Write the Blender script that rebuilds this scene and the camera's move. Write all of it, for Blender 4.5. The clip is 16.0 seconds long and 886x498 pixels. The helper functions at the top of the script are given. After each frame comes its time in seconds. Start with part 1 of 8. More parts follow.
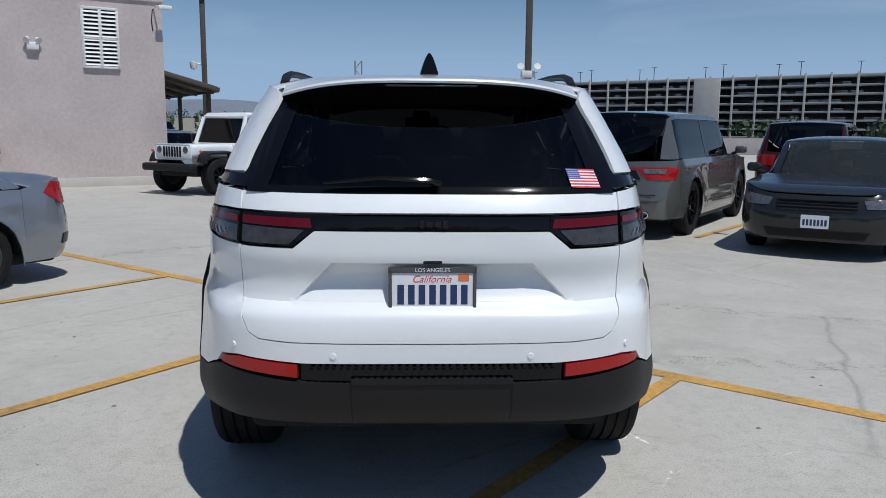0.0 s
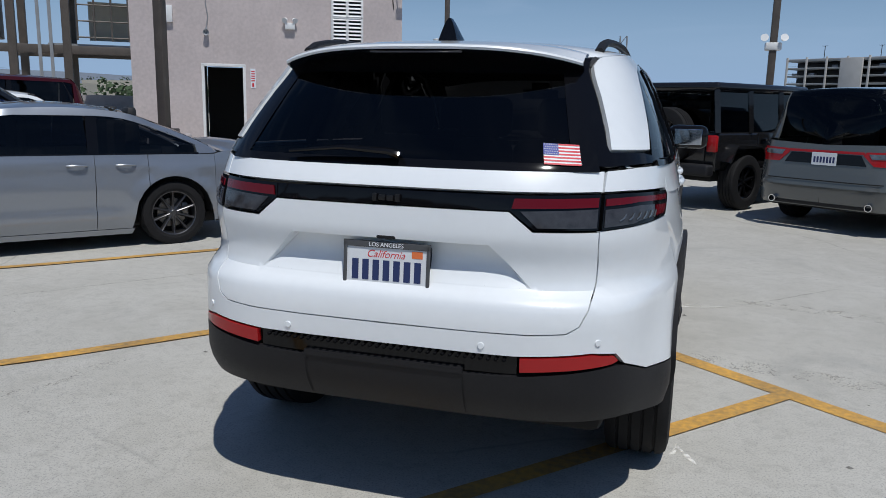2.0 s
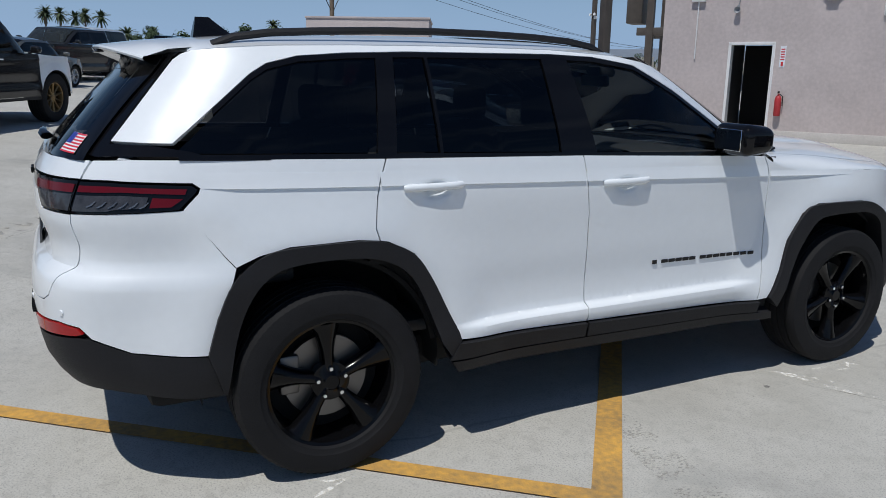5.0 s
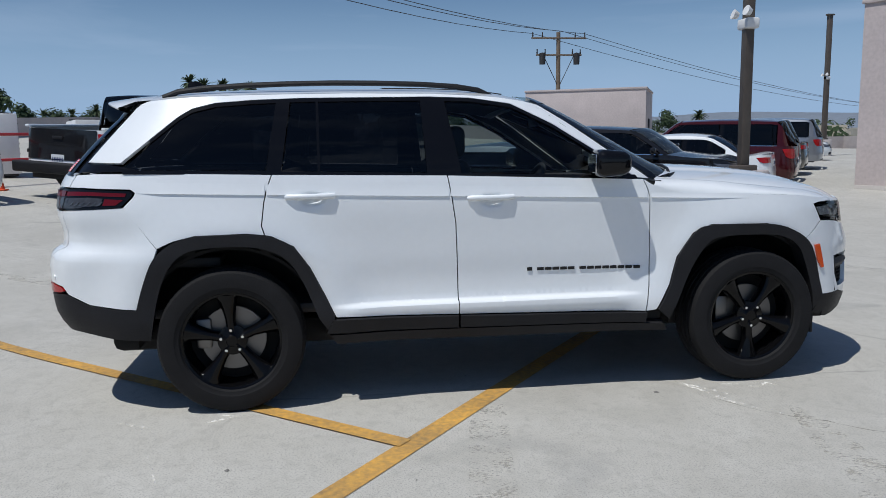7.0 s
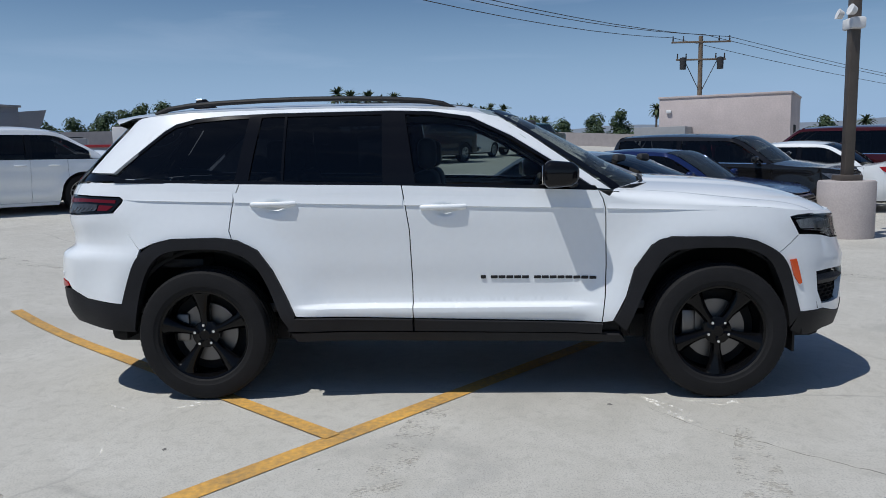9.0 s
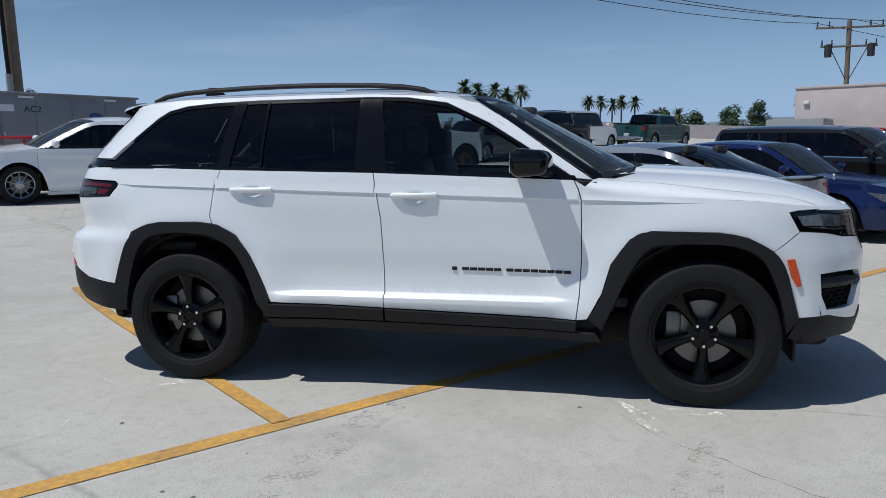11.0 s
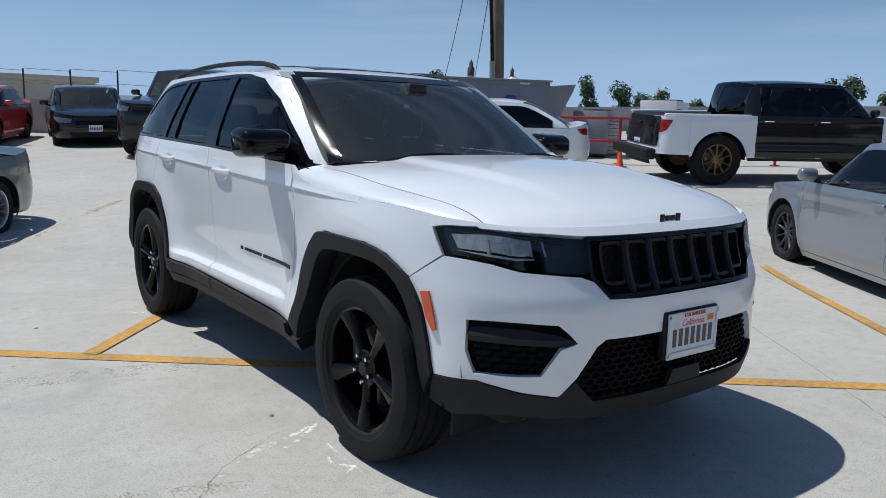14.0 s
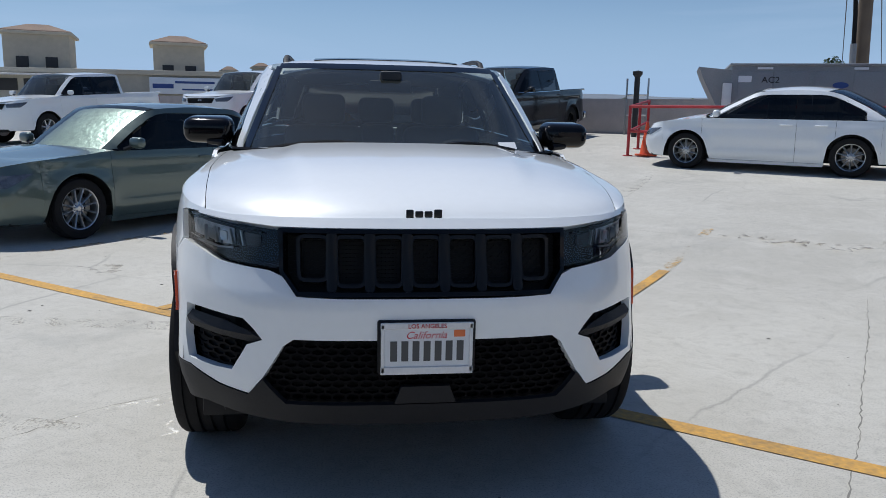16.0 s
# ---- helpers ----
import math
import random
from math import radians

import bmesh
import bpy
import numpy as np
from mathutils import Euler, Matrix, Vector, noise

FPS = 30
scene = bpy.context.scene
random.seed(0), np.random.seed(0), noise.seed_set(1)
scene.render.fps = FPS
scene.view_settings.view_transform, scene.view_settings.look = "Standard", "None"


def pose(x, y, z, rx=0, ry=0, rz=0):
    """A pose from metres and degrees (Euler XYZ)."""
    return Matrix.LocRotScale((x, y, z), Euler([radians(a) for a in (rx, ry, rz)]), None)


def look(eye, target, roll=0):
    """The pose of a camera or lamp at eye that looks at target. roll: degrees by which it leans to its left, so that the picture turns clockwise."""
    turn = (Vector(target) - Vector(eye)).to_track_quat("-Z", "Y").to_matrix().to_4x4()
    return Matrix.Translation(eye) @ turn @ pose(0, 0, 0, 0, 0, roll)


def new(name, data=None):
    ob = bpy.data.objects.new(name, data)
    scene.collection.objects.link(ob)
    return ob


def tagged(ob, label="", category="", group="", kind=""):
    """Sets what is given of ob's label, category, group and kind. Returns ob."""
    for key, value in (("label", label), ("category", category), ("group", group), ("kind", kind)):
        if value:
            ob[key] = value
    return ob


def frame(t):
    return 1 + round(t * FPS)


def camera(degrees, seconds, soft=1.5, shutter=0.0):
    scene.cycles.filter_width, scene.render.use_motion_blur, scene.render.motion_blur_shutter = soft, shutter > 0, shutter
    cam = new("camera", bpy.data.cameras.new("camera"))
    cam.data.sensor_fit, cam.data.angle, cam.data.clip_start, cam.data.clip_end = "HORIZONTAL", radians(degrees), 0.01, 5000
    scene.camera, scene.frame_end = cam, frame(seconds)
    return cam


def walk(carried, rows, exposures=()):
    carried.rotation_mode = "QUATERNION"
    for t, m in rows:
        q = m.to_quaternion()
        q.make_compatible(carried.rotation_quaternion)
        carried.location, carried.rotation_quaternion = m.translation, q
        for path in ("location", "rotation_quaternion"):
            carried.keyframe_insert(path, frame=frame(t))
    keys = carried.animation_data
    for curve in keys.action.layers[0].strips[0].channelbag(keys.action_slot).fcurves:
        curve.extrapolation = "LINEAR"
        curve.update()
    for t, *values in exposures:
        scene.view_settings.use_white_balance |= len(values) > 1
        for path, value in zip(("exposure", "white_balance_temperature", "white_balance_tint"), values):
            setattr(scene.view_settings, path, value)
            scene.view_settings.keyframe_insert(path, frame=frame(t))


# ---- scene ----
cam = camera(60.0, 16.0, soft=0.6)
PATH = [
    (0, (-0.078, -5.096, 1.497), (0.007, -3.122, 1.189), 0.5),
    (0.5, (-0.049, -5.091, 1.499), (-0.07, -3.115, 1.192), 0.4),
    (1, (-0.023, -5.076, 1.504), (-0.166, -3.107, 1.18), 0.6),
    (1.5, (0.333, -5.04, 1.471), (0.02, -3.095, 1.128), 0.8),
    (2, (0.9, -4.821, 1.483), (0.339, -2.939, 1.108), 1.2),
    (2.5, (1.443, -4.447, 1.542), (0.606, -2.681, 1.118), 1.5),
    (3, (1.833, -3.985, 1.53), (0.739, -2.368, 1.098), 1.3),
    (3.5, (2.26, -3.543, 1.547), (0.964, -2.085, 1.106), 1.4),
    (4, (2.68, -3.103, 1.547), (1.206, -1.828, 1.099), 1.3),
    (4.5, (3.205, -2.729, 1.61), (1.584, -1.652, 1.148), 1.3),
    (4.7, (3.394, -2.575, 1.611), (1.72, -1.586, 1.147), 1.1),
    (6.8, (4.91, -1.134, 1.424), (2.961, -0.786, 1.137), -0.6),
    (7, (5.024, -0.944, 1.417), (3.064, -0.656, 1.143), -0.8),
    (7.5, (5.184, -0.482, 1.412), (3.206, -0.335, 1.154), -0.7),
    (8, (5.218, -0.107, 1.421), (3.234, -0.079, 1.166), -0.8),
    (8.5, (5.265, 0.077, 1.417), (3.281, 0.032, 1.173), -1.0),
    (9, (5.259, 0.103, 1.418), (3.276, 0.02, 1.171), -1.0),
    (9.2, (5.261, 0.131, 1.423), (3.279, 0.027, 1.174), -1.1),
    (11.3, (4.957, 1.281, 1.374), (3.04, 0.782, 1.1), -0.1),
    (11.5, (4.881, 1.522, 1.379), (2.984, 0.957, 1.094), 0.3),
    (12, (4.554, 2.147, 1.383), (2.737, 1.365, 1.087), 0.7),
    (12.5, (4.173, 2.766, 1.382), (2.46, 1.779, 1.085), 1.0),
    (13, (3.646, 3.282, 1.399), (2.077, 2.08, 1.09), 1.0),
    (13.5, (3.086, 3.788, 1.401), (1.694, 2.384, 1.096), 1.2),
    (14, (2.511, 4.145, 1.389), (1.328, 2.563, 1.077), 1.5),
    (14.5, (1.91, 4.448, 1.416), (0.958, 2.721, 1.083), 1.4),
    (15, (1.266, 4.66, 1.4), (0.574, 2.814, 1.062), 1.4),
    (15.5, (0.711, 4.781, 1.391), (0.25, 2.866, 1.047), 1.4),
    (16, (0.293, 4.86, 1.401), (0.022, 2.909, 1.055), 1.2),
]
walk(cam, [(t, look(eye, target, roll)) for t, eye, target, roll in PATH], exposures=((0, 0.03, 6200, 9), (2.5, -0.06, 6200, 9), (4.7, -0.07, 6200, 9), (7, 0.05, 6200, 9), (12, 0.10, 6200, 9), (14, 0.21, 6200, 9), (16, 0.23, 6200, 9)))

from mathutils import geometry

# ---- daylight ----
SUN = Vector((0.268, -0.400, 1.0)).normalized()
world = bpy.data.worlds.new("world")
scene.world = world
world.use_nodes = True
wn, wl = world.node_tree.nodes, world.node_tree.links
sky = wn.new("ShaderNodeTexSky")
sky.sky_type = "NISHITA"
sky.sun_disc = False
sky.sun_elevation = math.asin(SUN.z)
sky.sun_rotation = math.atan2(SUN.x, SUN.y)
sky.altitude = 30
sky.air_density, sky.dust_density, sky.ozone_density = 1.0, 0.35, 3.0
# thin high cloud drawn into the sky itself
wtc = wn.new("ShaderNodeTexCoord")
wmap = wn.new("ShaderNodeMapping")
wmap.inputs["Scale"].default_value = (1.2, 1.2, 9.0)
wnoise = wn.new("ShaderNodeTexNoise")
wnoise.inputs["Scale"].default_value = 2.2
wnoise.inputs["Detail"].default_value = 6
wnoise.inputs["Distortion"].default_value = 0.5
wramp = wn.new("ShaderNodeMapRange")
wramp.inputs[1].default_value, wramp.inputs[2].default_value = 0.50, 0.80
wramp.inputs[3].default_value, wramp.inputs[4].default_value = 0.0, 0.34
wmix = wn.new("ShaderNodeMixRGB")
wmix.inputs[2].default_value = (9.0, 10.0, 11.6, 1)
wl.new(wtc.outputs["Generated"], wmap.inputs["Vector"])
wl.new(wmap.outputs[0], wnoise.inputs["Vector"])
wl.new(wnoise.outputs[0], wramp.inputs[0])
wl.new(wramp.outputs[0], wmix.inputs[0])
wl.new(sky.outputs[0], wmix.inputs[1])
# pale haze low over the horizon
wsep = wn.new("ShaderNodeSeparateXYZ")
whaze = wn.new("ShaderNodeMapRange")
whaze.interpolation_type = "SMOOTHERSTEP"
whaze.inputs[1].default_value, whaze.inputs[2].default_value = -0.02, 0.26
whaze.inputs[3].default_value, whaze.inputs[4].default_value = 0.92, 0.0
wlow = wn.new("ShaderNodeMixRGB")
wlow.inputs[2].default_value = (5.5, 7.5, 10.3, 1)
wl.new(wtc.outputs["Generated"], wsep.inputs[0])
wl.new(wsep.outputs[2], whaze.inputs[0])
wl.new(whaze.outputs[0], wlow.inputs[0])
wl.new(wmix.outputs[0], wlow.inputs[1])
wtone = wn.new("ShaderNodeHueSaturation")
wtone.inputs["Hue"].default_value = 0.504
wtone.inputs["Saturation"].default_value = 1.16
wl.new(wlow.outputs[0], wtone.inputs["Color"])
wl.new(wtone.outputs[0], wn["Background"].inputs["Color"])
wn["Background"].inputs["Strength"].default_value = 0.061
sun_data = bpy.data.lights.new("sun", "SUN")
sun_data.energy, sun_data.angle, sun_data.color = 3.2, radians(0.55), (1.0, 0.96, 0.90)
sun = new("sun", sun_data)
sun.matrix_world = look(SUN * 60, (0, 0, 0))


# ---- materials ----
def mat(name, color, rough=0.5, metal=0.0, coat=0.0, spec=0.5, vary=0.0, scale=4.0, bump=0.0, bscale=60.0, emit=0.0, tint=None):
    """A procedural surface: base colour broken up at two scales, and fine relief."""
    m = bpy.data.materials.new(name)
    m.use_nodes = True
    n, l = m.node_tree.nodes, m.node_tree.links
    b = n["Principled BSDF"]
    b.inputs["Base Color"].default_value = (*color, 1)
    b.inputs["Roughness"].default_value = rough
    b.inputs["Metallic"].default_value = metal
    b.inputs["Coat Weight"].default_value = coat
    b.inputs["Coat Roughness"].default_value = 0.03
    b.inputs["Specular IOR Level"].default_value = spec
    if emit:
        b.inputs["Emission Color"].default_value = (*color, 1)
        b.inputs["Emission Strength"].default_value = emit
    tc = n.new("ShaderNodeTexCoord")
    if vary:
        n1, n2 = n.new("ShaderNodeTexNoise"), n.new("ShaderNodeTexNoise")
        n1.inputs["Scale"].default_value, n2.inputs["Scale"].default_value = scale, scale * 14
        n1.inputs["Detail"].default_value, n2.inputs["Detail"].default_value = 5, 3
        add = n.new("ShaderNodeMath")
        add.operation = "ADD"
        rng = n.new("ShaderNodeMapRange")
        rng.inputs[1].default_value, rng.inputs[2].default_value = 0.6, 1.4
        mix = n.new("ShaderNodeMixRGB")
        lo, hi = 1 - vary, 1 + vary
        t = tint or color
        mix.inputs[1].default_value = (*[c * lo for c in t], 1)
        mix.inputs[2].default_value = (*[min(1, c * hi) for c in color], 1)
        for node in (n1, n2):
            l.new(tc.outputs["Object"], node.inputs["Vector"])
        l.new(n1.outputs[0], add.inputs[0])
        l.new(n2.outputs[0], add.inputs[1])
        l.new(add.outputs[0], rng.inputs[0])
        l.new(rng.outputs[0], mix.inputs[0])
        l.new(mix.outputs[0], b.inputs["Base Color"])
    if bump:
        nb, bp = n.new("ShaderNodeTexNoise"), n.new("ShaderNodeBump")
        nb.inputs["Scale"].default_value = bscale
        nb.inputs["Detail"].default_value = 4
        bp.inputs["Strength"].default_value = bump
        bp.inputs["Distance"].default_value = 0.01
        l.new(tc.outputs["Object"], nb.inputs["Vector"])
        l.new(nb.outputs[0], bp.inputs["Height"])
        l.new(bp.outputs[0], b.inputs["Normal"])
    return m


def glass(name, tint, gloss=0.02, ior=1.45, film=0.0):
    """A thin tinted pane: what passes is coloured by tint, what mirrors goes by Fresnel; film is a painted veil for
    hazy reflection and dust.
    """
    m = bpy.data.materials.new(name)
    m.use_nodes = True
    n, l = m.node_tree.nodes, m.node_tree.links
    n.remove(n["Principled BSDF"])
    tr, gl, mx, fr = (n.new(k) for k in ("ShaderNodeBsdfTransparent", "ShaderNodeBsdfGlossy", "ShaderNodeMixShader", "ShaderNodeFresnel"))
    tr.inputs[0].default_value = (*tint, 1)
    gl.inputs["Roughness"].default_value = gloss
    fr.inputs[0].default_value = ior
    l.new(fr.outputs[0], mx.inputs[0])
    body = tr
    if film:
        body, haze_bsdf = n.new("ShaderNodeMixShader"), n.new("ShaderNodeBsdfDiffuse")
        # grey-green diffuse colour stands in for hazy reflection, with some dust
        haze_bsdf.inputs[0].default_value = (0.46, 0.52, 0.47, 1)
        body.inputs[0].default_value = film
        l.new(tr.outputs[0], body.inputs[1])
        l.new(haze_bsdf.outputs[0], body.inputs[2])
    l.new(body.outputs[0], mx.inputs[1])
    l.new(gl.outputs[0], mx.inputs[2])
    l.new(mx.outputs[0], n["Material Output"].inputs[0])
    return m


def paint(name, color, metal=0.0, rough=0.35):
    """Car lacquer: a coloured base under clear coat, with a little flake and dust."""
    dark = max(color) < 0.1
    return mat(name, color, rough=0.14 if dark else rough, metal=metal, coat=0.3 if dark else 1.0, spec=0.35 if dark else 0.5, vary=0.02, scale=2.0)


WHITE = paint("white_lacquer", (0.825, 0.855, 0.87))
BLACKPAINT = paint("black_lacquer", (0.012, 0.012, 0.013))
SILVER = paint("silver_lacquer", (0.27, 0.295, 0.335), 0.55)
GREYPAINT = paint("grey_lacquer", (0.105, 0.110, 0.105), 0.2, 0.25)
NAVY = paint("navy_lacquer", (0.012, 0.024, 0.095), 0.3)
MAROON = paint("maroon_lacquer", (0.055, 0.006, 0.009), 0.2)
REDPAINT = paint("red_lacquer", (0.50, 0.015, 0.02))
SAGE = paint("sage_lacquer", (0.10, 0.135, 0.122), 0.5)
CHARCOAL = paint("charcoal_lacquer", (0.022, 0.023, 0.025), 0.2)
TEAL = paint("teal_lacquer", (0.02, 0.07, 0.075), 0.2)
GLOSSBLACK = mat("gloss_black_trim", (0.005, 0.005, 0.006), 0.08, spec=0.28)
CLAD = mat("black_plastic_cladding", (0.015, 0.015, 0.017), 0.55, spec=0.25, vary=0.2, scale=9, bump=0.15, bscale=400)
MESHBLACK = mat("black_grille_mesh", (0.003, 0.003, 0.004), 0.6, spec=0.08)
# near-black; also stands in for the shade in gaps and hollows
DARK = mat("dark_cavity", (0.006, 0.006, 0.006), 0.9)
RUBBER = mat("tyre_rubber", (0.011, 0.011, 0.012), 0.78, spec=0.25, vary=0.3, scale=12, bump=0.2, bscale=200)
RIMBLACK = mat("gloss_black_alloy", (0.0035, 0.0035, 0.004), 0.14, spec=0.2)
ALLOY = mat("silver_alloy", (0.55, 0.56, 0.57), 0.28, metal=0.9)
DARKALLOY = mat("dark_grey_alloy", (0.10, 0.10, 0.105), 0.3, metal=0.8)
BRONZE = mat("bronze_alloy", (0.25, 0.17, 0.08), 0.35, metal=0.8)
CHROME = mat("chrome", (0.75, 0.76, 0.77), 0.08, metal=1.0)
STEEL = mat("brake_steel", (0.17, 0.165, 0.16), 0.4, metal=0.9)
REDLENS = mat("red_lens", (0.36, 0.010, 0.012), 0.12, spec=0.3, coat=0.25)
DARKRED = mat("dark_red_lens", (0.12, 0.003, 0.007), 0.12, spec=0.25, coat=0.2)
SMOKE = mat("smoked_lens", (0.045, 0.045, 0.05), 0.12, spec=0.3, coat=0.35, vary=0.5, scale=30)
AMBER = mat("amber_lens", (0.75, 0.10, 0.02), 0.2, coat=0.5)
CLEARLENS = mat("clear_lamp_lens", (0.16, 0.165, 0.175), 0.12, metal=0.5, coat=1.0, vary=0.6, scale=25)
LAMPBOWL = mat("lamp_reflector", (0.70, 0.71, 0.71), 0.4, metal=0.6, vary=0.5, scale=40)
LAMPGLASS = glass("lamp_cover_glass", (0.95, 0.95, 0.95))
PRIVACY = glass("privacy_glass", (0.085, 0.09, 0.095))
FRONTGLASS = glass("clear_side_glass", (0.52, 0.58, 0.57))
SCREEN = glass("windscreen_glass", (0.56, 0.63, 0.60), ior=1.6, film=0.045)
SEATMAT = mat("black_upholstery", (0.022, 0.022, 0.024), 0.6, vary=0.2, scale=15, bump=0.1)
# cabin trim; also painted in for shade inside the doorway and open storeys
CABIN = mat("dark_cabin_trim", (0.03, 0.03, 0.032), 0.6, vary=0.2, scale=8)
PLATEWHITE = mat("plate_white", (0.72, 0.74, 0.76), 0.4, vary=0.06, scale=20)
PLATEBLUE = mat("plate_blue", (0.02, 0.035, 0.12), 0.5)
INKGREY = mat("dark_grey_plate_ink", (0.07, 0.072, 0.075), 0.5)
PLATERED = mat("plate_red", (0.55, 0.03, 0.04), 0.5)
STICKER = mat("sticker_orange", (0.75, 0.18, 0.05), 0.5)
FLAGRED = mat("flag_red", (0.62, 0.03, 0.05), 0.5)
FLAGBLUE = mat("flag_blue", (0.03, 0.05, 0.30), 0.5)
FLAGWHITE = mat("flag_white", (0.82, 0.82, 0.82), 0.5)
GRILLEBAR = mat("satin_black_grille", (0.007, 0.007, 0.008), 0.38, spec=0.3)
BADGE = mat("satin_black_badge", (0.012, 0.012, 0.013), 0.3, spec=0.3)
STUCCO = mat("pinkish_grey_stucco", (0.52, 0.455, 0.44), 0.9, vary=0.14, scale=0.9, bump=0.5, bscale=90)
STUCCOBASE = mat("pale_wall_base", (0.52, 0.49, 0.46), 0.9, vary=0.12, scale=2, bump=0.3, bscale=60)
STEELBROWN = mat("brown_painted_steel", (0.085, 0.07, 0.058), 0.5, vary=0.25, scale=5)
WHITEMETAL = mat("white_painted_metal", (0.75, 0.75, 0.74), 0.45, vary=0.08, scale=6)
GREYMETAL = mat("grey_painted_metal", (0.27, 0.28, 0.29), 0.5, vary=0.12, scale=2.5)
REDSTEEL = mat("red_painted_steel", (0.42, 0.03, 0.035), 0.5, vary=0.2, scale=6)
CONCRETEPLINTH = mat("pinkish_concrete", (0.42, 0.38, 0.37), 0.9, vary=0.15, scale=3, bump=0.4, bscale=70)
ORANGE = mat("orange_cone_plastic", (0.75, 0.10, 0.03), 0.55, vary=0.15, scale=8)
YELLOW = mat("worn_yellow_paint", (0.55, 0.30, 0.055), 0.8, vary=0.35, scale=2.2, bump=0.3, bscale=120, tint=(0.40, 0.27, 0.13))
WOODPOLE = mat("weathered_pole_wood", (0.17, 0.13, 0.095), 0.85, vary=0.3, scale=3, bump=0.4, bscale=40)
CREAM = mat("cream_render", (0.50, 0.46, 0.38), 0.9, vary=0.1, scale=0.3)
TERRACOTTA = mat("terracotta_tiles", (0.22, 0.155, 0.115), 0.85, vary=0.3, scale=1.5, bump=0.5, bscale=8)
CONCRETE = mat("garage_concrete", (0.45, 0.44, 0.42), 0.9, vary=0.12, scale=0.4)
FOLIAGE = mat("dark_foliage", (0.045, 0.075, 0.03), 0.8, vary=0.5, scale=1.5)
PALM = mat("palm_frond", (0.06, 0.085, 0.035), 0.7, vary=0.4, scale=2)
TRUNK = mat("palm_trunk", (0.16, 0.12, 0.09), 0.9, vary=0.3, scale=4)
# distance haze is put into the colours of the hills and the town
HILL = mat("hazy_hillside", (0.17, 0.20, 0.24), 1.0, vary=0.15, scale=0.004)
CITY = mat("distant_town", (0.22, 0.23, 0.22), 1.0, vary=0.3, scale=0.01)
WHITESIGN = mat("white_banner", (0.75, 0.78, 0.82), 0.6, vary=0.05)
SUNSHADE = mat("silver_sunshade_foil", (0.62, 0.70, 0.68), 0.35, metal=0.6, vary=0.3, scale=9, bump=0.8, bscale=14)
BLUEINK = mat("blue_ink", (0.03, 0.07, 0.25), 0.6)


# ---- mesh helpers ----
def part(name, bm, material, parent=None, label="", smooth=40):
    """Links a bmesh as one mesh object, under a thing or a part where one is given."""
    me = bpy.data.meshes.new(name)
    bm.to_mesh(me)
    bm.free()
    me.materials.append(material)
    if smooth:
        me.polygons.foreach_set("use_smooth", [True] * len(me.polygons))
        me.set_sharp_from_angle(angle=radians(smooth))
    ob = new(name, me)
    ob.parent = parent
    if label:
        tagged(ob, label)
    return ob


def thing(name, m, label, category, group=""):
    ob = new(name)
    ob.matrix_world = m
    return tagged(ob, label, category, group)


def box(cx, cy, cz, sx, sy, sz, bevel=0.0, seg=2, bm=None):
    """A box about a centre, with rounded edges where bevel is given."""
    b2 = bmesh.new()
    bmesh.ops.create_cube(b2, size=1)
    bmesh.ops.scale(b2, vec=(sx, sy, sz), verts=b2.verts)
    if bevel:
        bmesh.ops.bevel(b2, geom=b2.edges[:], offset=bevel, segments=seg, affect="EDGES", profile=0.5)
    bmesh.ops.translate(b2, vec=(cx, cy, cz), verts=b2.verts)
    return join(bm, b2)


def join(bm, b2):
    if bm is None:
        return b2
    me = bpy.data.meshes.new("joint")
    b2.to_mesh(me)
    b2.free()
    bm.from_mesh(me)
    bpy.data.meshes.remove(me)
    return bm


def lathe(profile, n=32, axis="z", m=None, bm=None):
    """Turns a profile of (radius, height) about an axis."""
    b2 = bmesh.new()
    rings = []
    for r, h in profile:
        ring = []
        for i in range(n):
            a = 2 * math.pi * i / n
            c, s = r * math.cos(a), r * math.sin(a)
            ring.append(b2.verts.new((c, s, h) if axis == "z" else (h, c, s)))
        rings.append(ring)
    for a, b in zip(rings, rings[1:]):
        for i in range(n):
            b2.faces.new((a[i], a[(i + 1) % n], b[(i + 1) % n], b[i]))
    if profile[0][0] > 1e-6:
        b2.faces.new(rings[0][::-1])
    if profile[-1][0] > 1e-6:
        b2.faces.new(rings[-1])
    bmesh.ops.remove_doubles(b2, verts=b2.verts, dist=1e-5)
    bmesh.ops.recalc_face_normals(b2, faces=b2.faces)
    if m is not None:
        bmesh.ops.transform(b2, matrix=m, verts=b2.verts)
    return join(bm, b2)


def tube(points, radius, n=8, bm=None, taper=1.0, flat=1.0):
    """A rod that follows points; taper: the end's radius over the start's."""
    b2 = bmesh.new()
    pts = [Vector(p) for p in points]
    rings = []
    for i, p in enumerate(pts):
        d = (pts[min(i + 1, len(pts) - 1)] - pts[max(i - 1, 0)]).normalized()
        up = Vector((0, 0, 1)) if abs(d.z) < 0.95 else Vector((1, 0, 0))
        s = d.cross(up).normalized()
        u = s.cross(d)
        r = radius * (1 + (taper - 1) * i / (len(pts) - 1))
        rings.append([b2.verts.new(p + s * r * math.cos(2 * math.pi * k / n) + u * r * flat * math.sin(2 * math.pi * k / n)) for k in range(n)])
    for a, b in zip(rings, rings[1:]):
        for i in range(n):
            b2.faces.new((a[i], a[(i + 1) % n], b[(i + 1) % n], b[i]))
    b2.faces.new(rings[0][::-1])
    b2.faces.new(rings[-1])
    bmesh.ops.recalc_face_normals(b2, faces=b2.faces)
    return join(bm, b2)


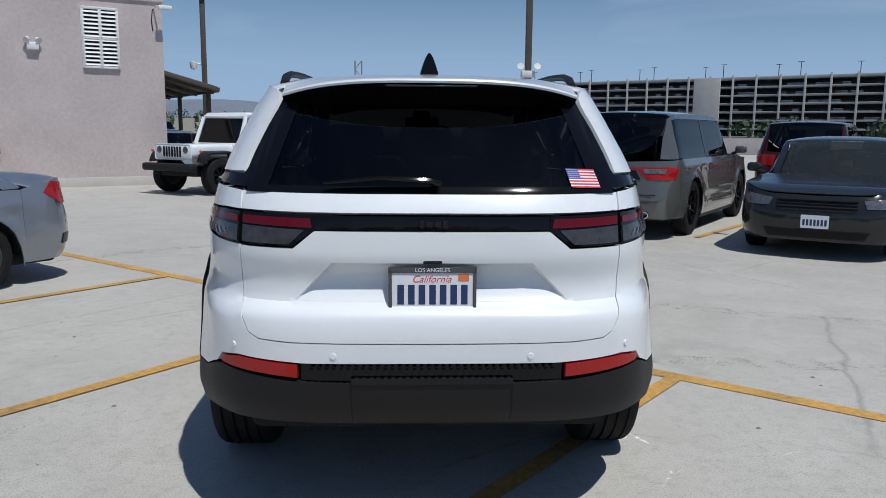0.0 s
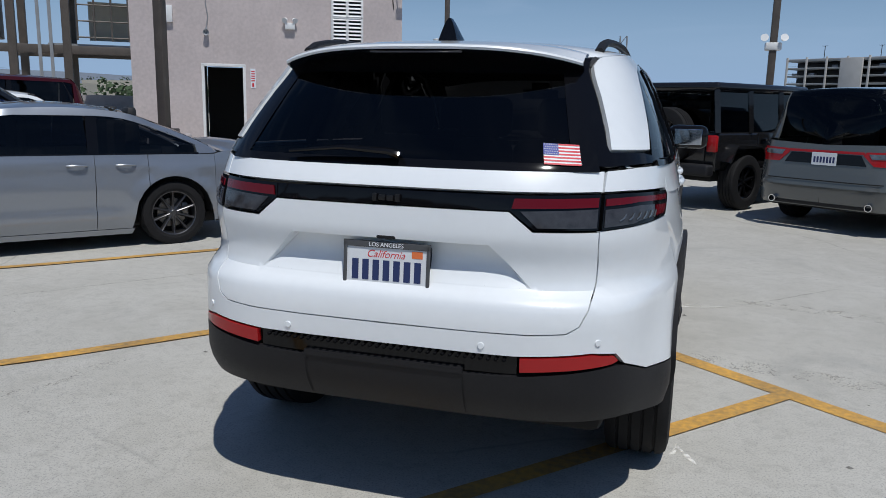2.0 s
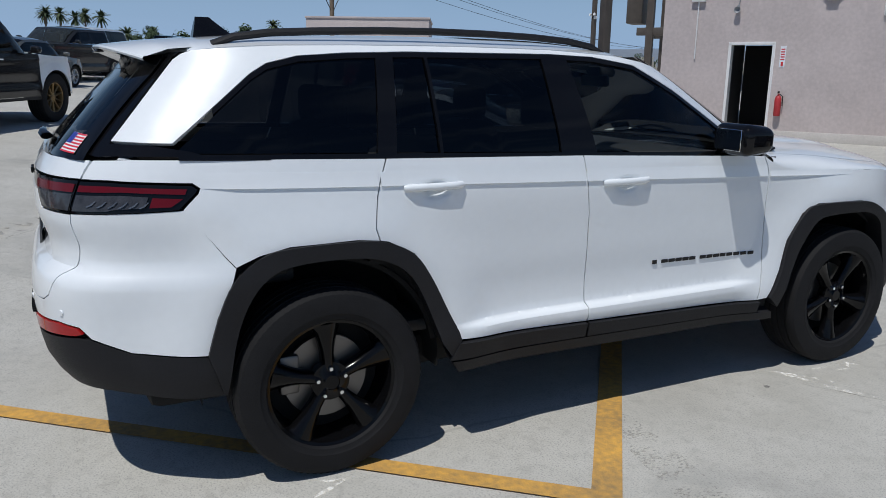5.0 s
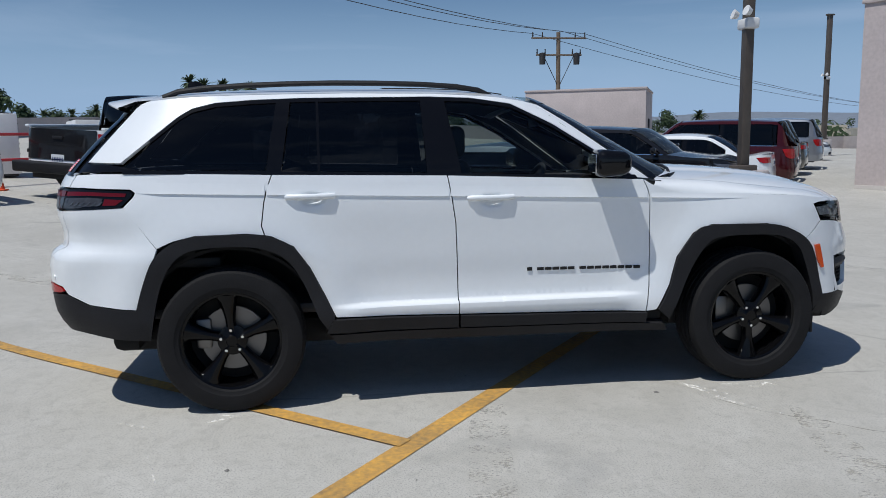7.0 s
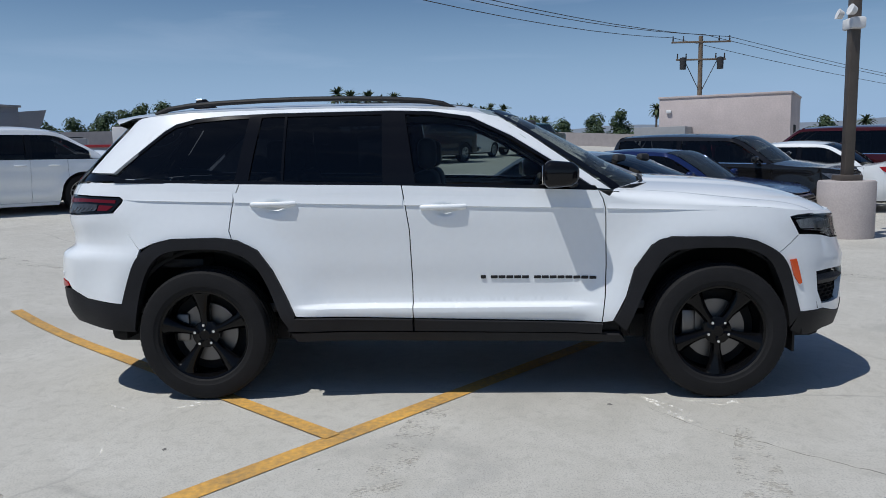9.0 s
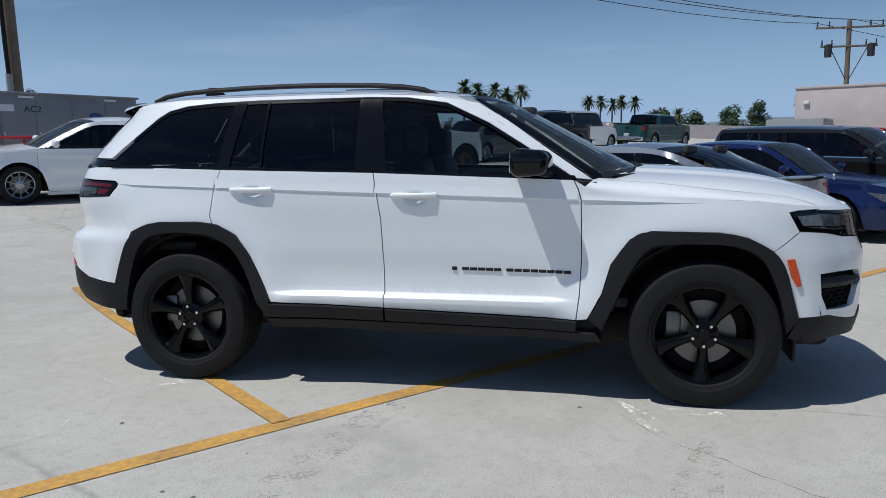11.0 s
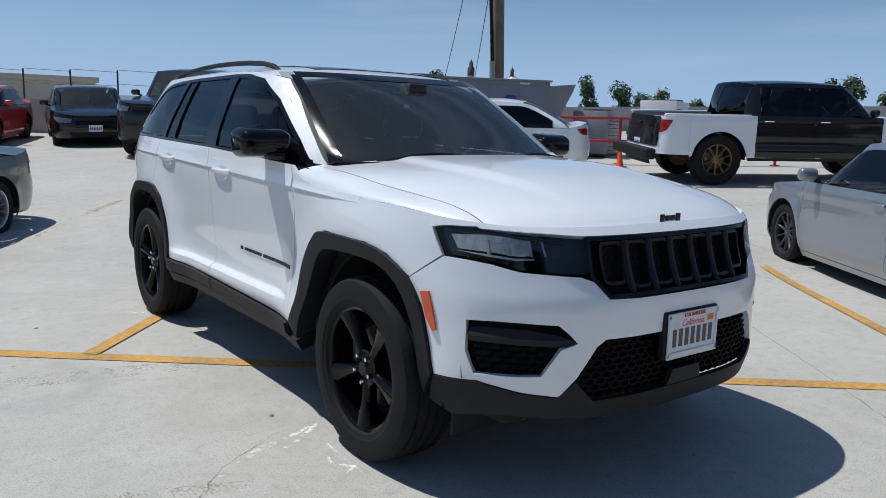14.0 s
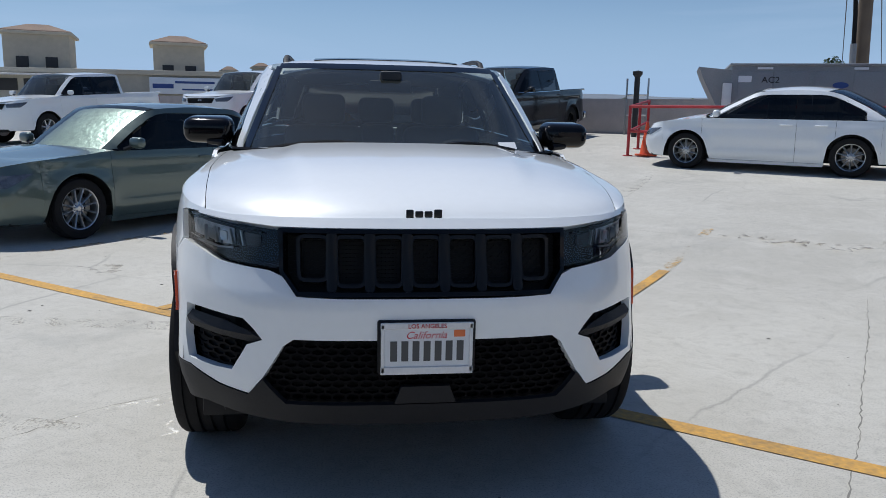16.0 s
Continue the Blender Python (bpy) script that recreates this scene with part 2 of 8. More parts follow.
def grid_surface(fn, nu, nv, thick=0.0, out=(0, 0, 1)):
    """A sheet fn(u, v), u and v from 0 to 1, with a turned-in rim."""
    bm = bmesh.new()
    rows = [[bm.verts.new(fn(i / nu, j / nv)) for j in range(nv + 1)] for i in range(nu + 1)]
    for i in range(nu):
        for j in range(nv):
            try:
                bm.faces.new((rows[i][j], rows[i + 1][j], rows[i + 1][j + 1], rows[i][j + 1]))
            except ValueError:
                pass
    return finish_sheet(bm, thick, Vector(out))


def finish_sheet(bm, thick, out):
    bm.normal_update()
    total = Vector((0, 0, 0))
    for fc in bm.faces:
        total += fc.normal * fc.calc_area()
    if total.dot(out) < 0:
        bmesh.ops.reverse_faces(bm, faces=bm.faces[:])
        bm.normal_update()
    if thick:
        edges = [e for e in bm.edges if e.is_boundary]
        inner = {}
        for e in edges:
            for v in e.verts:
                if v not in inner:
                    inner[v] = bm.verts.new(v.co - v.normal * thick)
        for e in edges:
            lp = e.link_loops[0]
            a, b = lp.vert, lp.link_loop_next.vert
            try:
                bm.faces.new((b, a, inner[a], inner[b]))
            except ValueError:
                pass
        bm.normal_update()
    return bm


def inside(poly, x, y):
    hit = False
    j = len(poly) - 1
    for i in range(len(poly)):
        (xi, yi), (xj, yj) = poly[i], poly[j]
        if (yi > y) != (yj > y) and x < (xj - xi) * (y - yi) / (yj - yi) + xi:
            hit = not hit
        j = i
    return hit


def fine(poly, step):
    out = []
    for (x0, y0), (x1, y1) in zip(poly, poly[1:] + poly[:1]):
        k = max(1, int(math.hypot(x1 - x0, y1 - y0) / step))
        out += [(x0 + (x1 - x0) * i / k, y0 + (y1 - y0) * i / k) for i in range(k)]
    return out


def round_poly(poly, r, n=4):
    """Rounds the corners of a polygon."""
    out = []
    k = len(poly)
    for i in range(k):
        p, a, b = Vector(poly[i]), Vector(poly[i - 1]), Vector(poly[(i + 1) % k])
        da, db = a - p, b - p
        rr = min(r, da.length * 0.45, db.length * 0.45)
        p0, p1 = p + da.normalized() * rr, p + db.normalized() * rr
        for j in range(n + 1):
            t = j / n
            q = p0 * (1 - t) ** 2 + p * 2 * t * (1 - t) + p1 * t ** 2
            out.append((q.x, q.y))
    return out


def panel(poly, fn, out, step=0.06, thick=0.015, bstep=None, holes=(), creases=()):
    """A pressed panel: the outline poly of a flat view, filled with a fine net and laid on the surface fn(a, b)."""
    edge = fine(poly, bstep or step * 0.6)
    pts = [Vector(p) for p in edge]
    xs, ys = [p[0] for p in edge], [p[1] for p in edge]
    x = min(xs) + step * 0.5
    ring = np.array(edge)
    while x < max(xs):
        y = min(ys) + step * 0.5
        while y < max(ys):
            if inside(edge, x, y) and np.min(np.hypot(ring[:, 0] - x, ring[:, 1] - y)) > step * 0.4:
                pts.append(Vector((x, y)))
            y += step
        x += step
    k = len(edge)
    links = [(i, (i + 1) % k) for i in range(k)]
    for fold in creases:
        row = [(p, inside(edge, *p) and np.min(np.hypot(ring[:, 0] - p[0], ring[:, 1] - p[1])) > 0.004) for p in fine(list(fold), 0.02)[:-1]]
        keep = np.array([p for p, ok in row if ok] or [(99.0, 99.0)])
        pts = pts[:k] + [p for p in pts[k:] if np.min(np.hypot(keep[:, 0] - p.x, keep[:, 1] - p.y)) > 0.0045]
        for i, (p, ok) in enumerate(row):
            if ok:
                pts.append(Vector(p))
    for hole in holes:
        pts = pts[:k] + [p for p in pts[k:] if not inside(hole, p.x, p.y)]
    for hole in holes:
        rim = fine(list(hole), bstep or step * 0.6)
        base = len(pts)
        pts += [Vector(p) for p in rim]
        links += [(base + i, base + (i + 1) % len(rim)) for i in range(len(rim))]
    res = geometry.delaunay_2d_cdt(pts, links, [], 1, 1e-5)
    bm = bmesh.new()
    vs = [bm.verts.new(fn(v.x, v.y)) for v in res[0]]
    for fc in res[2]:
        c = sum((res[0][i] for i in fc), Vector((0, 0))) / len(fc)
        if any(inside(hole, c.x, c.y) for hole in holes):
            continue
        try:
            bm.faces.new([vs[i] for i in fc])
        except ValueError:
            pass
    bmesh.ops.delete(bm, geom=[v for v in bm.verts if not v.link_faces], context="VERTS")
    return finish_sheet(bm, thick, Vector(out))


def inset(poly, d):
    """Draws a polygon in by d on all sides."""
    area = sum(a[0] * b[1] - b[0] * a[1] for a, b in zip(poly, poly[1:] + poly[:1]))
    sign = 1 if area > 0 else -1
    out = []
    for i in range(len(poly)):
        p, a, b = Vector(poly[i]), Vector(poly[i - 1]), Vector(poly[(i + 1) % len(poly)])
        u, v = (p - a).normalized(), (b - p).normalized()
        n1, n2 = Vector((-u.y, u.x)) * sign, Vector((-v.y, v.x)) * sign
        n = (n1 + n2)
        k = max(n.dot(n1), 0.35)
        q = p + n * (d / k)
        out.append((q.x, q.y))
    return out


def flat_panel(poly, m, depth, bevel=0.0):
    """A plate of outline poly, depth thick, in the plane of m (x, y), towards m's z."""
    bm = bmesh.new()
    vs = [bm.verts.new((x, y, 0)) for x, y in poly]
    fc = bm.faces.new(vs)
    ext = bmesh.ops.extrude_face_region(bm, geom=[fc])
    top = [v for v in ext["geom"] if isinstance(v, bmesh.types.BMVert)]
    bmesh.ops.translate(bm, vec=(0, 0, depth), verts=top)
    bmesh.ops.recalc_face_normals(bm, faces=bm.faces)
    if bevel:
        bmesh.ops.bevel(bm, geom=[e for e in bm.edges if all(v in top for v in e.verts)], offset=bevel, segments=2, affect="EDGES")
    bmesh.ops.transform(bm, matrix=m, verts=bm.verts)
    return bm


def curve(points):
    """A smooth monotone line through a few (a, b) points; held beyond the ends."""
    xs = np.array([p[0] for p in points], float)
    ys = np.array([p[1] for p in points], float)
    h = np.diff(xs)
    d = np.diff(ys) / h
    m = np.zeros_like(xs)
    m[0], m[-1] = d[0], d[-1]
    for i in range(1, len(xs) - 1):
        if d[i - 1] * d[i] > 0:
            w1, w2 = 2 * h[i] + h[i - 1], h[i] + 2 * h[i - 1]
            m[i] = (w1 + w2) / (w1 / d[i - 1] + w2 / d[i])

    def at(x):
        x = min(max(x, xs[0]), xs[-1])
        i = int(min(max(np.searchsorted(xs, x) - 1, 0), len(h) - 1))
        t = (x - xs[i]) / h[i]
        return float((1 + 2 * t) * (1 - t) ** 2 * ys[i] + t * (1 - t) ** 2 * h[i] * m[i] + t * t * (3 - 2 * t) * ys[i + 1] + t * t * (t - 1) * h[i] * m[i + 1])
    return at


def smooth_step(a, b, x):
    t = min(max((x - a) / (b - a), 0), 1)
    return t * t * (3 - 2 * t)


class Hull:
    """A car's skin: at each height a rounded plan outline with a half width, a tail and a nose."""

    def __init__(self, width, tail, nose, mid_r, mid_f, n_r=4.5, n_f=3.0, relief=None):
        self.width, self.tail, self.nose = width, tail, nose
        self.mid_r, self.mid_f, self.n_r, self.n_f = mid_r, mid_f, n_r, n_f
        self.relief = relief

    def rear_n(self, z):
        return self.n_r(z) if callable(self.n_r) else self.n_r

    def x_at(self, y, z):
        w = self.width(z)
        if y < self.mid_r:
            t, n = (self.mid_r - y) / (self.mid_r - self.tail(z)), self.rear_n(z)
        elif y > self.mid_f:
            t, n = (y - self.mid_f) / (self.nose(z) - self.mid_f), self.n_f
        else:
            t, n = 0, 2
        return w * max(0.0, 1 - min(t, 1) ** n) ** (1 / n)

    def y_at(self, x, z, front):
        w = self.width(z)
        s = min(abs(x) / w, 0.9999)
        if front:
            return self.mid_f + (self.nose(z) - self.mid_f) * (1 - s ** self.n_f) ** (1 / self.n_f)
        n = self.rear_n(z)
        return self.mid_r - (self.mid_r - self.tail(z)) * (1 - s ** n) ** (1 / n)

    def knee(self, z, front):
        """Where the plan outline turns from the side to the end."""
        w = self.width(z)
        n = self.n_f if front else self.rear_n(z)
        depth = (self.nose(z) - self.mid_f) if front else (self.mid_r - self.tail(z))
        s = (1 / (1 + (depth / w) ** (n / (n - 1)))) ** (1 / n)
        x = w * s
        return x, self.y_at(x, z, front)

    def q(self, x=None, y=None, z=0.8, front=False):
        """The unrolled coordinate of a point given by y (side view) or x (end view)."""
        if y is not None:
            return (y, z)
        kx, ky = self.knee(z, front)
        return (ky + (kx - x), z) if front else (ky - (kx - x), z)

    def at(self, q, z, side=1, lift=0.0):
        kxr, kyr = self.knee(z, False)
        kxf, kyf = self.knee(z, True)
        if q < kyr:
            x = kxr - (kyr - q)
            y = self.y_at(x, z, False)
        elif q > kyf:
            x = kxf - (q - kyf)
            y = self.y_at(x, z, True)
        else:
            y, x = q, self.x_at(q, z)
        if self.relief:
            dx, dy = self.relief(x, y, z)
            x, y = x + dx, y + dy
        p = Vector((x, y, z))
        if lift:
            w = self.width(z)
            n = Vector((1, 0, 0)) if kyr <= q <= kyf else None
            if n is None:
                front = q > kyf
                e = 0.01
                x2 = x + e if x + e < w else x - e
                y2 = self.y_at(abs(x2), z, front)
                y1 = self.y_at(abs(x), z, front)
                t = Vector((x2 - x, y2 - y1, 0)).normalized()
                n = Vector((t.y, -t.x, 0))
                if n.dot(Vector((0, 1 if front else -1, 0))) < 0:
                    n = -n
            p += n * lift
        p.x *= side
        return p


# ---- wheels ----
def wheel(name, parent, x, y, z, radius, width, rim_r, side, rim_mat, spokes=5, spoke_w=0.26, tread=60, turned=0.0, nuts=5, dish=0.03, phase=0.3, flared=False, lug=0.006):
    """A wheel: treaded tyre, dished rim with spokes, hub cap, nuts, brake disc. side +1: outer face towards +x."""
    hub = new(name)
    hub.parent = parent
    hub.matrix_basis = pose(x, y, z, 0, 0, turned) @ Matrix.Diagonal((side, 1, 1, 1))
    w2 = width / 2
    # the tyre: sidewalls and shoulders, grooves round the crown
    prof = [(rim_r * 0.985, -w2 * 0.80), (rim_r * 1.03, -w2 * 0.93), (radius * 0.86, -w2), (radius * 0.955, -w2 * 0.93), (radius * 0.988, -w2 * 0.80)]
    for g in (-0.55, -0.18, 0.18, 0.55):
        prof += [(radius * 0.997, w2 * (g - 0.05)), (radius * 0.972, w2 * (g - 0.035)), (radius * 0.972, w2 * (g + 0.035)), (radius * 0.997, w2 * (g + 0.05))]
    prof += [(radius * 0.988, w2 * 0.80), (radius * 0.955, w2 * 0.93), (radius * 0.86, w2), (rim_r * 1.12, w2 * 0.985), (rim_r * 1.10, w2 * 0.955), (rim_r * 1.03, w2 * 0.93), (rim_r * 0.985, w2 * 0.80)]
    bm = bmesh.new()
    n = max(36, tread)
    rings = []
    for r, h in prof:
        ring = []
        for i in range(n):
            a = 2 * math.pi * i / n
            # tread blocks: shoulder ribs step in and out round the tyre
            rr = r - (lug if (i % 2 and abs(h) > w2 * 0.6 and r > radius * 0.95) else 0)
            ring.append(bm.verts.new((h, rr * math.cos(a), rr * math.sin(a))))
        rings.append(ring)
    rings.append(rings[0])
    for a, b in zip(rings, rings[1:]):
        for i in range(n):
            bm.faces.new((a[i], a[(i + 1) % n], b[(i + 1) % n], b[i]))
    bmesh.ops.recalc_face_normals(bm, faces=bm.faces)
    part("tyre", bm, RUBBER, hub, smooth=30)
    # rim barrel and lip
    face = w2 * 0.80
    bm = lathe([(rim_r * 0.93, -w2 * 0.8), (rim_r * 0.90, 0.0), (rim_r * 0.93, face - 0.02), (rim_r * 0.955, face), (rim_r * 1.0, face + 0.006), (rim_r * 1.0, face - 0.01), (rim_r * 0.975, -w2 * 0.8)], 48, "x")
    rim = part("rim", bm, rim_mat, hub)
    # spokes: wide arms that rise from the hub, ridge in the middle, flare into the lip
    for k in range(spokes):
        a = 2 * math.pi * k / spokes + phase
        bm = bmesh.new()
        secs = []
        for i in range(7):
            t = i / 6
            r = rim_r * (0.17 + 0.78 * t)
            half = rim_r * spoke_w * (0.56 - 0.16 * math.sin(min(t * 2.2, 3.1)) + 0.12 * t)
            if flared:
                half = rim_r * (0.095 + 0.125 * max(0.0, (t - 0.30) / 0.70) ** 1.4)
            h = face - dish + 0.022 * t ** 2
            secs.append([bm.verts.new((h + dh, r * math.cos(a) - s * half * math.sin(a), r * math.sin(a) + s * half * math.cos(a)))
                         for s, dh in ((-1, -0.05), (-1, -0.016), (-0.55, 0.0), (0.0, 0.006), (0.55, 0.0), (1, -0.016), (1, -0.05))])
        for s0, s1 in zip(secs, secs[1:]):
            for j in range(6):
                bm.faces.new((s0[j], s0[j + 1], s1[j + 1], s1[j]))
        bmesh.ops.recalc_face_normals(bm, faces=bm.faces)
        bm.normal_update()
        if sum(f.normal.x for f in bm.faces) < 0:
            bmesh.ops.reverse_faces(bm, faces=bm.faces[:])
        part("spoke", bm, rim_mat, rim, smooth=50)
    bm = lathe([(0.0, face - dish + 0.012), (rim_r * 0.11, face - dish + 0.012), (rim_r * 0.14, face - dish + 0.004), (rim_r * 0.30, face - dish - 0.004), (rim_r * 0.30, face - dish - 0.05)], 24, "x")
    part("hub_cap", bm, rim_mat, rim)
    if nuts:
        for k in range(nuts):
            a = 2 * math.pi * k / nuts + phase
            bm = lathe([(0.0, 0.022), (0.008, 0.022), (0.011, 0.016), (0.011, -0.01)], 6, "x", pose(face - dish - 0.002, rim_r * 0.225 * math.cos(a), rim_r * 0.225 * math.sin(a)))
            part("wheel_nut", bm, CHROME, rim)
    bm = lathe([(rim_r * 0.25, -0.01), (rim_r * 0.66, -0.01), (rim_r * 0.66, 0.012), (rim_r * 0.25, 0.012)], 32, "x")
    part("brake_disc", bm, STEEL, hub)
    bm = box(0.0, -rim_r * 0.58, rim_r * 0.12, 0.07, rim_r * 0.30, rim_r * 0.62, 0.012)
    part("brake_caliper", bm, STEEL, hub)
    bm = lathe([(0.0, -0.03), (rim_r * 0.9, -0.03), (rim_r * 0.9, -0.05), (0.0, -0.05)], 24, "x")
    part("backing_plate", bm, DARK, hub)
    return hub


def plate_bars(parent, m, w=0.305, h=0.155, chars=7, framed=True, top_words=True, ink=None, frame_mat=None):
    """A number plate: pressed sheet, frame, the number as plain bars."""
    p = part("number_plate", flat_panel(round_poly([(-w / 2, -h / 2), (w / 2, -h / 2), (w / 2, h / 2), (-w / 2, h / 2)], 0.012), m, 0.003), PLATEWHITE, parent, "white number plate with blue characters blanked as bars")
    ink = ink or PLATEBLUE
    for i in range(chars):
        cx = (i - (chars - 1) / 2) * w * 0.128
        part("character_bar", flat_panel([(cx - w * 0.040, -h * 0.30), (cx + w * 0.040, -h * 0.30), (cx + w * 0.040, h * 0.17), (cx - w * 0.040, h * 0.17)], m @ pose(0, 0, 0.003), 0.0012), ink, p)
    if top_words:
        slant = Matrix(((1, 0.35, 0, 0), (0, 1, 0, 0), (0, 0, 1, 0), (0, 0, 0, 1)))
        lettering(p, "state_script", "California", h * 0.24, m @ pose(0, h * 0.30, 0.003) @ slant, PLATERED, 0.0008)
        part("year_sticker", flat_panel([(w * 0.31, h * 0.26), (w * 0.44, h * 0.26), (w * 0.44, h * 0.42), (w * 0.31, h * 0.42)], m @ pose(0, 0, 0.003), 0.001), STICKER, p)
    if framed:
        bm = None
        for cx, cy, sx, sy in ((0, h / 2 + 0.004, w + 0.02, 0.022), (0, -h / 2 - 0.003, w + 0.02, 0.026), (-w / 2 - 0.003, 0, 0.012, h + 0.02), (w / 2 + 0.003, 0, 0.012, h + 0.02)):
            bm = box(cx, cy, 0.004, sx, sy, 0.008, 0.002, 1, bm)
        bmesh.ops.transform(bm, matrix=m, verts=bm.verts)
        part("plate_frame", bm, frame_mat or CLAD, p)
    return p


def lettering(parent, name, text, size, m, material, depth=0.002, label=""):
    """Raised words in the built-in font, centred on m."""
    cu = bpy.data.curves.new(name, "FONT")
    cu.body, cu.size, cu.extrude = text, size, depth
    cu.align_x, cu.align_y = "CENTER", "CENTER"
    tmp = bpy.data.objects.new(name, cu)
    me = bpy.data.meshes.new_from_object(tmp)
    bpy.data.objects.remove(tmp)
    me.transform(m)
    me.materials.clear()
    me.materials.append(material)
    ob = new(name, me)
    ob.parent = parent
    if label:
        tagged(ob, label)
    return ob


# ---- the white sport utility vehicle in the middle ----
RECESS = [(-0.350, 1.036), (0.350, 1.036), (0.485, 0.898), (-0.485, 0.898)]


def recess_pan():
    """The sunk pan round the number plate: deep under the top edge, level with the tailgate at the bottom."""
    def at(u, v, deep):
        z = 1.036 - 0.138 * v
        x = (2 * u - 1) * (0.350 + 0.135 * v - (0.012 if deep else 0.0))
        return Vector((x, LOW.y_at(abs(x), z, False) + (0.058 * (1 - v) ** 0.9 if deep else 0.0), z))
    bm = grid_surface(lambda u, v: at(u, v, True), 24, 14, 0.0, (0, -1, 0.3))
    bm = join(bm, grid_surface(lambda u, v: at(u, 0.0, False) * (1 - v) + at(u, 0.0, True) * v, 24, 3, 0.0, (0, 0, -1)))
    for e in (0.0, 1.0):
        bm = join(bm, grid_surface(lambda u, v: at(e, v, False) * (1 - u) + at(e, v, True) * u, 3, 14, 0.0, (1 - 2 * e, -1, 0)))
    return bm


def fold_z(y):
    """Height of the fold that runs along the flank below the windows."""
    return 1.18 - 0.030 * (y + 1.91)


def handle_z(y):
    return 1.138 - 0.03 * (y + 1.0)


def flank_folds():
    """Lines along which the flank's net is drawn finer: the handle hollows and the ledge below the doors."""
    rows = []
    for hy in (-1.045, -0.075):
        for r in (1.05, 0.85, 0.6, 0.35):
            rows.append([(hy + 0.01 + 0.078 * r * math.cos(a * math.pi / 12), handle_z(hy) - 0.006 + 0.044 * r * math.sin(a * math.pi / 12)) for a in range(25)])
    rows += [[(-1.0 + 0.1 * i, z) for i in range(20)] for z in (0.49, 0.52, 0.541, 0.549, 0.556, 0.563, 0.570, 0.60)]
    return rows


def suv_relief(x, y, z):
    dx = 0.0
    # fenders swell round the wheels
    for wy in (-1.482, 1.482):
        d = math.hypot((y - wy) * 0.9, z - 0.42)
        dx += 0.042 * math.exp(-((d - 0.50) / 0.17) ** 2) * smooth_step(2.35, 2.0, abs(y)) * smooth_step(1.25, 1.0, z)
    # hollows for the fingers behind the door handles
    for hy in (-1.045, -0.075):
        hz = handle_z(hy) - 0.006
        r = math.hypot((y - hy - 0.01) / 0.078, (z - hz) / 0.044)
        dx -= 0.020 * smooth_step(1.0, 0.35, r)
    # scoop along the bottom of the doors
    if -1.05 < y < 0.95:
        run = smooth_step(-0.98, -0.78, y) * smooth_step(0.84, 0.60, y)
        up = smooth_step(0.568, 0.542, z)
        dx += run * (0.020 * up * smooth_step(0.455, 0.52, z) - 0.015 * smooth_step(0.82, 0.60, z) * (1 - up))
    dy = 0.0
    return dx * smooth_step(0.55, 0.8, x), dy


LOW = Hull(curve([(0.22, 0.84), (0.33, 0.885), (0.42, 0.915), (0.5, 0.925), (0.6, 0.915), (0.72, 0.908), (0.9, 0.915), (1.1, 0.925), (1.2, 0.918), (1.29, 0.90)]),
           curve([(0.40, -2.38), (0.45, -2.44), (0.55, -2.495), (0.66, -2.51), (0.78, -2.514), (0.84, -2.506), (0.866, -2.493), (0.897, -2.452), (0.95, -2.447), (1.07, -2.475), (1.18, -2.472), (1.22, -2.458), (1.29, -2.415)]),
           curve([(0.22, 2.22), (0.29, 2.33), (0.373, 2.370), (0.476, 2.390), (0.62, 2.397), (0.77, 2.400), (0.85, 2.370), (0.92, 2.345), (1.02, 2.32), (1.05, 2.29), (1.10, 2.24)]),
           -1.2, 1.15, curve([(0.70, 4.7), (0.845, 4.6), (0.90, 4.05), (1.10, 3.8), (1.20, 3.5), (1.30, 3.55)]), 3.4, suv_relief)
UP = Hull(curve([(1.18, 0.915), (1.28, 0.895), (1.36, 0.868), (1.5, 0.805), (1.62, 0.745), (1.67, 0.71), (1.72, 0.64)]),
          curve([(1.2, -2.435), (1.27, -2.405), (1.36, -2.33), (1.5, -2.20), (1.62, -2.085), (1.70, -2.05)]),
          curve([(1.18, 1.27), (1.21, 1.24), (1.3, 1.06), (1.5, 0.69), (1.62, 0.45), (1.68, 0.30), (1.72, 0.15)]),
          -1.2, -0.1, 3.9, 3.0)
HOOD_FALL = curve([(0.0, 1.043), (0.03, 1.066), (0.08, 1.094), (0.2, 1.140), (0.41, 1.190), (0.72, 1.228), (1.15, 1.252)])
ROOF_TOP = curve([(-2.22, 1.682), (-2.0, 1.704), (-1.59, 1.736), (-0.83, 1.750), (-0.36, 1.746), (-0.02, 1.726), (0.2, 1.694), (0.36, 1.655)])


def hood_front(x):
    return LOW.y_at(min(abs(x), 0.88), 1.045, True) - 0.012


def hood_z(x, y):
    bulge = 0.014 * smooth_step(0.56, 0.46, abs(x) + 0.10 * smooth_step(1.4, 2.2, y)) * smooth_step(2.24, 1.7, y)
    d = hood_front(x) - y
    return HOOD_FALL(d) - 0.050 * (abs(x) / 0.86) ** 2.4 * smooth_step(-0.05, 0.40, d) + bulge


def fender_line(y):
    """Height at which the side turns into the bonnet."""
    z = 1.15
    for _ in range(4):
        z = hood_z(LOW.x_at(y, z), y)
    return z - 0.012


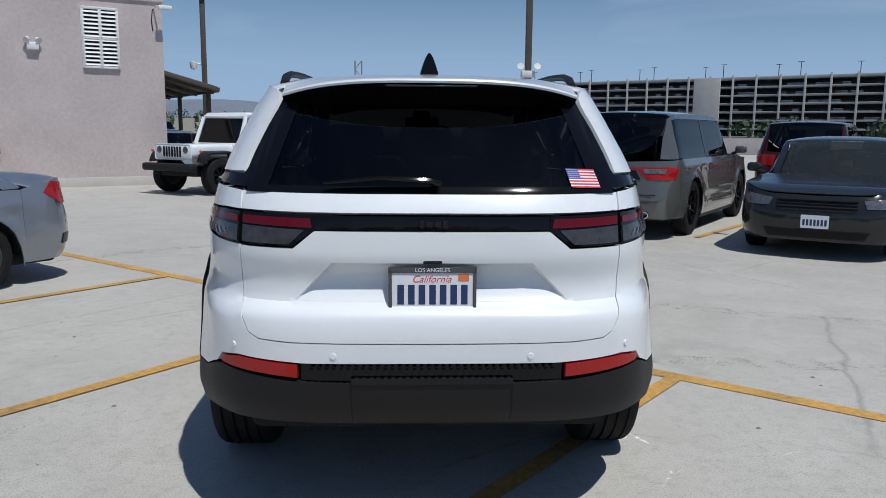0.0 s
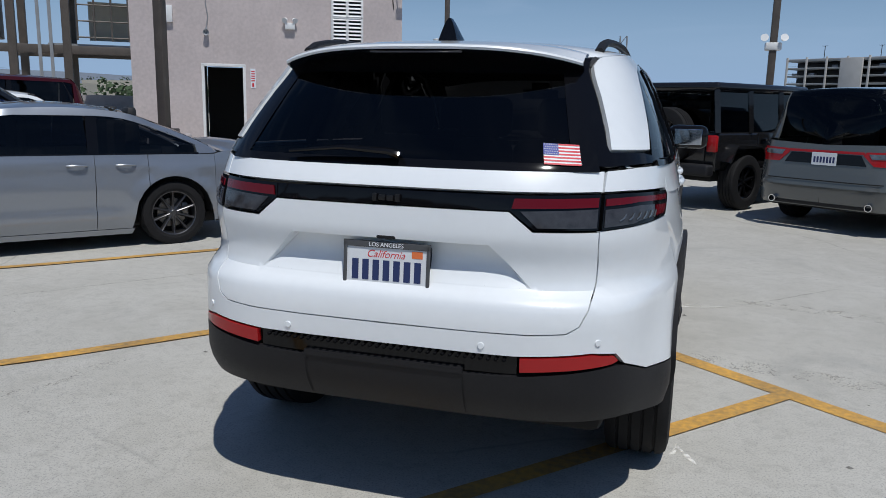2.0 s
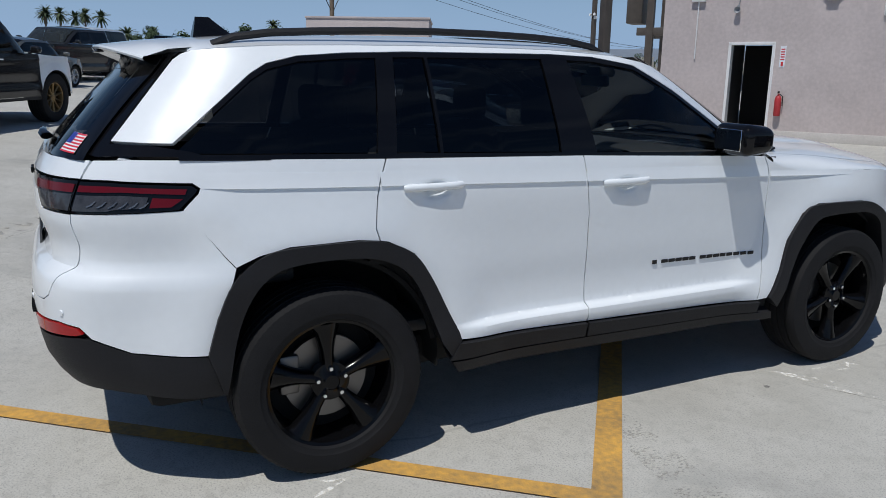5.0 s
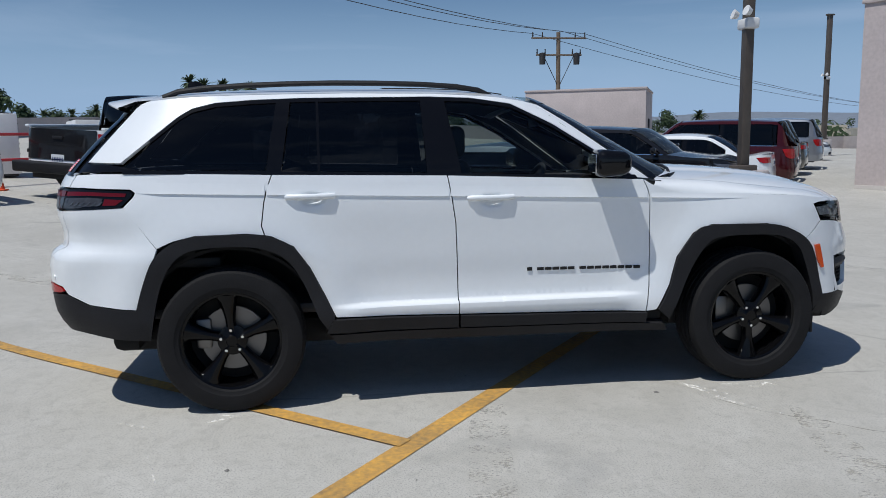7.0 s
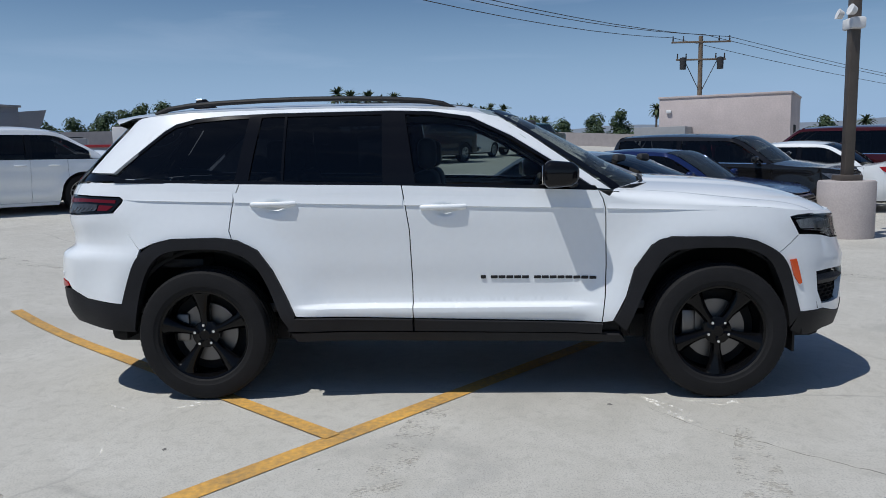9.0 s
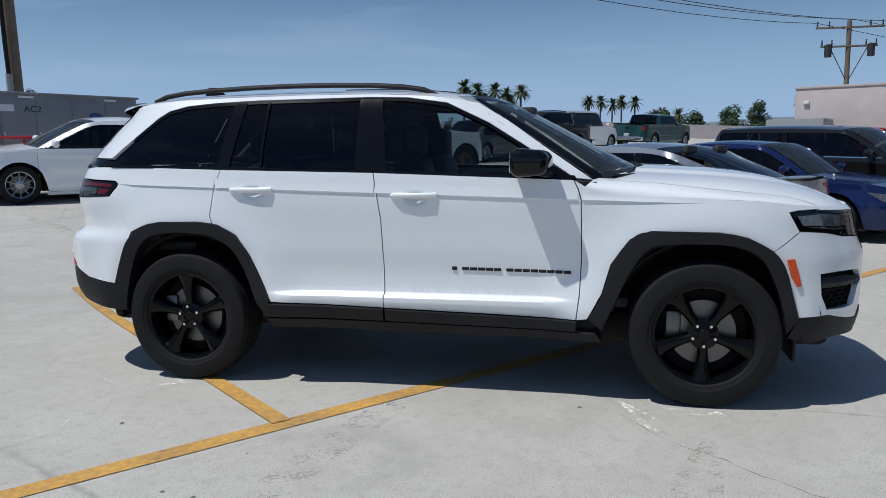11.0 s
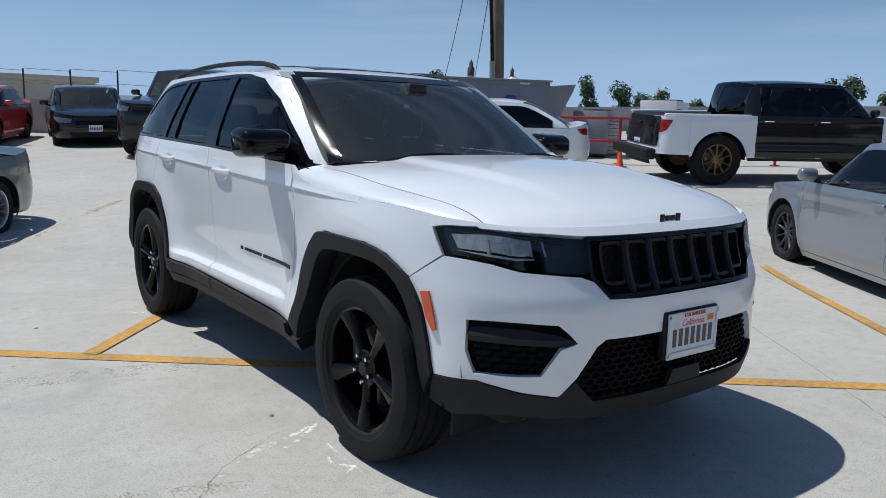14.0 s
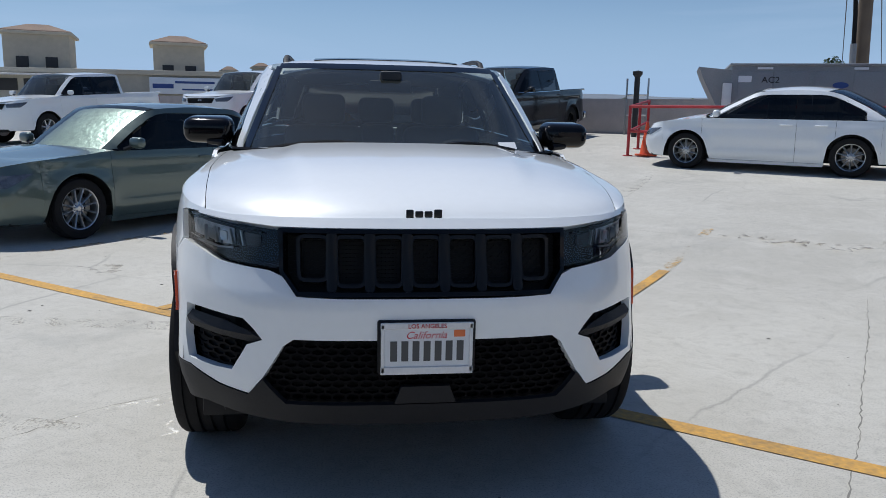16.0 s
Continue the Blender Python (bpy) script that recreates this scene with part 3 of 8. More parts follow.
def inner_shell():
    """An added skin a little inside the panels, open round the wheels; its near-black colour stands in for shade in the
    gaps.
    """
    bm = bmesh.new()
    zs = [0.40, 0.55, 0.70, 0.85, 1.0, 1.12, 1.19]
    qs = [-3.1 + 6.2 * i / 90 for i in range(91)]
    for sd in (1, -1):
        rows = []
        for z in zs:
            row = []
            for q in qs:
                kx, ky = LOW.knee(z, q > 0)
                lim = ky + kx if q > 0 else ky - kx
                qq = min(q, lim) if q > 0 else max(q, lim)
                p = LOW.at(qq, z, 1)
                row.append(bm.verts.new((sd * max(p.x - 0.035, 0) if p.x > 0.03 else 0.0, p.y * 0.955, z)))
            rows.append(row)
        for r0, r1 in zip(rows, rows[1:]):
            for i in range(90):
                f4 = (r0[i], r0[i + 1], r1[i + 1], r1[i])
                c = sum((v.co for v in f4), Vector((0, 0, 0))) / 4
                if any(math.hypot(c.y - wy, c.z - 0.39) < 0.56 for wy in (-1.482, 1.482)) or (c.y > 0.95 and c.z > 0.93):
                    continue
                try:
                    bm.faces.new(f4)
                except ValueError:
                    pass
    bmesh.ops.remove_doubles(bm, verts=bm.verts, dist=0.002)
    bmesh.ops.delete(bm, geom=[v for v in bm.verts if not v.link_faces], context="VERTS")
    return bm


def flag_sticker(car, surf):
    """A small national flag sticker: thirteen stripes and a starred blue field."""
    n = Vector((0, -0.007, 0))

    def at(u, v):
        return surf(0.876 + 0.086 * u, 0.065 + 0.175 * v - 0.012 * u) + n
    st = part("flag_sticker", grid_surface(at, 6, 4, 0.0, (0, -1, 0)), FLAGWHITE, car, "flag sticker with red and white stripes and a blue starred corner")
    for i in range(0, 13, 2):
        lo = 0.4 if i > 5 else 0.0
        lo = 0.42 if i > 5 else 0.0
        part("stripe", grid_surface(lambda u, v: at(lo + (1 - lo) * u, (i + v) / 13) + n * 0.15, 6, 1, 0.0, (0, -1, 0)), FLAGRED, st)
    part("blue_field", grid_surface(lambda u, v: at(0.42 * u, 6 / 13 + 7 / 13 * v) + n * 0.25, 4, 4, 0.0, (0, -1, 0)), FLAGBLUE, st)
    bm = bmesh.new()
    for r in range(5):
        for c in range(6):
            p = at(0.42 * (c + 0.7 + 0.3 * (r % 2)) / 6.6, 6 / 13 + 7 / 13 * (r + 0.5) / 5) + n * 0.4
            vs = [bm.verts.new(p + Vector((0.0035 * (1 if k % 2 == 0 else 0.45) * math.sin(k * math.pi / 5), 0, 0.0035 * (1 if k % 2 == 0 else 0.45) * math.cos(k * math.pi / 5)))) for k in range(10)]
            bm.faces.new(vs)
    part("stars", bm, FLAGWHITE, st, smooth=0)


def honeycomb(poly, surf, cell, material, parent, name="grille_mesh"):
    """A net of six-sided cells drawn in the plane of poly and laid on surf(a, b)."""
    bm = bmesh.new()
    xs, zs = [p[0] for p in poly], [p[1] for p in poly]
    h = cell * 0.50
    row, z = 0, min(zs) - h
    segs = []
    while z < max(zs) + h:
        x = min(xs) - cell + (cell * 0.5 if row % 2 else 0)
        while x < max(xs) + cell:
            a, b, c, d = (x, z + h * 0.28), (x + cell * 0.5, z), (x + cell, z + h * 0.28), (x + cell, z + h)
            segs += [(a, b), (b, c), (c, (x + cell, z + h))]
            x += cell
        z += h
        row += 1
    t = cell * 0.085
    for a, b in segs:
        mx, mz = (a[0] + b[0]) / 2, (a[1] + b[1]) / 2
        if not inside(poly, mx, mz):
            continue
        d = (Vector(b) - Vector(a)).normalized()
        p = Vector((-d.y, d.x)) * t
        pa, pb = Vector(a), Vector(b)
        ring = [surf(*(pa + p)), surf(*(pb + p)), surf(*(pb - p)), surf(*(pa - p))]
        top = [bm.verts.new(v) for v in ring]
        low = [bm.verts.new(v + Vector((0, -0.018, 0))) for v in ring]
        bm.faces.new(top)
        for i in range(4):
            bm.faces.new((top[i], low[i], low[(i + 1) % 4], top[(i + 1) % 4]))
    bmesh.ops.recalc_face_normals(bm, faces=bm.faces)
    return part(name, bm, material, parent, smooth=0)


def suv_front(car, F, side_panel, joined_panel, end_panel):
    """Front bumper, grille, lamps, vents, plate and wipers."""
    vent = [F(0.865, 0.712), F(0.78, 0.716), F(0.70, 0.716), F(0.61, 0.712), F(0.575, 0.680), F(0.545, 0.645), F(0.60, 0.622), F(0.655, 0.525), F(0.72, 0.520), F(0.83, 0.522), F(0.86, 0.60)]
    bumper = [(1.945, 0.930), (2.02, 0.925), F(0.78, 0.915), F(0.70, 0.893), F(0.52, 0.878), F(0.475, 0.860), F(0.43, 0.800), F(0.30, 0.796), F(0.0, 0.7950), F(0.0, 0.7600), F(0.0, 0.7250), F(0.0, 0.6900), F(0.0, 0.6550), F(0.44, 0.655), F(0.475, 0.63), F(0.545, 0.515), F(0.595, 0.448), F(0.70, 0.462), F(0.82, 0.498), (1.945, 0.492), (1.915, 0.60), (1.875, 0.737), (1.81, 0.833), (1.85, 0.860)]
    fr = joined_panel("front_bumper", bumper, LOW, WHITE, "white front bumper skin", end=1, step=0.035, thick=0.03, holes=[vent])
    low = [F(0.0, 0.425), F(0.47, 0.425), F(0.545, 0.505), F(0.60, 0.444), F(0.70, 0.458), F(0.82, 0.494), (1.945, 0.488), (1.90, 0.38), (2.0, 0.345), F(0.75, 0.368), F(0.45, 0.352), F(0.0, 0.3450), F(0.0, 0.3650), F(0.0, 0.3850), F(0.0, 0.4050)]
    joined_panel("front_valance", low, LOW, CLAD, "matt black front valance", end=1, lift=0.004)
    back = lambda d: (lambda a, b: Vector((a, LOW.y_at(abs(a), b, True) - d, b)))
    lg = [(-0.475, 0.66), (0.475, 0.66), (0.55, 0.51), (0.48, 0.42), (-0.48, 0.42), (-0.55, 0.51)]
    base = end_panel("lower_grille", lg, LOW, DARK, True, lift=-0.06)
    honeycomb(inset(lg, 0.012), back(0.022), 0.046, MESHBLACK, base)
    for sd in (1, -1):
        vb = part("side_vent", panel([(a, b) for a, b in inset(vent, -0.012)], lambda a, b: LOW.at(a, b, sd, -0.055), (0, 1, 0), 0.04, 0.0), DARK, car)
        low_net = [(0.845, 0.630), (0.60, 0.615), (0.655, 0.528), (0.82, 0.528)]
        honeycomb([(sd * a, b) for a, b in low_net], back(0.03), 0.044, MESHBLACK, vb)
        blade = [F(0.855, 0.690), F(0.70, 0.690), F(0.60, 0.672), F(0.530, 0.640), F(0.60, 0.628), F(0.70, 0.632), F(0.855, 0.636)]
        part("vent_blade", panel(blade, lambda a, b: LOW.at(a, b, sd, 0.004 - 0.02 * abs(b - 0.66) / 0.03), (0, 1, 0), 0.02, 0.03), CLAD, vb)
    # upper grille: dark backing, seven framed slots, honeycomb behind
    gr = [(-0.49, 1.018), (0.49, 1.018), (0.487, 0.875), (0.43, 0.803), (-0.43, 0.803), (-0.487, 0.875)]
    g = end_panel("grille", gr, LOW, DARK, True, label="black seven slot grille", lift=-0.05)
    part("grille_rim", panel(gr, back(-0.004), (0, 1, 0), 0.05, 0.05, holes=[inset(gr, 0.014)]), GLOSSBLACK, g)
    honeycomb(inset(gr, 0.02), back(0.044), 0.026, DARK, g)
    for i in range(7):
        cx = (i - 3) * 0.1255
        hw = 0.056
        zl = 0.828 if abs(i - 3) < 3 else 0.845
        slot = round_poly([(cx - hw, 0.998), (cx + hw, 0.998), (cx + hw * 0.92, zl), (cx - hw * 0.92, zl)], 0.03)
        part("grille_slot", panel(slot, back(0.008), (0, 1, 0), 0.04, 0.035, bstep=0.02, holes=[inset(slot, 0.0115)]), BADGE, g)
    for i in range(6):
        cx = (i - 2.5) * 0.1255
        rib = round_poly([(cx - 0.019, 1.004), (cx + 0.019, 1.004), (cx + 0.017, 0.818), (cx - 0.017, 0.818)], 0.012)
        part("grille_rib", panel(rib, lambda a, b: Vector((a, LOW.y_at(abs(a), b, True) + 0.004 - 26 * (a - cx) ** 2, b)), (0, 1, 0), 0.011, 0.03), GRILLEBAR, g)
    # bonnet lip above the grille
    joined_panel("bonnet_lip", [F(0.0, 1.052), F(0.74, 1.050), F(0.75, 1.040), F(0.50, 1.022), F(0.0, 1.020), F(0.0, 1.036)], LOW, WHITE, end=1, lift=0.002)
    side_panel("lamp_brow", [F(0.80, 1.060), F(0.755, 1.055), F(0.64, 1.049), F(0.64, 1.030), F(0.75, 1.037), F(0.80, 1.039)], LOW, WHITE, lift=0.001, gap=0.0, step=0.02)
    # headlamps
    lamp_poly = [(1.892, 1.030), (1.935, 1.038), F(0.80, 1.040), F(0.75, 1.039), F(0.62, 1.028), F(0.49, 1.016), F(0.485, 0.884), F(0.52, 0.882), F(0.70, 0.897), F(0.78, 0.919), (2.02, 0.929), (1.948, 0.934)]
    lamps = side_panel("headlamp", lamp_poly, LOW, GLOSSBLACK, "headlamp in a black housing", lift=-0.035, gap=0.0)
    for ob in side_panel("lamp_glass", lamp_poly, LOW, LAMPGLASS, "clear lamp cover", parents=lamps, lift=0.0, thick=0.0):
        ob.visible_shadow = False
    side_panel("lamp_bowl", [(1.93, 1.010), F(0.80, 1.018), F(0.74, 1.012), F(0.665, 1.002), F(0.660, 0.944), F(0.72, 0.941), F(0.79, 0.950), (1.965, 0.955)], LOW, LAMPBOWL, "silver reflector bowl", parents=lamps, lift=-0.032, thick=0.004)
    side_panel("inner_bowl", [F(0.640, 0.996), F(0.565, 0.988), F(0.560, 0.948), F(0.575, 0.940), F(0.640, 0.943)], LOW, SMOKE, "smoked inner lamp", parents=lamps, lift=-0.030, thick=0.004)
    side_panel("chrome_blade", [(1.97, 0.954), F(0.80, 0.948), F(0.72, 0.938), F(0.66, 0.940), F(0.66, 0.934), F(0.72, 0.931), F(0.80, 0.940)], LOW, ALLOY, parents=lamps, lift=-0.016, thick=0.004, gap=0.0)
    side_panel("lamp_shelf", [(1.93, 1.022), F(0.80, 1.028), F(0.74, 1.022), F(0.56, 1.002), F(0.56, 0.996), F(0.74, 1.014), F(0.80, 1.020)], LOW, BADGE, parents=lamps, lift=-0.010, thick=0.02, gap=0.0)
    for sd, lp in zip((1, -1), lamps):
        for x0, wd, lean in ((0.795, 0.008, 0.004), (0.742, 0.010, 0.012), (0.728, 0.006, 0.014), (0.676, 0.010, 0.014), (0.632, 0.005, 0.010)):
            fin = [F(x0 + wd, 0.998), F(x0, 0.998), F(x0 - lean, 0.946), F(x0 + wd - lean, 0.946)]
            part("lamp_fin", panel(fin, lambda a, b: LOW.at(a, b, sd, -0.020), (0, 1, 0), 0.02, 0.014), ALLOY, lp)
        for x0 in (0.765, 0.705):
            lens = [F(x0 + 0.018, 0.990), F(x0 - 0.016, 0.988), F(x0 - 0.018, 0.956), F(x0 + 0.016, 0.957)]
            part("projector", panel(round_poly(lens, 0.006), lambda a, b: LOW.at(a, b, sd, -0.022), (0, 1, 0), 0.02, 0.01), ALLOY, lp)
    side_panel("side_marker", [(1.872, 0.795), (1.915, 0.800), (1.945, 0.700), (1.955, 0.655), (1.935, 0.648), (1.90, 0.700)], LOW, AMBER, "amber side marker", lift=0.010)
    # plate and bracket
    pm = Matrix.Translation((0.0, 2.408, 0.632)) @ Matrix(((-1, 0, 0, 0), (0, 0, 1, 0), (0, 1, 0, 0), (0, 0, 0, 1)))
    part("plate_bracket", box(0, 2.395, 0.634, 0.330, 0.03, 0.185, 0.008), CLAD, car)
    pl = plate_bars(car, pm @ pose(0, 0, 0.004), 0.290, 0.147, ink=INKGREY, frame_mat=WHITEMETAL)
    lettering(pl, "county_name", "LOS ANGELES", 0.021, pm @ pose(0, 0.0765, 0.0125), PLATERED)
    part("tow_cover", panel([(-0.105, 0.43), (0.105, 0.43), (0.082, 0.492), (-0.082, 0.492)], back(-0.006), (0, 1, 0), 0.05, 0.02), CLAD, car)
    # rear plate
    rm = Matrix.Translation((0.0, -2.462, 0.934)) @ Matrix(((1, 0, 0, 0), (0, 0, -1, 0), (0, 1, 0, 0), (0, 0, 0, 1))) @ pose(0, 0, 0, -4)
    part("plate_back", box(0, -2.425, 0.934, 0.29, 0.05, 0.14, 0.004), CLAD, car)
    pl = plate_bars(car, rm, 0.290, 0.147, ink=PLATEBLUE, frame_mat=INKGREY)
    lettering(pl, "county_name", "LOS ANGELES", 0.020, rm @ pose(0, 0.0765, 0.0085), PLATEWHITE)
    part("plate_lamp", box(0, -2.452, 1.042, 0.07, 0.04, 0.016, 0.005), CLAD, car)
    # bonnet emblem as plain blocks
    for cx, w, h in ((0.050, 0.026, 0.032), (0.018, 0.028, 0.022), (-0.014, 0.028, 0.022), (-0.047, 0.028, 0.034)):
        y = 2.262
        part("bonnet_badge", box(cx, y + 0.012, hood_z(cx, y) + 0.003, w, 0.008, h, 0.004), BADGE, car)
    # wipers at the foot of the windscreen, black cowl
    part("cowl", grid_surface(lambda u, v: Vector(((u * 2 - 1) * 0.80, 1.225 - 0.26 * abs(u * 2 - 1) ** 2.5 - 0.06 + 0.10 * v, 1.198 + 0.028 * v)), 24, 3, 0.01), CLAD, car)
    for x0, x1 in ((0.62, 0.05), (-0.05, -0.58)):
        pts = []
        for i in range(8):
            t = i / 7
            x = x0 + (x1 - x0) * t
            z = 1.222 + 0.035 * math.sin(math.pi * min(1, t * 1.0)) + 0.012 * t
            pts.append((x, UP.y_at(x, z, True) + 0.022, z))
        part("windscreen_wiper", tube(pts, 0.011, 6, taper=0.6), CLAD, car)
    x = -0.56
    part("windscreen_sticker", panel([(-0.60, 1.236), (-0.50, 1.236), (-0.50, 1.268), (-0.60, 1.268)], lambda a, b: Vector((a, UP.y_at(a, b, True) + 0.007, b)), (0, 1, 0), 0.03, 0.0), PLATEWHITE, car, "small white sticker")


def suv_cabin(car):
    """Seats, head restraints, steering wheel and dashboard, seen through the glass."""
    part("dashboard", box(0, 0.78, 1.05, 1.50, 0.42, 0.26, 0.08, 4), CABIN, car)
    part("floor_pan", box(0, -0.5, 0.52, 1.56, 3.2, 0.06, 0.02), CABIN, car)
    part("load_floor", box(0, -1.9, 0.78, 1.36, 0.7, 0.06, 0.02), CABIN, car)
    part("headlining", grid_surface(lambda u, v: Vector(((u - 0.5) * 1.22, -1.95 + 2.15 * v, ROOF_TOP(-1.95 + 2.15 * v) - 0.06 - 0.03 * (2 * u - 1) ** 2)), 10, 16, 0.0, (0, 0, -1)), CABIN, car)
    for x, y in ((0.38, 0.02), (-0.38, 0.02), (0.40, -0.92), (-0.40, -0.92), (0.0, -0.92)):
        wide = 0.50 if x else 0.28
        seat = part("seat", box(x, y + 0.20, 0.72, wide, 0.52, 0.20, 0.06, 3), SEATMAT, car)
        bm = box(x, y - 0.10, 1.02, wide, 0.17, 0.62, 0.06, 3)
        bmesh.ops.rotate(bm, cent=(x, y - 0.1, 0.75), matrix=Matrix.Rotation(radians(14), 3, "X"), verts=bm.verts)
        part("seat_back", bm, SEATMAT, seat)
        bm = box(x, y - 0.21, 1.42, 0.27, 0.11, 0.19, 0.045, 3)
        part("head_restraint", bm, SEATMAT, seat)
        for dx in (-0.06, 0.06):
            part("restraint_post", tube([(x + dx, y - 0.20, 1.25), (x + dx, y - 0.21, 1.38)], 0.008, 6), CHROME, seat)
    bm = lathe([(0.165, -0.016), (0.185, -0.012), (0.192, 0.0), (0.185, 0.012), (0.165, 0.016), (0.158, 0.0), (0.165, -0.016)], 28, "z", pose(-0.38, 0.50, 1.10, 62, 0, 0))
    part("steering_wheel", bm, CABIN, car)
    part("steering_boss", box(-0.38, 0.52, 1.09, 0.30, 0.05, 0.09, 0.02), CABIN, car)
    part("rear_view_mirror", box(0, 0.42, 1.55, 0.24, 0.03, 0.065, 0.012), CABIN, car)
    part("sensor_cover", box(0, 0.46, 1.60, 0.12, 0.12, 0.06, 0.015), CABIN, car)


def wheel_well(sd, wy):
    """A dark liner over a wheel: an arched roof, its inner wall and a flange behind the wing."""
    arc = lambda v: math.pi * (1.06 * v - 0.03)
    at = lambda x, r, v: Vector((sd * x, wy + r * math.cos(arc(v)), 0.40 + r * math.sin(arc(v))))
    bm = grid_surface(lambda u, v: at(0.50 + 0.37 * u, 0.49, v), 3, 22, 0.0, (0, 0, -1))
    bm = join(bm, grid_surface(lambda u, v: at(0.50, 0.02 + 0.47 * u, v), 3, 22, 0.0, (sd, 0, 0)))
    return join(bm, grid_surface(lambda u, v: at(0.855, 0.47 + 0.12 * u, 0.08 + 0.84 * v), 2, 22, 0.0, (sd, 0, 0)))


def arch_line(pts, k):
    """Rounds a wheel arch: the first k points are its outer edge, the rest its inner edge."""
    out = []
    for run in (pts[:k], pts[k:]):
        for i in range(len(run) - 1):
            p0, p1, p2, p3 = (Vector(run[min(max(i + j, 0), len(run) - 1)]) for j in (-1, 0, 1, 2))
            for s in range(4):
                t = s / 4
                q = 0.5 * (2 * p1 + (p2 - p0) * t + (2 * p0 - 5 * p1 + 4 * p2 - p3) * t * t + (3 * p1 - p0 - 3 * p2 + p3) * t ** 3)
                out.append((q.x, q.y))
        out.append(tuple(run[-1]))
    return out


def build_suv(m):
    car = thing("sport_utility_vehicle", m, "white sport utility vehicle with black wheels on yellow lines", "car")
    R = lambda x, z: LOW.q(x=x, z=z)
    F = lambda x, z: LOW.q(x=x, z=z, front=True)
    UR = lambda x, z: UP.q(x=x, z=z)
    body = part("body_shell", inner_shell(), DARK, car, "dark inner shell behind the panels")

    def side_panel(name, poly, hull, material, label="", gap=0.003, lift=0.0, step=0.05, thick=0.02, parents=(None, None), both=(1, -1), holes=(), creases=(), bstep=None):
        made = []
        for sd, par in zip((1, -1), parents):
            if sd not in both:
                made.append(None)
                continue
            bm = panel(inset(poly, gap), lambda a, b: hull.at(a, b, sd, lift), (sd, 0, 0), step, thick, bstep, holes=holes, creases=creases)
            made.append(part(name, bm, material, par or car, label, smooth=32))
        return made

    def joined_panel(name, poly, hull, material, label="", lift=0.0, step=0.05, thick=0.02, end=-1, holes=()):
        """One part across the car: the right half and its mirror image."""
        bm = None
        for sd in (1, -1):
            bm = join(bm, panel(poly, lambda a, b: hull.at(a, b, sd, lift), (sd * 0.2, end, 0), step, thick, holes=holes))
        bmesh.ops.remove_doubles(bm, verts=bm.verts, dist=0.0006)
        return part(name, bm, material, car, label)

    def end_panel(name, poly, hull, material, front, parent=None, label="", lift=0.0, step=0.05, thick=0.02, holes=(), relief=None, gap=0.0, creases=()):
        """A panel drawn in the view from behind or ahead."""
        sg = 1 if front else -1

        def fn(a, b):
            y = hull.y_at(abs(a), b, front) + sg * lift
            if relief:
                y -= sg * relief(a, b)
            return Vector((a, y, b))
        bm = panel(inset(poly, gap) if gap else poly, fn, (0, sg, 0), step, thick, holes=holes, creases=creases)
        return part(name, bm, material, parent or car, label, smooth=32)

    # side panels
    quarter = [(-1.24, 1.266), (-1.6, 1.277), (-1.88, 1.282), (-2.19, 1.280), R(0.80, 1.279), R(0.69, 1.276)] + [R(0.689, 1.255), R(0.6885, 1.23)] + [R(0.688, 1.207), R(0.78, 1.207), (-2.19, 1.205), (-1.96, 1.198), (-1.938, 1.182), (-1.945, 1.165), (-2.0, 1.110), (-1.87, 0.935), (-1.835, 0.893), (-1.75, 0.93), (-1.64, 0.956), (-1.38, 0.961), (-1.285, 0.950), (-1.30, 1.0), (-1.285, 1.12), (-1.268, 1.19)]
    folds = flank_folds()
    quart = side_panel("quarter_panel", quarter, LOW, WHITE, step=0.04, bstep=0.02)
    rdoor = [(-1.24, 1.266), (-1.268, 1.19), (-1.285, 1.12), (-1.30, 1.0), (-1.285, 0.950), (-1.25, 0.943), (-1.14, 0.886), (-1.06, 0.772), (-0.99, 0.63), (-0.93, 0.499), (-0.256, 0.478), (-0.258, 0.70), (-0.268, 0.985), (-0.288, 1.12), (-0.31, 1.245)]
    rd = side_panel("rear_door", rdoor, LOW, WHITE, step=0.035, creases=folds, bstep=0.012)
    fdoor = [(-0.31, 1.245), (-0.288, 1.12), (-0.268, 0.985), (-0.258, 0.70), (-0.256, 0.478), (0.82, 0.449), (0.838, 0.60), (0.845, 0.777), (0.842, 1.0), (0.84, 1.096), (0.825, 1.15), (0.80, 1.203)]
    fd = side_panel("front_door", fdoor, LOW, WHITE, step=0.035, creases=folds, bstep=0.012)
    shoulder = curve([(0.86, 1.0), (1.2, 1.095), (1.4, 1.103), (1.6, 1.100), (1.75, 1.090), (1.85, 1.079), (1.93, 1.070), (2.0, 1.064)])
    tops = [(y, max(fender_line(y) - 0.045 * smooth_step(0.84, 1.05, y), shoulder(y))) for y in (0.86, 0.95, 1.1, 1.25, 1.4, 1.55, 1.7, 1.83, 1.93, 2.0)]
    fender = [(0.80, 1.203)] + tops + [F(0.80, 1.062), F(0.755, 1.052), F(0.755, 1.043), F(0.80, 1.042), (1.93, 1.038), (1.885, 1.03), (1.94, 0.932), (1.85, 0.862), (1.81, 0.833), (1.68, 0.904), (1.54, 0.931), (1.20, 0.935), (1.095, 0.890), (1.00, 0.757), (0.955, 0.60), (0.88, 0.458), (0.82, 0.449), (0.838, 0.60), (0.845, 0.777), (0.842, 1.0), (0.84, 1.096), (0.825, 1.15)]
    fen = side_panel("front_fender", fender, LOW, WHITE, step=0.04, bstep=0.02)
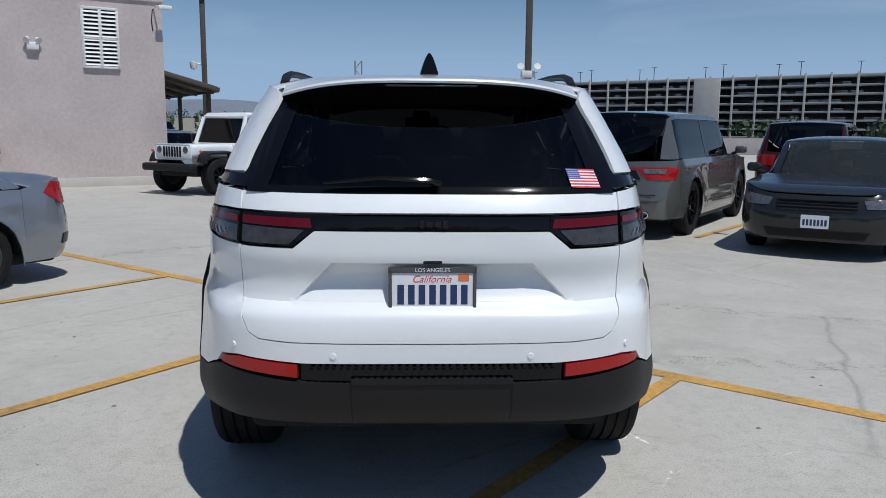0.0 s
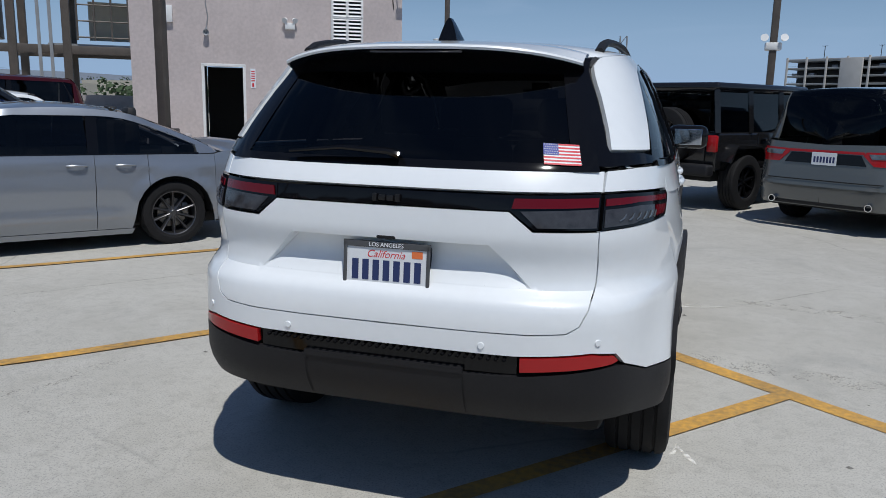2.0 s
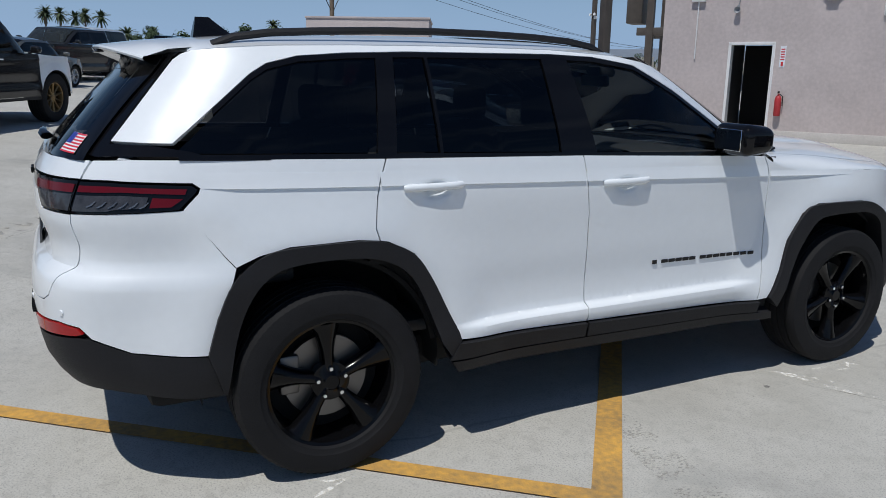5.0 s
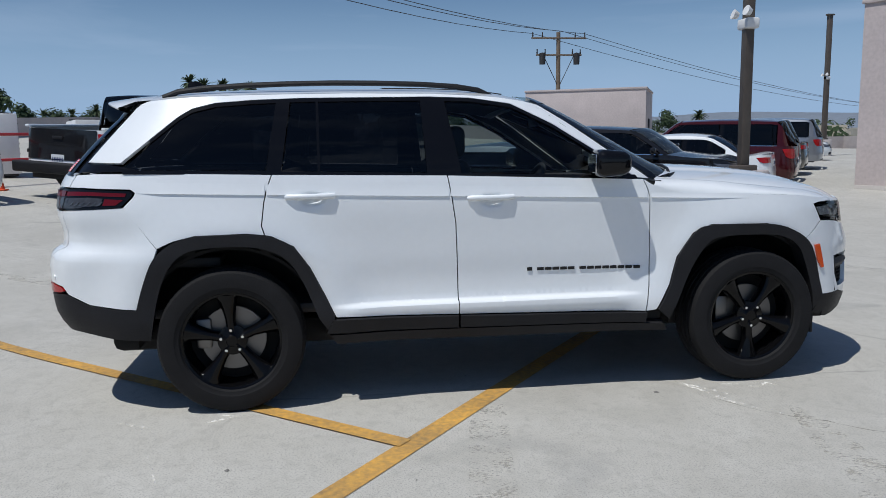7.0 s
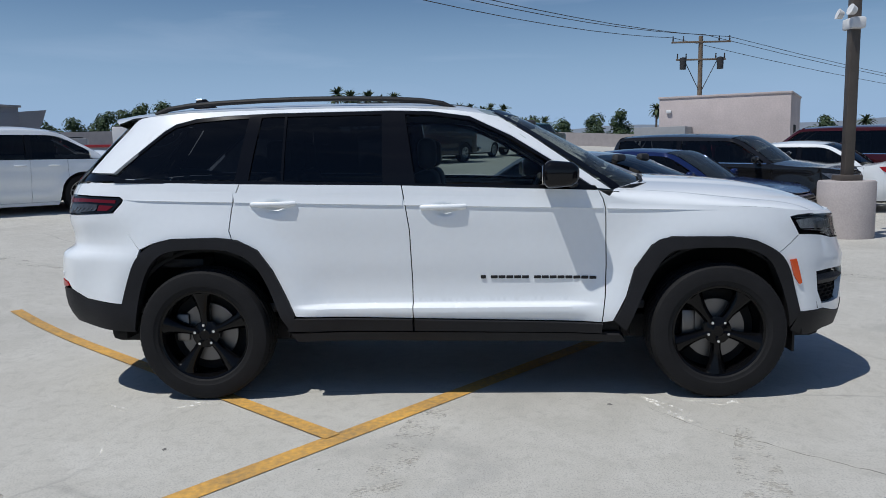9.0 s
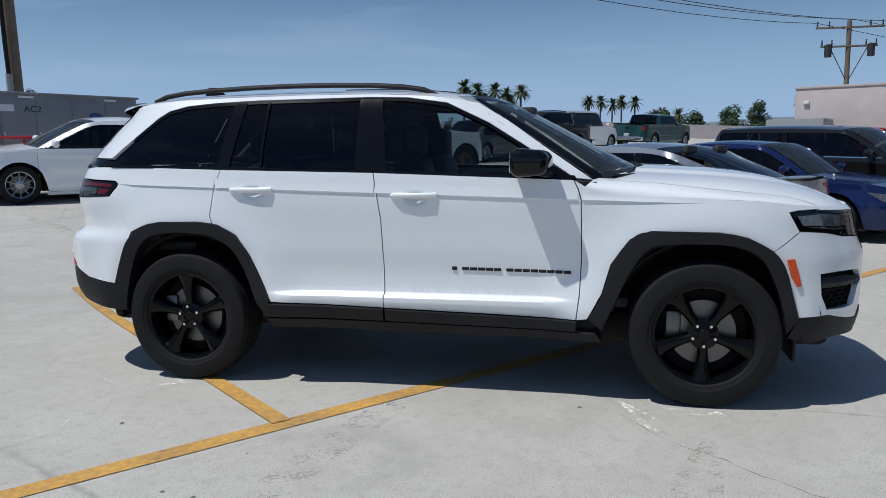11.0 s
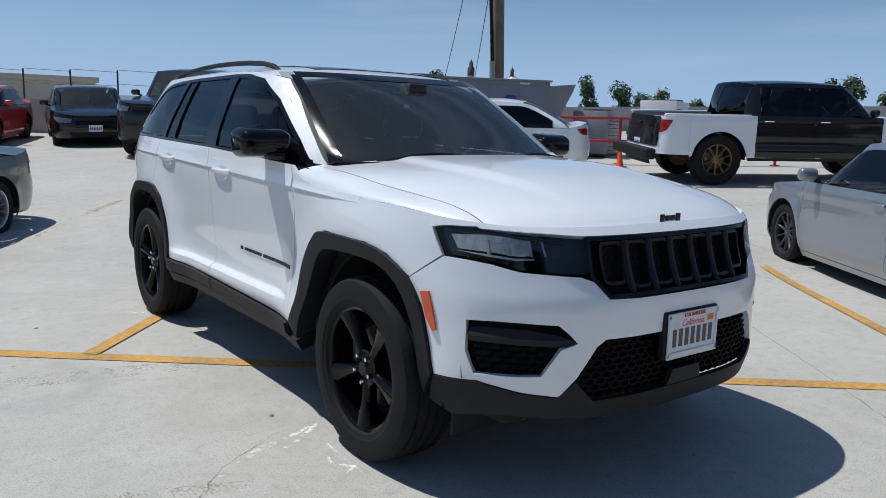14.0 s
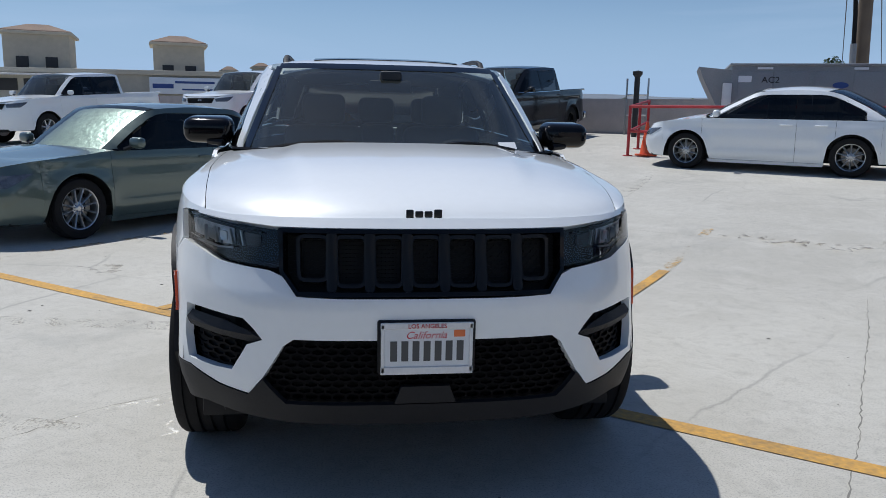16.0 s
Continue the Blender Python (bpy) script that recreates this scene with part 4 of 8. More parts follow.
    # the pressed fold along the flank, broken at the door gaps
    for y0, y1, owners in ((-1.93, -1.279, quart), (-1.269, -0.305, rd), (-0.294, 0.822, fd), (0.846, 1.46, fen)):
        for sd, owner in zip((1, -1), owners):
            def fold(u, v):
                y = y0 + (y1 - y0) * u
                z = fold_z(y) + (0.055 if y < 0.84 else 0.028) * v
                p = LOW.at(y, z, sd)
                p.x += sd * (0.0006 + 0.0065 * (1 - v) ** 1.5 * smooth_step(-1.95, -1.80, y) * smooth_step(1.46, 1.10, y))
                return p
            part("flank_fold", grid_surface(fold, 30, 6, 0.008, (sd, 0, 0)), WHITE, owner)
    # bonnet and fender tops in one sweep over the front

    hood_edge = curve([(0.90, 0.836), (1.37, 0.838), (1.70, 0.808), (1.91, 0.782), (2.11, 0.757), (2.25, 0.750)])

    def hood_fn(lo, hi):
        def fn(u, v):
            s = lo + (hi - lo) * u
            y0 = 1.20 - 0.30 * (abs(s)) ** 2.5
            x = s * 0.8
            for _ in range(4):
                y1 = hood_front(x)
                y = y1 + (y0 - y1) * v ** 1.3
                x = s * hood_edge(y)
            return Vector((x, y, hood_z(x, y)))
        return fn
    part("bonnet", grid_surface(hood_fn(-0.9965, 0.9965), 84, 48, 0.02), WHITE, car)
    seam = hood_fn(1.0, 1.0)
    edge_q = [p[0] for p in tops] + [F(0.80, 1.062)[0], F(0.755, 1.052)[0]]
    edge_h = curve(list(zip(edge_q, [p[1] for p in tops] + [1.062, 1.052])))

    def fender_top(u, v):
        b = seam(0, v)
        q = edge_q[-1] + (edge_q[0] - edge_q[-1]) * v ** 1.3
        c = LOW.at(q, edge_h(q) - 0.003, 1, -0.001)
        slope = (hood_z(b.x, b.y) - hood_z(b.x - 0.03, b.y)) / 0.03
        k = Vector((c.x - 0.002, (b.y + c.y) / 2, max(b.z + slope * (c.x - b.x), (b.z + c.z) / 2)))
        flat = b + (c - b) * u
        return flat + (b * (1 - u) ** 2 + k * 2 * u * (1 - u) + c * u * u - flat) * smooth_step(0.04, 0.30, v)
    for sd, ob in zip((1, -1), fen):
        part("fender_top", grid_surface(lambda u, v: Vector((fender_top(u, v).x * sd, fender_top(u, v).y, fender_top(u, v).z)), 10, 40, 0.0), WHITE, ob)
    # rear bumper, its lower skin and trims
    def seam_down(knots):
        """Points down a seam that is straight as seen from behind."""
        return [R(a[0] + (b[0] - a[0]) * i / 8, a[1] + (b[1] - a[1]) * i / 8) for a, b in zip(knots, knots[1:]) for i in range(1, 8 if b is knots[-1] else 9)]
    rb = [(-1.99, 1.106), R(0.83, 1.095), R(0.688, 1.086)] + seam_down([(0.688, 1.086), (0.688, 0.98), (0.686, 0.915), (0.675, 0.842), (0.652, 0.790), (0.612, 0.766)]) + [R(0.612, 0.766), R(0.5, 0.759), R(0.3, 0.757), R(0.0, 0.7550), R(0.0, 0.7382), R(0.0, 0.7215), R(0.0, 0.7047), R(0.0, 0.6880), R(0.45, 0.688), R(0.69, 0.702), R(0.765, 0.690), R(0.80, 0.650), (-2.20, 0.602), (-1.95, 0.580), (-1.91, 0.716), (-1.85, 0.846), (-1.835, 0.893), (-1.87, 0.935)]
    joined_panel("rear_bumper", rb, LOW, WHITE, "white rear bumper skin", step=0.028)
    low_r = [R(0.0, 0.612), R(0.285, 0.612), R(0.47, 0.618), R(0.76, 0.648), R(0.80, 0.642), (-2.20, 0.596), (-1.952, 0.574), (-1.915, 0.49), (-1.89, 0.408), (-2.10, 0.425), R(0.80, 0.445), R(0.5, 0.442), R(0.285, 0.440), R(0.0, 0.4400), R(0.0, 0.4830), R(0.0, 0.5260), R(0.0, 0.5690)]
    lowb = joined_panel("lower_bumper", low_r, LOW, CLAD, "matt black lower bumper")
    for sd in (1, -1):
        end_panel("bumper_seam", [(sd * 0.2825, 0.600), (sd * 0.2865, 0.600), (sd * 0.2865, 0.455), (sd * 0.2825, 0.455)], LOW, DARK, False, parent=lowb, lift=0.003, thick=0.0)
    end_panel("bumper_sill", [(-0.285, 0.632), (0.285, 0.632), (0.285, 0.612), (-0.285, 0.612)], LOW, CLAD, False, lift=0.006)
    end_panel("gloss_bar", [(-0.46, 0.686), (0.46, 0.686), (0.46, 0.622), (-0.46, 0.622)], LOW, GLOSSBLACK, False, label="gloss black bumper insert", lift=-0.012)
    for i in range(34):
        part("mesh_tooth", box(-0.42 + i * 0.0255, LOW.y_at(abs(-0.42 + i * 0.0255), 0.675, False) - 0.002, 0.674, 0.012, 0.02, 0.010, 0.003, 1), MESHBLACK, car)
    side_panel("reflector", [R(0.468, 0.684), R(0.69, 0.698), R(0.757, 0.686), R(0.775, 0.664), R(0.75, 0.654), R(0.468, 0.632)], LOW, REDLENS, "red reflector", lift=0.004)
    # tailgate
    tg_low = [(-0.686, 1.085), (-0.487, 1.085), (-0.41, 1.148), (0.41, 1.148), (0.487, 1.085), (0.686, 1.085), (0.685, 0.98), (0.683, 0.915), (0.672, 0.843), (0.649, 0.792), (0.610, 0.769), (0.5, 0.762), (0.3, 0.760), (0, 0.759), (-0.3, 0.760), (-0.5, 0.762), (-0.610, 0.769), (-0.649, 0.792), (-0.672, 0.843), (-0.683, 0.915), (-0.685, 0.98)]
    gate = end_panel("tailgate", tg_low, LOW, WHITE, False, step=0.0155, gap=0.0015, holes=[RECESS])
    part("plate_recess", recess_pan(), WHITE, gate, "white sunk pan round the number plate")
    end_panel("upper_tailgate", [(-0.686, 1.274), (0.686, 1.274), (0.686, 1.209), (-0.686, 1.209)], LOW, WHITE, False, parent=gate, gap=0.0015)
    end_panel("light_bar", [(-0.42, 1.199), (0.42, 1.199), (0.42, 1.151), (-0.42, 1.151)], LOW, GLOSSBLACK, False, parent=gate, label="gloss black bar between the tail lamps", lift=-0.004)
    for cx, w in ((-0.038, 0.016), (-0.012, 0.024), (0.016, 0.024), (0.042, 0.018)):
        part("maker_badge", box(cx, LOW.y_at(0, 1.175, False) - 0.004, 1.173, w, 0.01, 0.026 if w < 0.02 else 0.018, 0.003), BADGE, gate)
    # tail lamps: gate half and body half
    for sd in (1, -1):
        pol = [(0.412, 1.199), (0.682, 1.203), (0.682, 1.091), (0.49, 1.091), (0.412, 1.150)]
        lamp = end_panel("tail_lamp", [(sd * x, z) for x, z in pol], LOW, GLOSSBLACK, False, parent=gate, label="smoked tail lamp", lift=0.0)
        end_panel("red_strip", [(sd * x, z) for x, z in [(0.425, 1.190), (0.678, 1.192), (0.678, 1.163), (0.418, 1.158)]], LOW, DARKRED, False, parent=lamp, lift=0.004, thick=0.004)
        end_panel("smoked_lens", [(sd * x, z) for x, z in [(0.445, 1.150), (0.678, 1.157), (0.678, 1.098), (0.50, 1.098)]], LOW, SMOKE, False, parent=lamp, lift=0.003, thick=0.004)
    lam = side_panel("side_tail_lamp", [R(0.688, 1.205), R(0.78, 1.205), (-2.19, 1.203), (-1.962, 1.195), (-1.942, 1.18), (-1.95, 1.165), (-2.01, 1.108), R(0.80, 1.094), R(0.688, 1.088)] + seam_down([(0.688, 1.088), (0.688, 1.205)]), LOW, GLOSSBLACK, "smoked side tail lamp", lift=0.004)
    side_panel("red_strip", [R(0.692, 1.192), R(0.78, 1.193), (-2.19, 1.192), (-1.975, 1.184), (-1.985, 1.160), (-2.19, 1.168), R(0.78, 1.166), R(0.692, 1.163)], LOW, DARKRED, parents=lam, lift=0.008, thick=0.004)
    side_panel("smoked_lens", [R(0.692, 1.158), R(0.78, 1.161), (-2.19, 1.163), (-2.10, 1.158), (-2.12, 1.116), (-2.22, 1.108), R(0.80, 1.102), R(0.692, 1.096)], LOW, SMOKE, parents=lam, lift=0.007, thick=0.004)
    for i in range(6):
        a = -2.30 + i * 0.033
        side_panel("lens_rib", [(a, 1.116), (a + 0.016, 1.124), (a + 0.030, 1.138), (a + 0.026, 1.139), (a + 0.012, 1.127), (a - 0.004, 1.119)], LOW, CLEARLENS, parents=lam, lift=0.011, thick=0.003, gap=0.0)
    side_panel("marker_lens", [(-2.095, 1.156), (-1.99, 1.150), (-2.035, 1.118), (-2.11, 1.116)], LOW, DARKRED, parents=lam, lift=0.008, thick=0.004)
    # parking sensors
    for x, z in ((0.707, 0.735), (0.345, 0.715)):
        for sd in (1, -1):
            y = LOW.y_at(x, z, False)
            yaw = math.degrees(math.atan2(LOW.y_at(x - 0.02, z, False) - LOW.y_at(x + 0.02, z, False), 0.04))
            part("parking_sensor", lathe([(0.0, 0.004), (0.010, 0.004), (0.0115, 0.002), (0.0115, -0.01)], 16, "z", pose(sd * x, y, z, 90, 0, -sd * yaw)), WHITE, car)
    # cladding round the wheels and along the sills
    arch_r = arch_line([(-1.952, 0.578), (-1.91, 0.716), (-1.85, 0.846), (-1.75, 0.927), (-1.64, 0.956), (-1.38, 0.961), (-1.25, 0.943), (-1.14, 0.886), (-1.06, 0.772), (-0.99, 0.63), (-0.935, 0.507), (-0.965, 0.42), (-1.02, 0.50), (-1.10, 0.70), (-1.175, 0.815), (-1.28, 0.875), (-1.40, 0.895), (-1.58, 0.893), (-1.70, 0.866), (-1.785, 0.78), (-1.845, 0.63), (-1.885, 0.43), (-1.90, 0.42)], 12)
    side_panel("rear_arch_cladding", arch_r, LOW, CLAD, "matt black wheel arch cladding", lift=0.017, thick=0.10, gap=0.001, step=0.03)
    arch_f = arch_line([(0.885, 0.462), (0.955, 0.60), (1.00, 0.757), (1.095, 0.890), (1.20, 0.935), (1.54, 0.931), (1.68, 0.904), (1.81, 0.833), (1.875, 0.737), (1.915, 0.60), (1.945, 0.49), (1.89, 0.40), (1.86, 0.55), (1.815, 0.68), (1.75, 0.795), (1.64, 0.855), (1.5, 0.870), (1.30, 0.868), (1.19, 0.842), (1.10, 0.72), (1.02, 0.55), (0.955, 0.40)], 11)
    side_panel("front_arch_cladding", arch_f, LOW, CLAD, "matt black wheel arch cladding", lift=0.017, thick=0.10, gap=0.001, step=0.03)
    side_panel("door_cladding", [(-0.945, 0.492), (-0.258, 0.474), (-0.258, 0.402), (-0.985, 0.412)], LOW, CLAD, "matt black door cladding", lift=0.022)
    side_panel("door_cladding", [(-0.252, 0.474), (0.825, 0.445), (0.82, 0.384), (-0.252, 0.402)], LOW, CLAD, "matt black door cladding", lift=0.022)
    side_panel("sill", [(-0.97, 0.405), (-0.25, 0.398), (0.93, 0.380), (0.96, 0.33), (0.3, 0.330), (-0.93, 0.345)], LOW, CLAD, "matt black sill", lift=0.012, thick=0.12)
    # greenhouse: white sides and pillars
    wintop = [(-2.01, 1.333), (-1.865, 1.452), (-1.715, 1.575), (-1.65, 1.614), (-1.53, 1.643), (-1.34, 1.658), (-1.07, 1.668), (-0.38, 1.672), (-0.15, 1.664), (0.08, 1.630), (0.32, 1.515), (0.64, 1.314), (0.80, 1.205)]
    edge_z = lambda y: ROOF_TOP(y) - 0.052
    rear_edge = [UR(0.60, 1.644), UR(0.655, 1.50), UR(0.69, 1.372)]
    outer = [(0.90, 1.195), (0.675, 1.352), (0.425, 1.528), (0.255, 1.631)] + [(y, edge_z(y)) for y in (0.15, -0.02, -0.36, -0.83, -1.3, -1.6, -1.80, -1.90)]
    white_side = wintop + outer + [(-1.935, 1.648), (-1.966, 1.626), (-2.060, 1.515), UR(0.690, 1.352), UR(0.694, 1.338), (-2.11, 1.335)]
    side_panel("roof_side", white_side, UP, WHITE, step=0.045)
    side_panel("pillar_lining", white_side, UP, CABIN, "dark pillar lining", step=0.06, lift=-0.03, thick=0.0)
    # gloss black round the rear corner
    side_panel("black_corner", [(-2.07, 1.329), (-2.11, 1.331), UR(0.700, 1.334), UR(0.688, 1.353), (-2.063, 1.517), (-1.970, 1.629), (-1.938, 1.652), UR(0.545, 1.652), UR(0.575, 1.50), UR(0.64, 1.29), UR(0.70, 1.283), (-2.19, 1.288), (-1.90, 1.290), (-1.95, 1.31)], UP, GLOSSBLACK, "gloss black corner trim", lift=-0.006)
    belt = lambda y: 1.268 - 0.030 * (y + 1.24) if y > -1.24 else 1.268 - 0.022 * (y + 1.24)
    side_panel("belt_trim", [(y, belt(y) + 0.018) for y in (-2.0, -1.6, -1.24, -0.3, 0.80)] + [(y, belt(y) - 0.008) for y in (0.82, -0.3, -1.24, -1.6, -2.0)], UP, GLOSSBLACK, lift=0.004)
    inner_top = [(y, z - 0.020) for y, z in wintop[1:-1]]
    side_panel("window_edge", wintop[1:-1] + inner_top[::-1], UP, GLOSSBLACK, lift=-0.003, gap=0.0)
    side_panel("pillar_trim", [(-1.275, 1.268), (-1.19, 1.266), (-1.135, 1.658), (-1.215, 1.655)], UP, GLOSSBLACK, lift=-0.001)
    side_panel("window_divider", [(-1.005, 1.262), (-0.985, 1.262), (-0.985, 1.660), (-1.005, 1.660)], UP, GLOSSBLACK, lift=0.001)
    side_panel("pillar_trim", [(-0.42, 1.245), (-0.225, 1.240), (-0.295, 1.663), (-0.435, 1.663)], UP, GLOSSBLACK, lift=-0.001)
    side_panel("mirror_corner", [(0.60, 1.215), (0.80, 1.207), (0.62, 1.318), (0.55, 1.33)], UP, GLOSSBLACK, lift=-0.001)
    for name, poly, material in (("quarter_window", [(-2.01, 1.300), (-1.68, 1.590), (-1.55, 1.625), (-1.34, 1.640), (-1.21, 1.645), (-1.27, 1.283)], PRIVACY),
                                 ("rear_side_window", [(-1.19, 1.280), (-1.135, 1.650), (-0.43, 1.655), (-0.415, 1.258)], PRIVACY),
                                 ("front_side_window", [(-0.23, 1.252), (-0.295, 1.655), (-0.15, 1.645), (0.07, 1.612), (0.30, 1.498), (0.60, 1.31), (0.72, 1.228)], FRONTGLASS)):
        for ob in side_panel(name, poly, UP, material, lift=-0.010, thick=0.0, step=0.08):
            ob.visible_shadow = False
    # roof, rails, fin, spoiler, glass front and back
    def roof_fn(u, v):
        y = -2.10 + 2.46 * v
        s = u * 2 - 1
        e = edge_z(y)
        x1 = UP.x_at(y, e) + 0.004
        if y > 0.05:
            x1 = min(x1, UP.x_at(0.05, e) - 0.10 * smooth_step(0.05, 0.36, y))
        z = e + 0.052 * (1 - abs(s) ** 3.2)
        yy = y - 0.10 * abs(s) ** 2.2 * smooth_step(-0.1, 0.36, y) + 0.10 * abs(s) ** 3 * smooth_step(-1.8, -2.1, y)
        return Vector((s * x1, yy, z))
    part("roof", grid_surface(roof_fn, 40, 44, 0.02), WHITE, car)
    part("sunroof", grid_surface(lambda u, v: Vector(((u - 0.5) * 0.86, -0.62 + 0.72 * v, roof_fn(0.5 + (u - 0.5) * 0.62, (-0.62 + 0.72 * v + 2.10) / 2.46).z + 0.004)), 12, 10, 0.01), GLOSSBLACK, car, "dark glass sunroof")

    def screen_fn(u, v):
        s = (u * 2 - 1)
        z = 1.19 + (1.672 - 1.19) * v
        w = 0.828 + (0.668 - 0.828) * v
        x = s * w
        return Vector((x, UP.y_at(x, z, True) - 0.007, z))
    part("windscreen", grid_surface(screen_fn, 28, 16, 0.0, (0, 1, 0.3)), SCREEN, car, "tinted windscreen").visible_shadow = False

    def border_fn(sd):
        def fn(u, v):
            z = 1.20 + 0.455 * v
            x = 0.768 - 0.128 * v - 0.040 * (1 - u)
            return Vector((sd * x, UP.y_at(x, z, True) - 0.003, z))
        return fn
    for sd in (1, -1):
        part("screen_border", grid_surface(border_fn(sd), 4, 16, 0.0, (0, 1, 0.3)), GLOSSBLACK, car, "black edge band of the windscreen")
    part("screen_border", grid_surface(lambda u, v: screen_fn(0.04 + 0.92 * u, 0.93 + 0.07 * v) + Vector((0, 0.003, 0.002)), 20, 4, 0.0, (0, 1, 0.3)), GLOSSBLACK, car)

    def back_fn(u, v):
        s = (u * 2 - 1)
        z = 1.272 + (1.640 - 1.272) * v
        w = 0.672 + (0.56 - 0.672) * v
        return Vector((s * w, UP.y_at(s * w, z, False) - 0.004, z))
    part("rear_window", grid_surface(back_fn, 26, 12, 0.0, (0, -1, 0.2)), PRIVACY, car, "dark rear window").visible_shadow = False
    # black band round the rear glass
    for lo, hi, a, b in ((0.0, 1.0, 0.0, 0.07), (0.0, 1.0, 0.86, 1.0), (0.0, 0.06, 0.0, 1.0), (0.94, 1.0, 0.0, 1.0)):
        part("glass_border", grid_surface(lambda u, v: back_fn(lo + (hi - lo) * u, a + (b - a) * v) + Vector((0, -0.003, 0)), 20, 12, 0.0, (0, -1, 0.2)), GLOSSBLACK, car)

    def spoiler(u, v):
        s = u * 2 - 1
        k = abs(s) ** 3
        te = -2.205 + 0.14 * k
        drop = 0.048 * abs(s) ** 3.2
        rim = [(-1.88, ROOF_TOP(-1.88) + 0.004), ((te - 1.88) / 2, ROOF_TOP((te - 1.88) / 2) + 0.004), (te + 0.02, 1.685), (te + 0.004, 1.681), (te, 1.674), (te + 0.004, 1.666), (te + 0.03, 1.655), (-2.06 + 0.09 * k, 1.632)]
        i = min(int(v * 7), 6)
        t = v * 7 - i
        return Vector((s * 0.572, rim[i][0] + (rim[i + 1][0] - rim[i][0]) * t, rim[i][1] + (rim[i + 1][1] - rim[i][1]) * t - drop))
    part("roof_spoiler", grid_surface(lambda u, v: spoiler(u, v * 5 / 7), 36, 25, 0.0, (0, -0.2, 1)), WHITE, car)
    part("spoiler_edge", grid_surface(lambda u, v: spoiler(u, (5 + 2 * v) / 7), 36, 8, 0.0, (0, -0.5, -1)), GLOSSBLACK, car)
    part("brake_light", box(0, -2.185, 1.656, 0.34, 0.03, 0.008, 0.003, 1), SMOKE, car)
    for sd in (1, -1):
        pts = [(sd * 0.60, -1.82, 1.682)] + [(sd * (0.605 + 0.012 * math.sin(math.pi * t)), -1.74 + 1.66 * t, ROOF_TOP(-1.74 + 1.66 * t) - 0.016 + 0.022 * math.sin(math.pi * t) ** 0.5) for t in (0.0, 0.08, 0.2, 0.35, 0.5, 0.65, 0.8, 0.92, 1.0)] + [(sd * 0.60, 0.02, 1.668)]
        part("roof_rail", tube(pts, 0.019, 8, flat=0.8), CLAD, car, "black roof rail")
    bm = bmesh.new()
    rows = []
    for i in range(7):
        t = i / 6
        y0, y1 = -1.80 + 0.02 * t, -1.58 - 0.14 * t ** 0.8
        w = 0.040 * (1 - t) ** 0.7 + 0.004
        rows.append([bm.verts.new((x, y, 1.722 + 0.092 * t)) for x, y in ((0, y1), (w * 0.8, y1 - 0.04), (w, (y0 + y1) / 2), (w * 0.9, y0), (-w * 0.9, y0), (-w, (y0 + y1) / 2), (-w * 0.8, y1 - 0.04))])
    for a, b in zip(rows, rows[1:]):
        for i in range(7):
            bm.faces.new((a[i], a[(i + 1) % 7], b[(i + 1) % 7], b[i]))
    bm.faces.new(rows[-1])
    bmesh.ops.recalc_face_normals(bm, faces=bm.faces)
    part("antenna_fin", bm, GLOSSBLACK, car, "black shark fin antenna")
    # rear wiper
    wp = back_fn(0.5, 0.10) + Vector((0.02, -0.03, 0))
    part("rear_wiper", tube([wp + Vector((0.0, 0, 0)), wp + Vector((-0.03, -0.012, 0.012)), wp + Vector((-0.2, -0.01, 0.02)), wp + Vector((-0.40, 0.0, 0.0))], 0.026, 8, taper=0.35, flat=0.6), GLOSSBLACK, car, "black rear wiper")
    # flag sticker inside the lower corner of the rear glass
    flag_sticker(car, back_fn)
    # door handles, cups and mirrors
    for ob, hy in ((rd, -1.045), (fd, -0.075)):
        for sd, door in zip((1, -1), ob):
            hz = handle_z(hy)
            xb = LOW.at(hy - 0.14, hz).x
            bm = tube([(sd * (xb - 0.004), hy - 0.125, hz + 0.006), (sd * (xb + 0.009), hy - 0.10, hz + 0.008), (sd * (xb + 0.013), hy, hz + 0.008), (sd * (xb + 0.011), hy + 0.09, hz + 0.008), (sd * (xb - 0.003), hy + 0.128, hz + 0.010)], 0.0155, 10, flat=1.0)
            part("door_handle", bm, WHITE, door)
    for sd, door in zip((1, -1), fd):
        mx, my, mz = sd * 0.972, 0.585, 1.295
        bm = box(mx, my, mz, 0.25, 0.20, 0.150, 0.050, 6)
        for v in bm.verts:
            k = (v.co.y - my) / 0.10
            v.co.z = mz + (v.co.z - mz) * (1 - 0.25 * max(k, 0))
            v.co.y -= 0.10 * (abs(v.co.x) - 0.93) * 0.8
        mi = part("door_mirror", bm, GLOSSBLACK, door, "gloss black door mirror")
        bm = box(mx, my - 0.099, mz, 0.17, 0.006, 0.10, 0.002, 1)
        for v in bm.verts:
            v.co.y -= 0.10 * (abs(v.co.x) - 0.93) * 0.8
        part("mirror_glass", bm, CHROME, mi)
        part("mirror_stalk", tube([(sd * 0.885, 0.66, 1.232), (sd * 0.95, 0.64, 1.238), (sd * 0.97, 0.60, 1.25)], 0.035, 8, flat=0.6), CLAD, mi)
    # model lettering blanked as plain bars along the front door
    for sd, door in zip((1, -1), fd):
        y = 0.133
        widths = [0.033] + [0] + [0.046] * 5 + [0] + [0.046] * 8
        for w in widths:
            if not w:
                y += 0.024
                continue
            x = LOW.at(y + w / 2, 0.705).x
            part("name_bar", box(sd * (x + 0.003), y + w / 2, 0.712 - 0.012 * (y - 0.14), 0.006, w * 0.86, 0.020 if w < 0.04 else 0.017, 0.002, 1), BADGE, door)
            y += w * 0.97
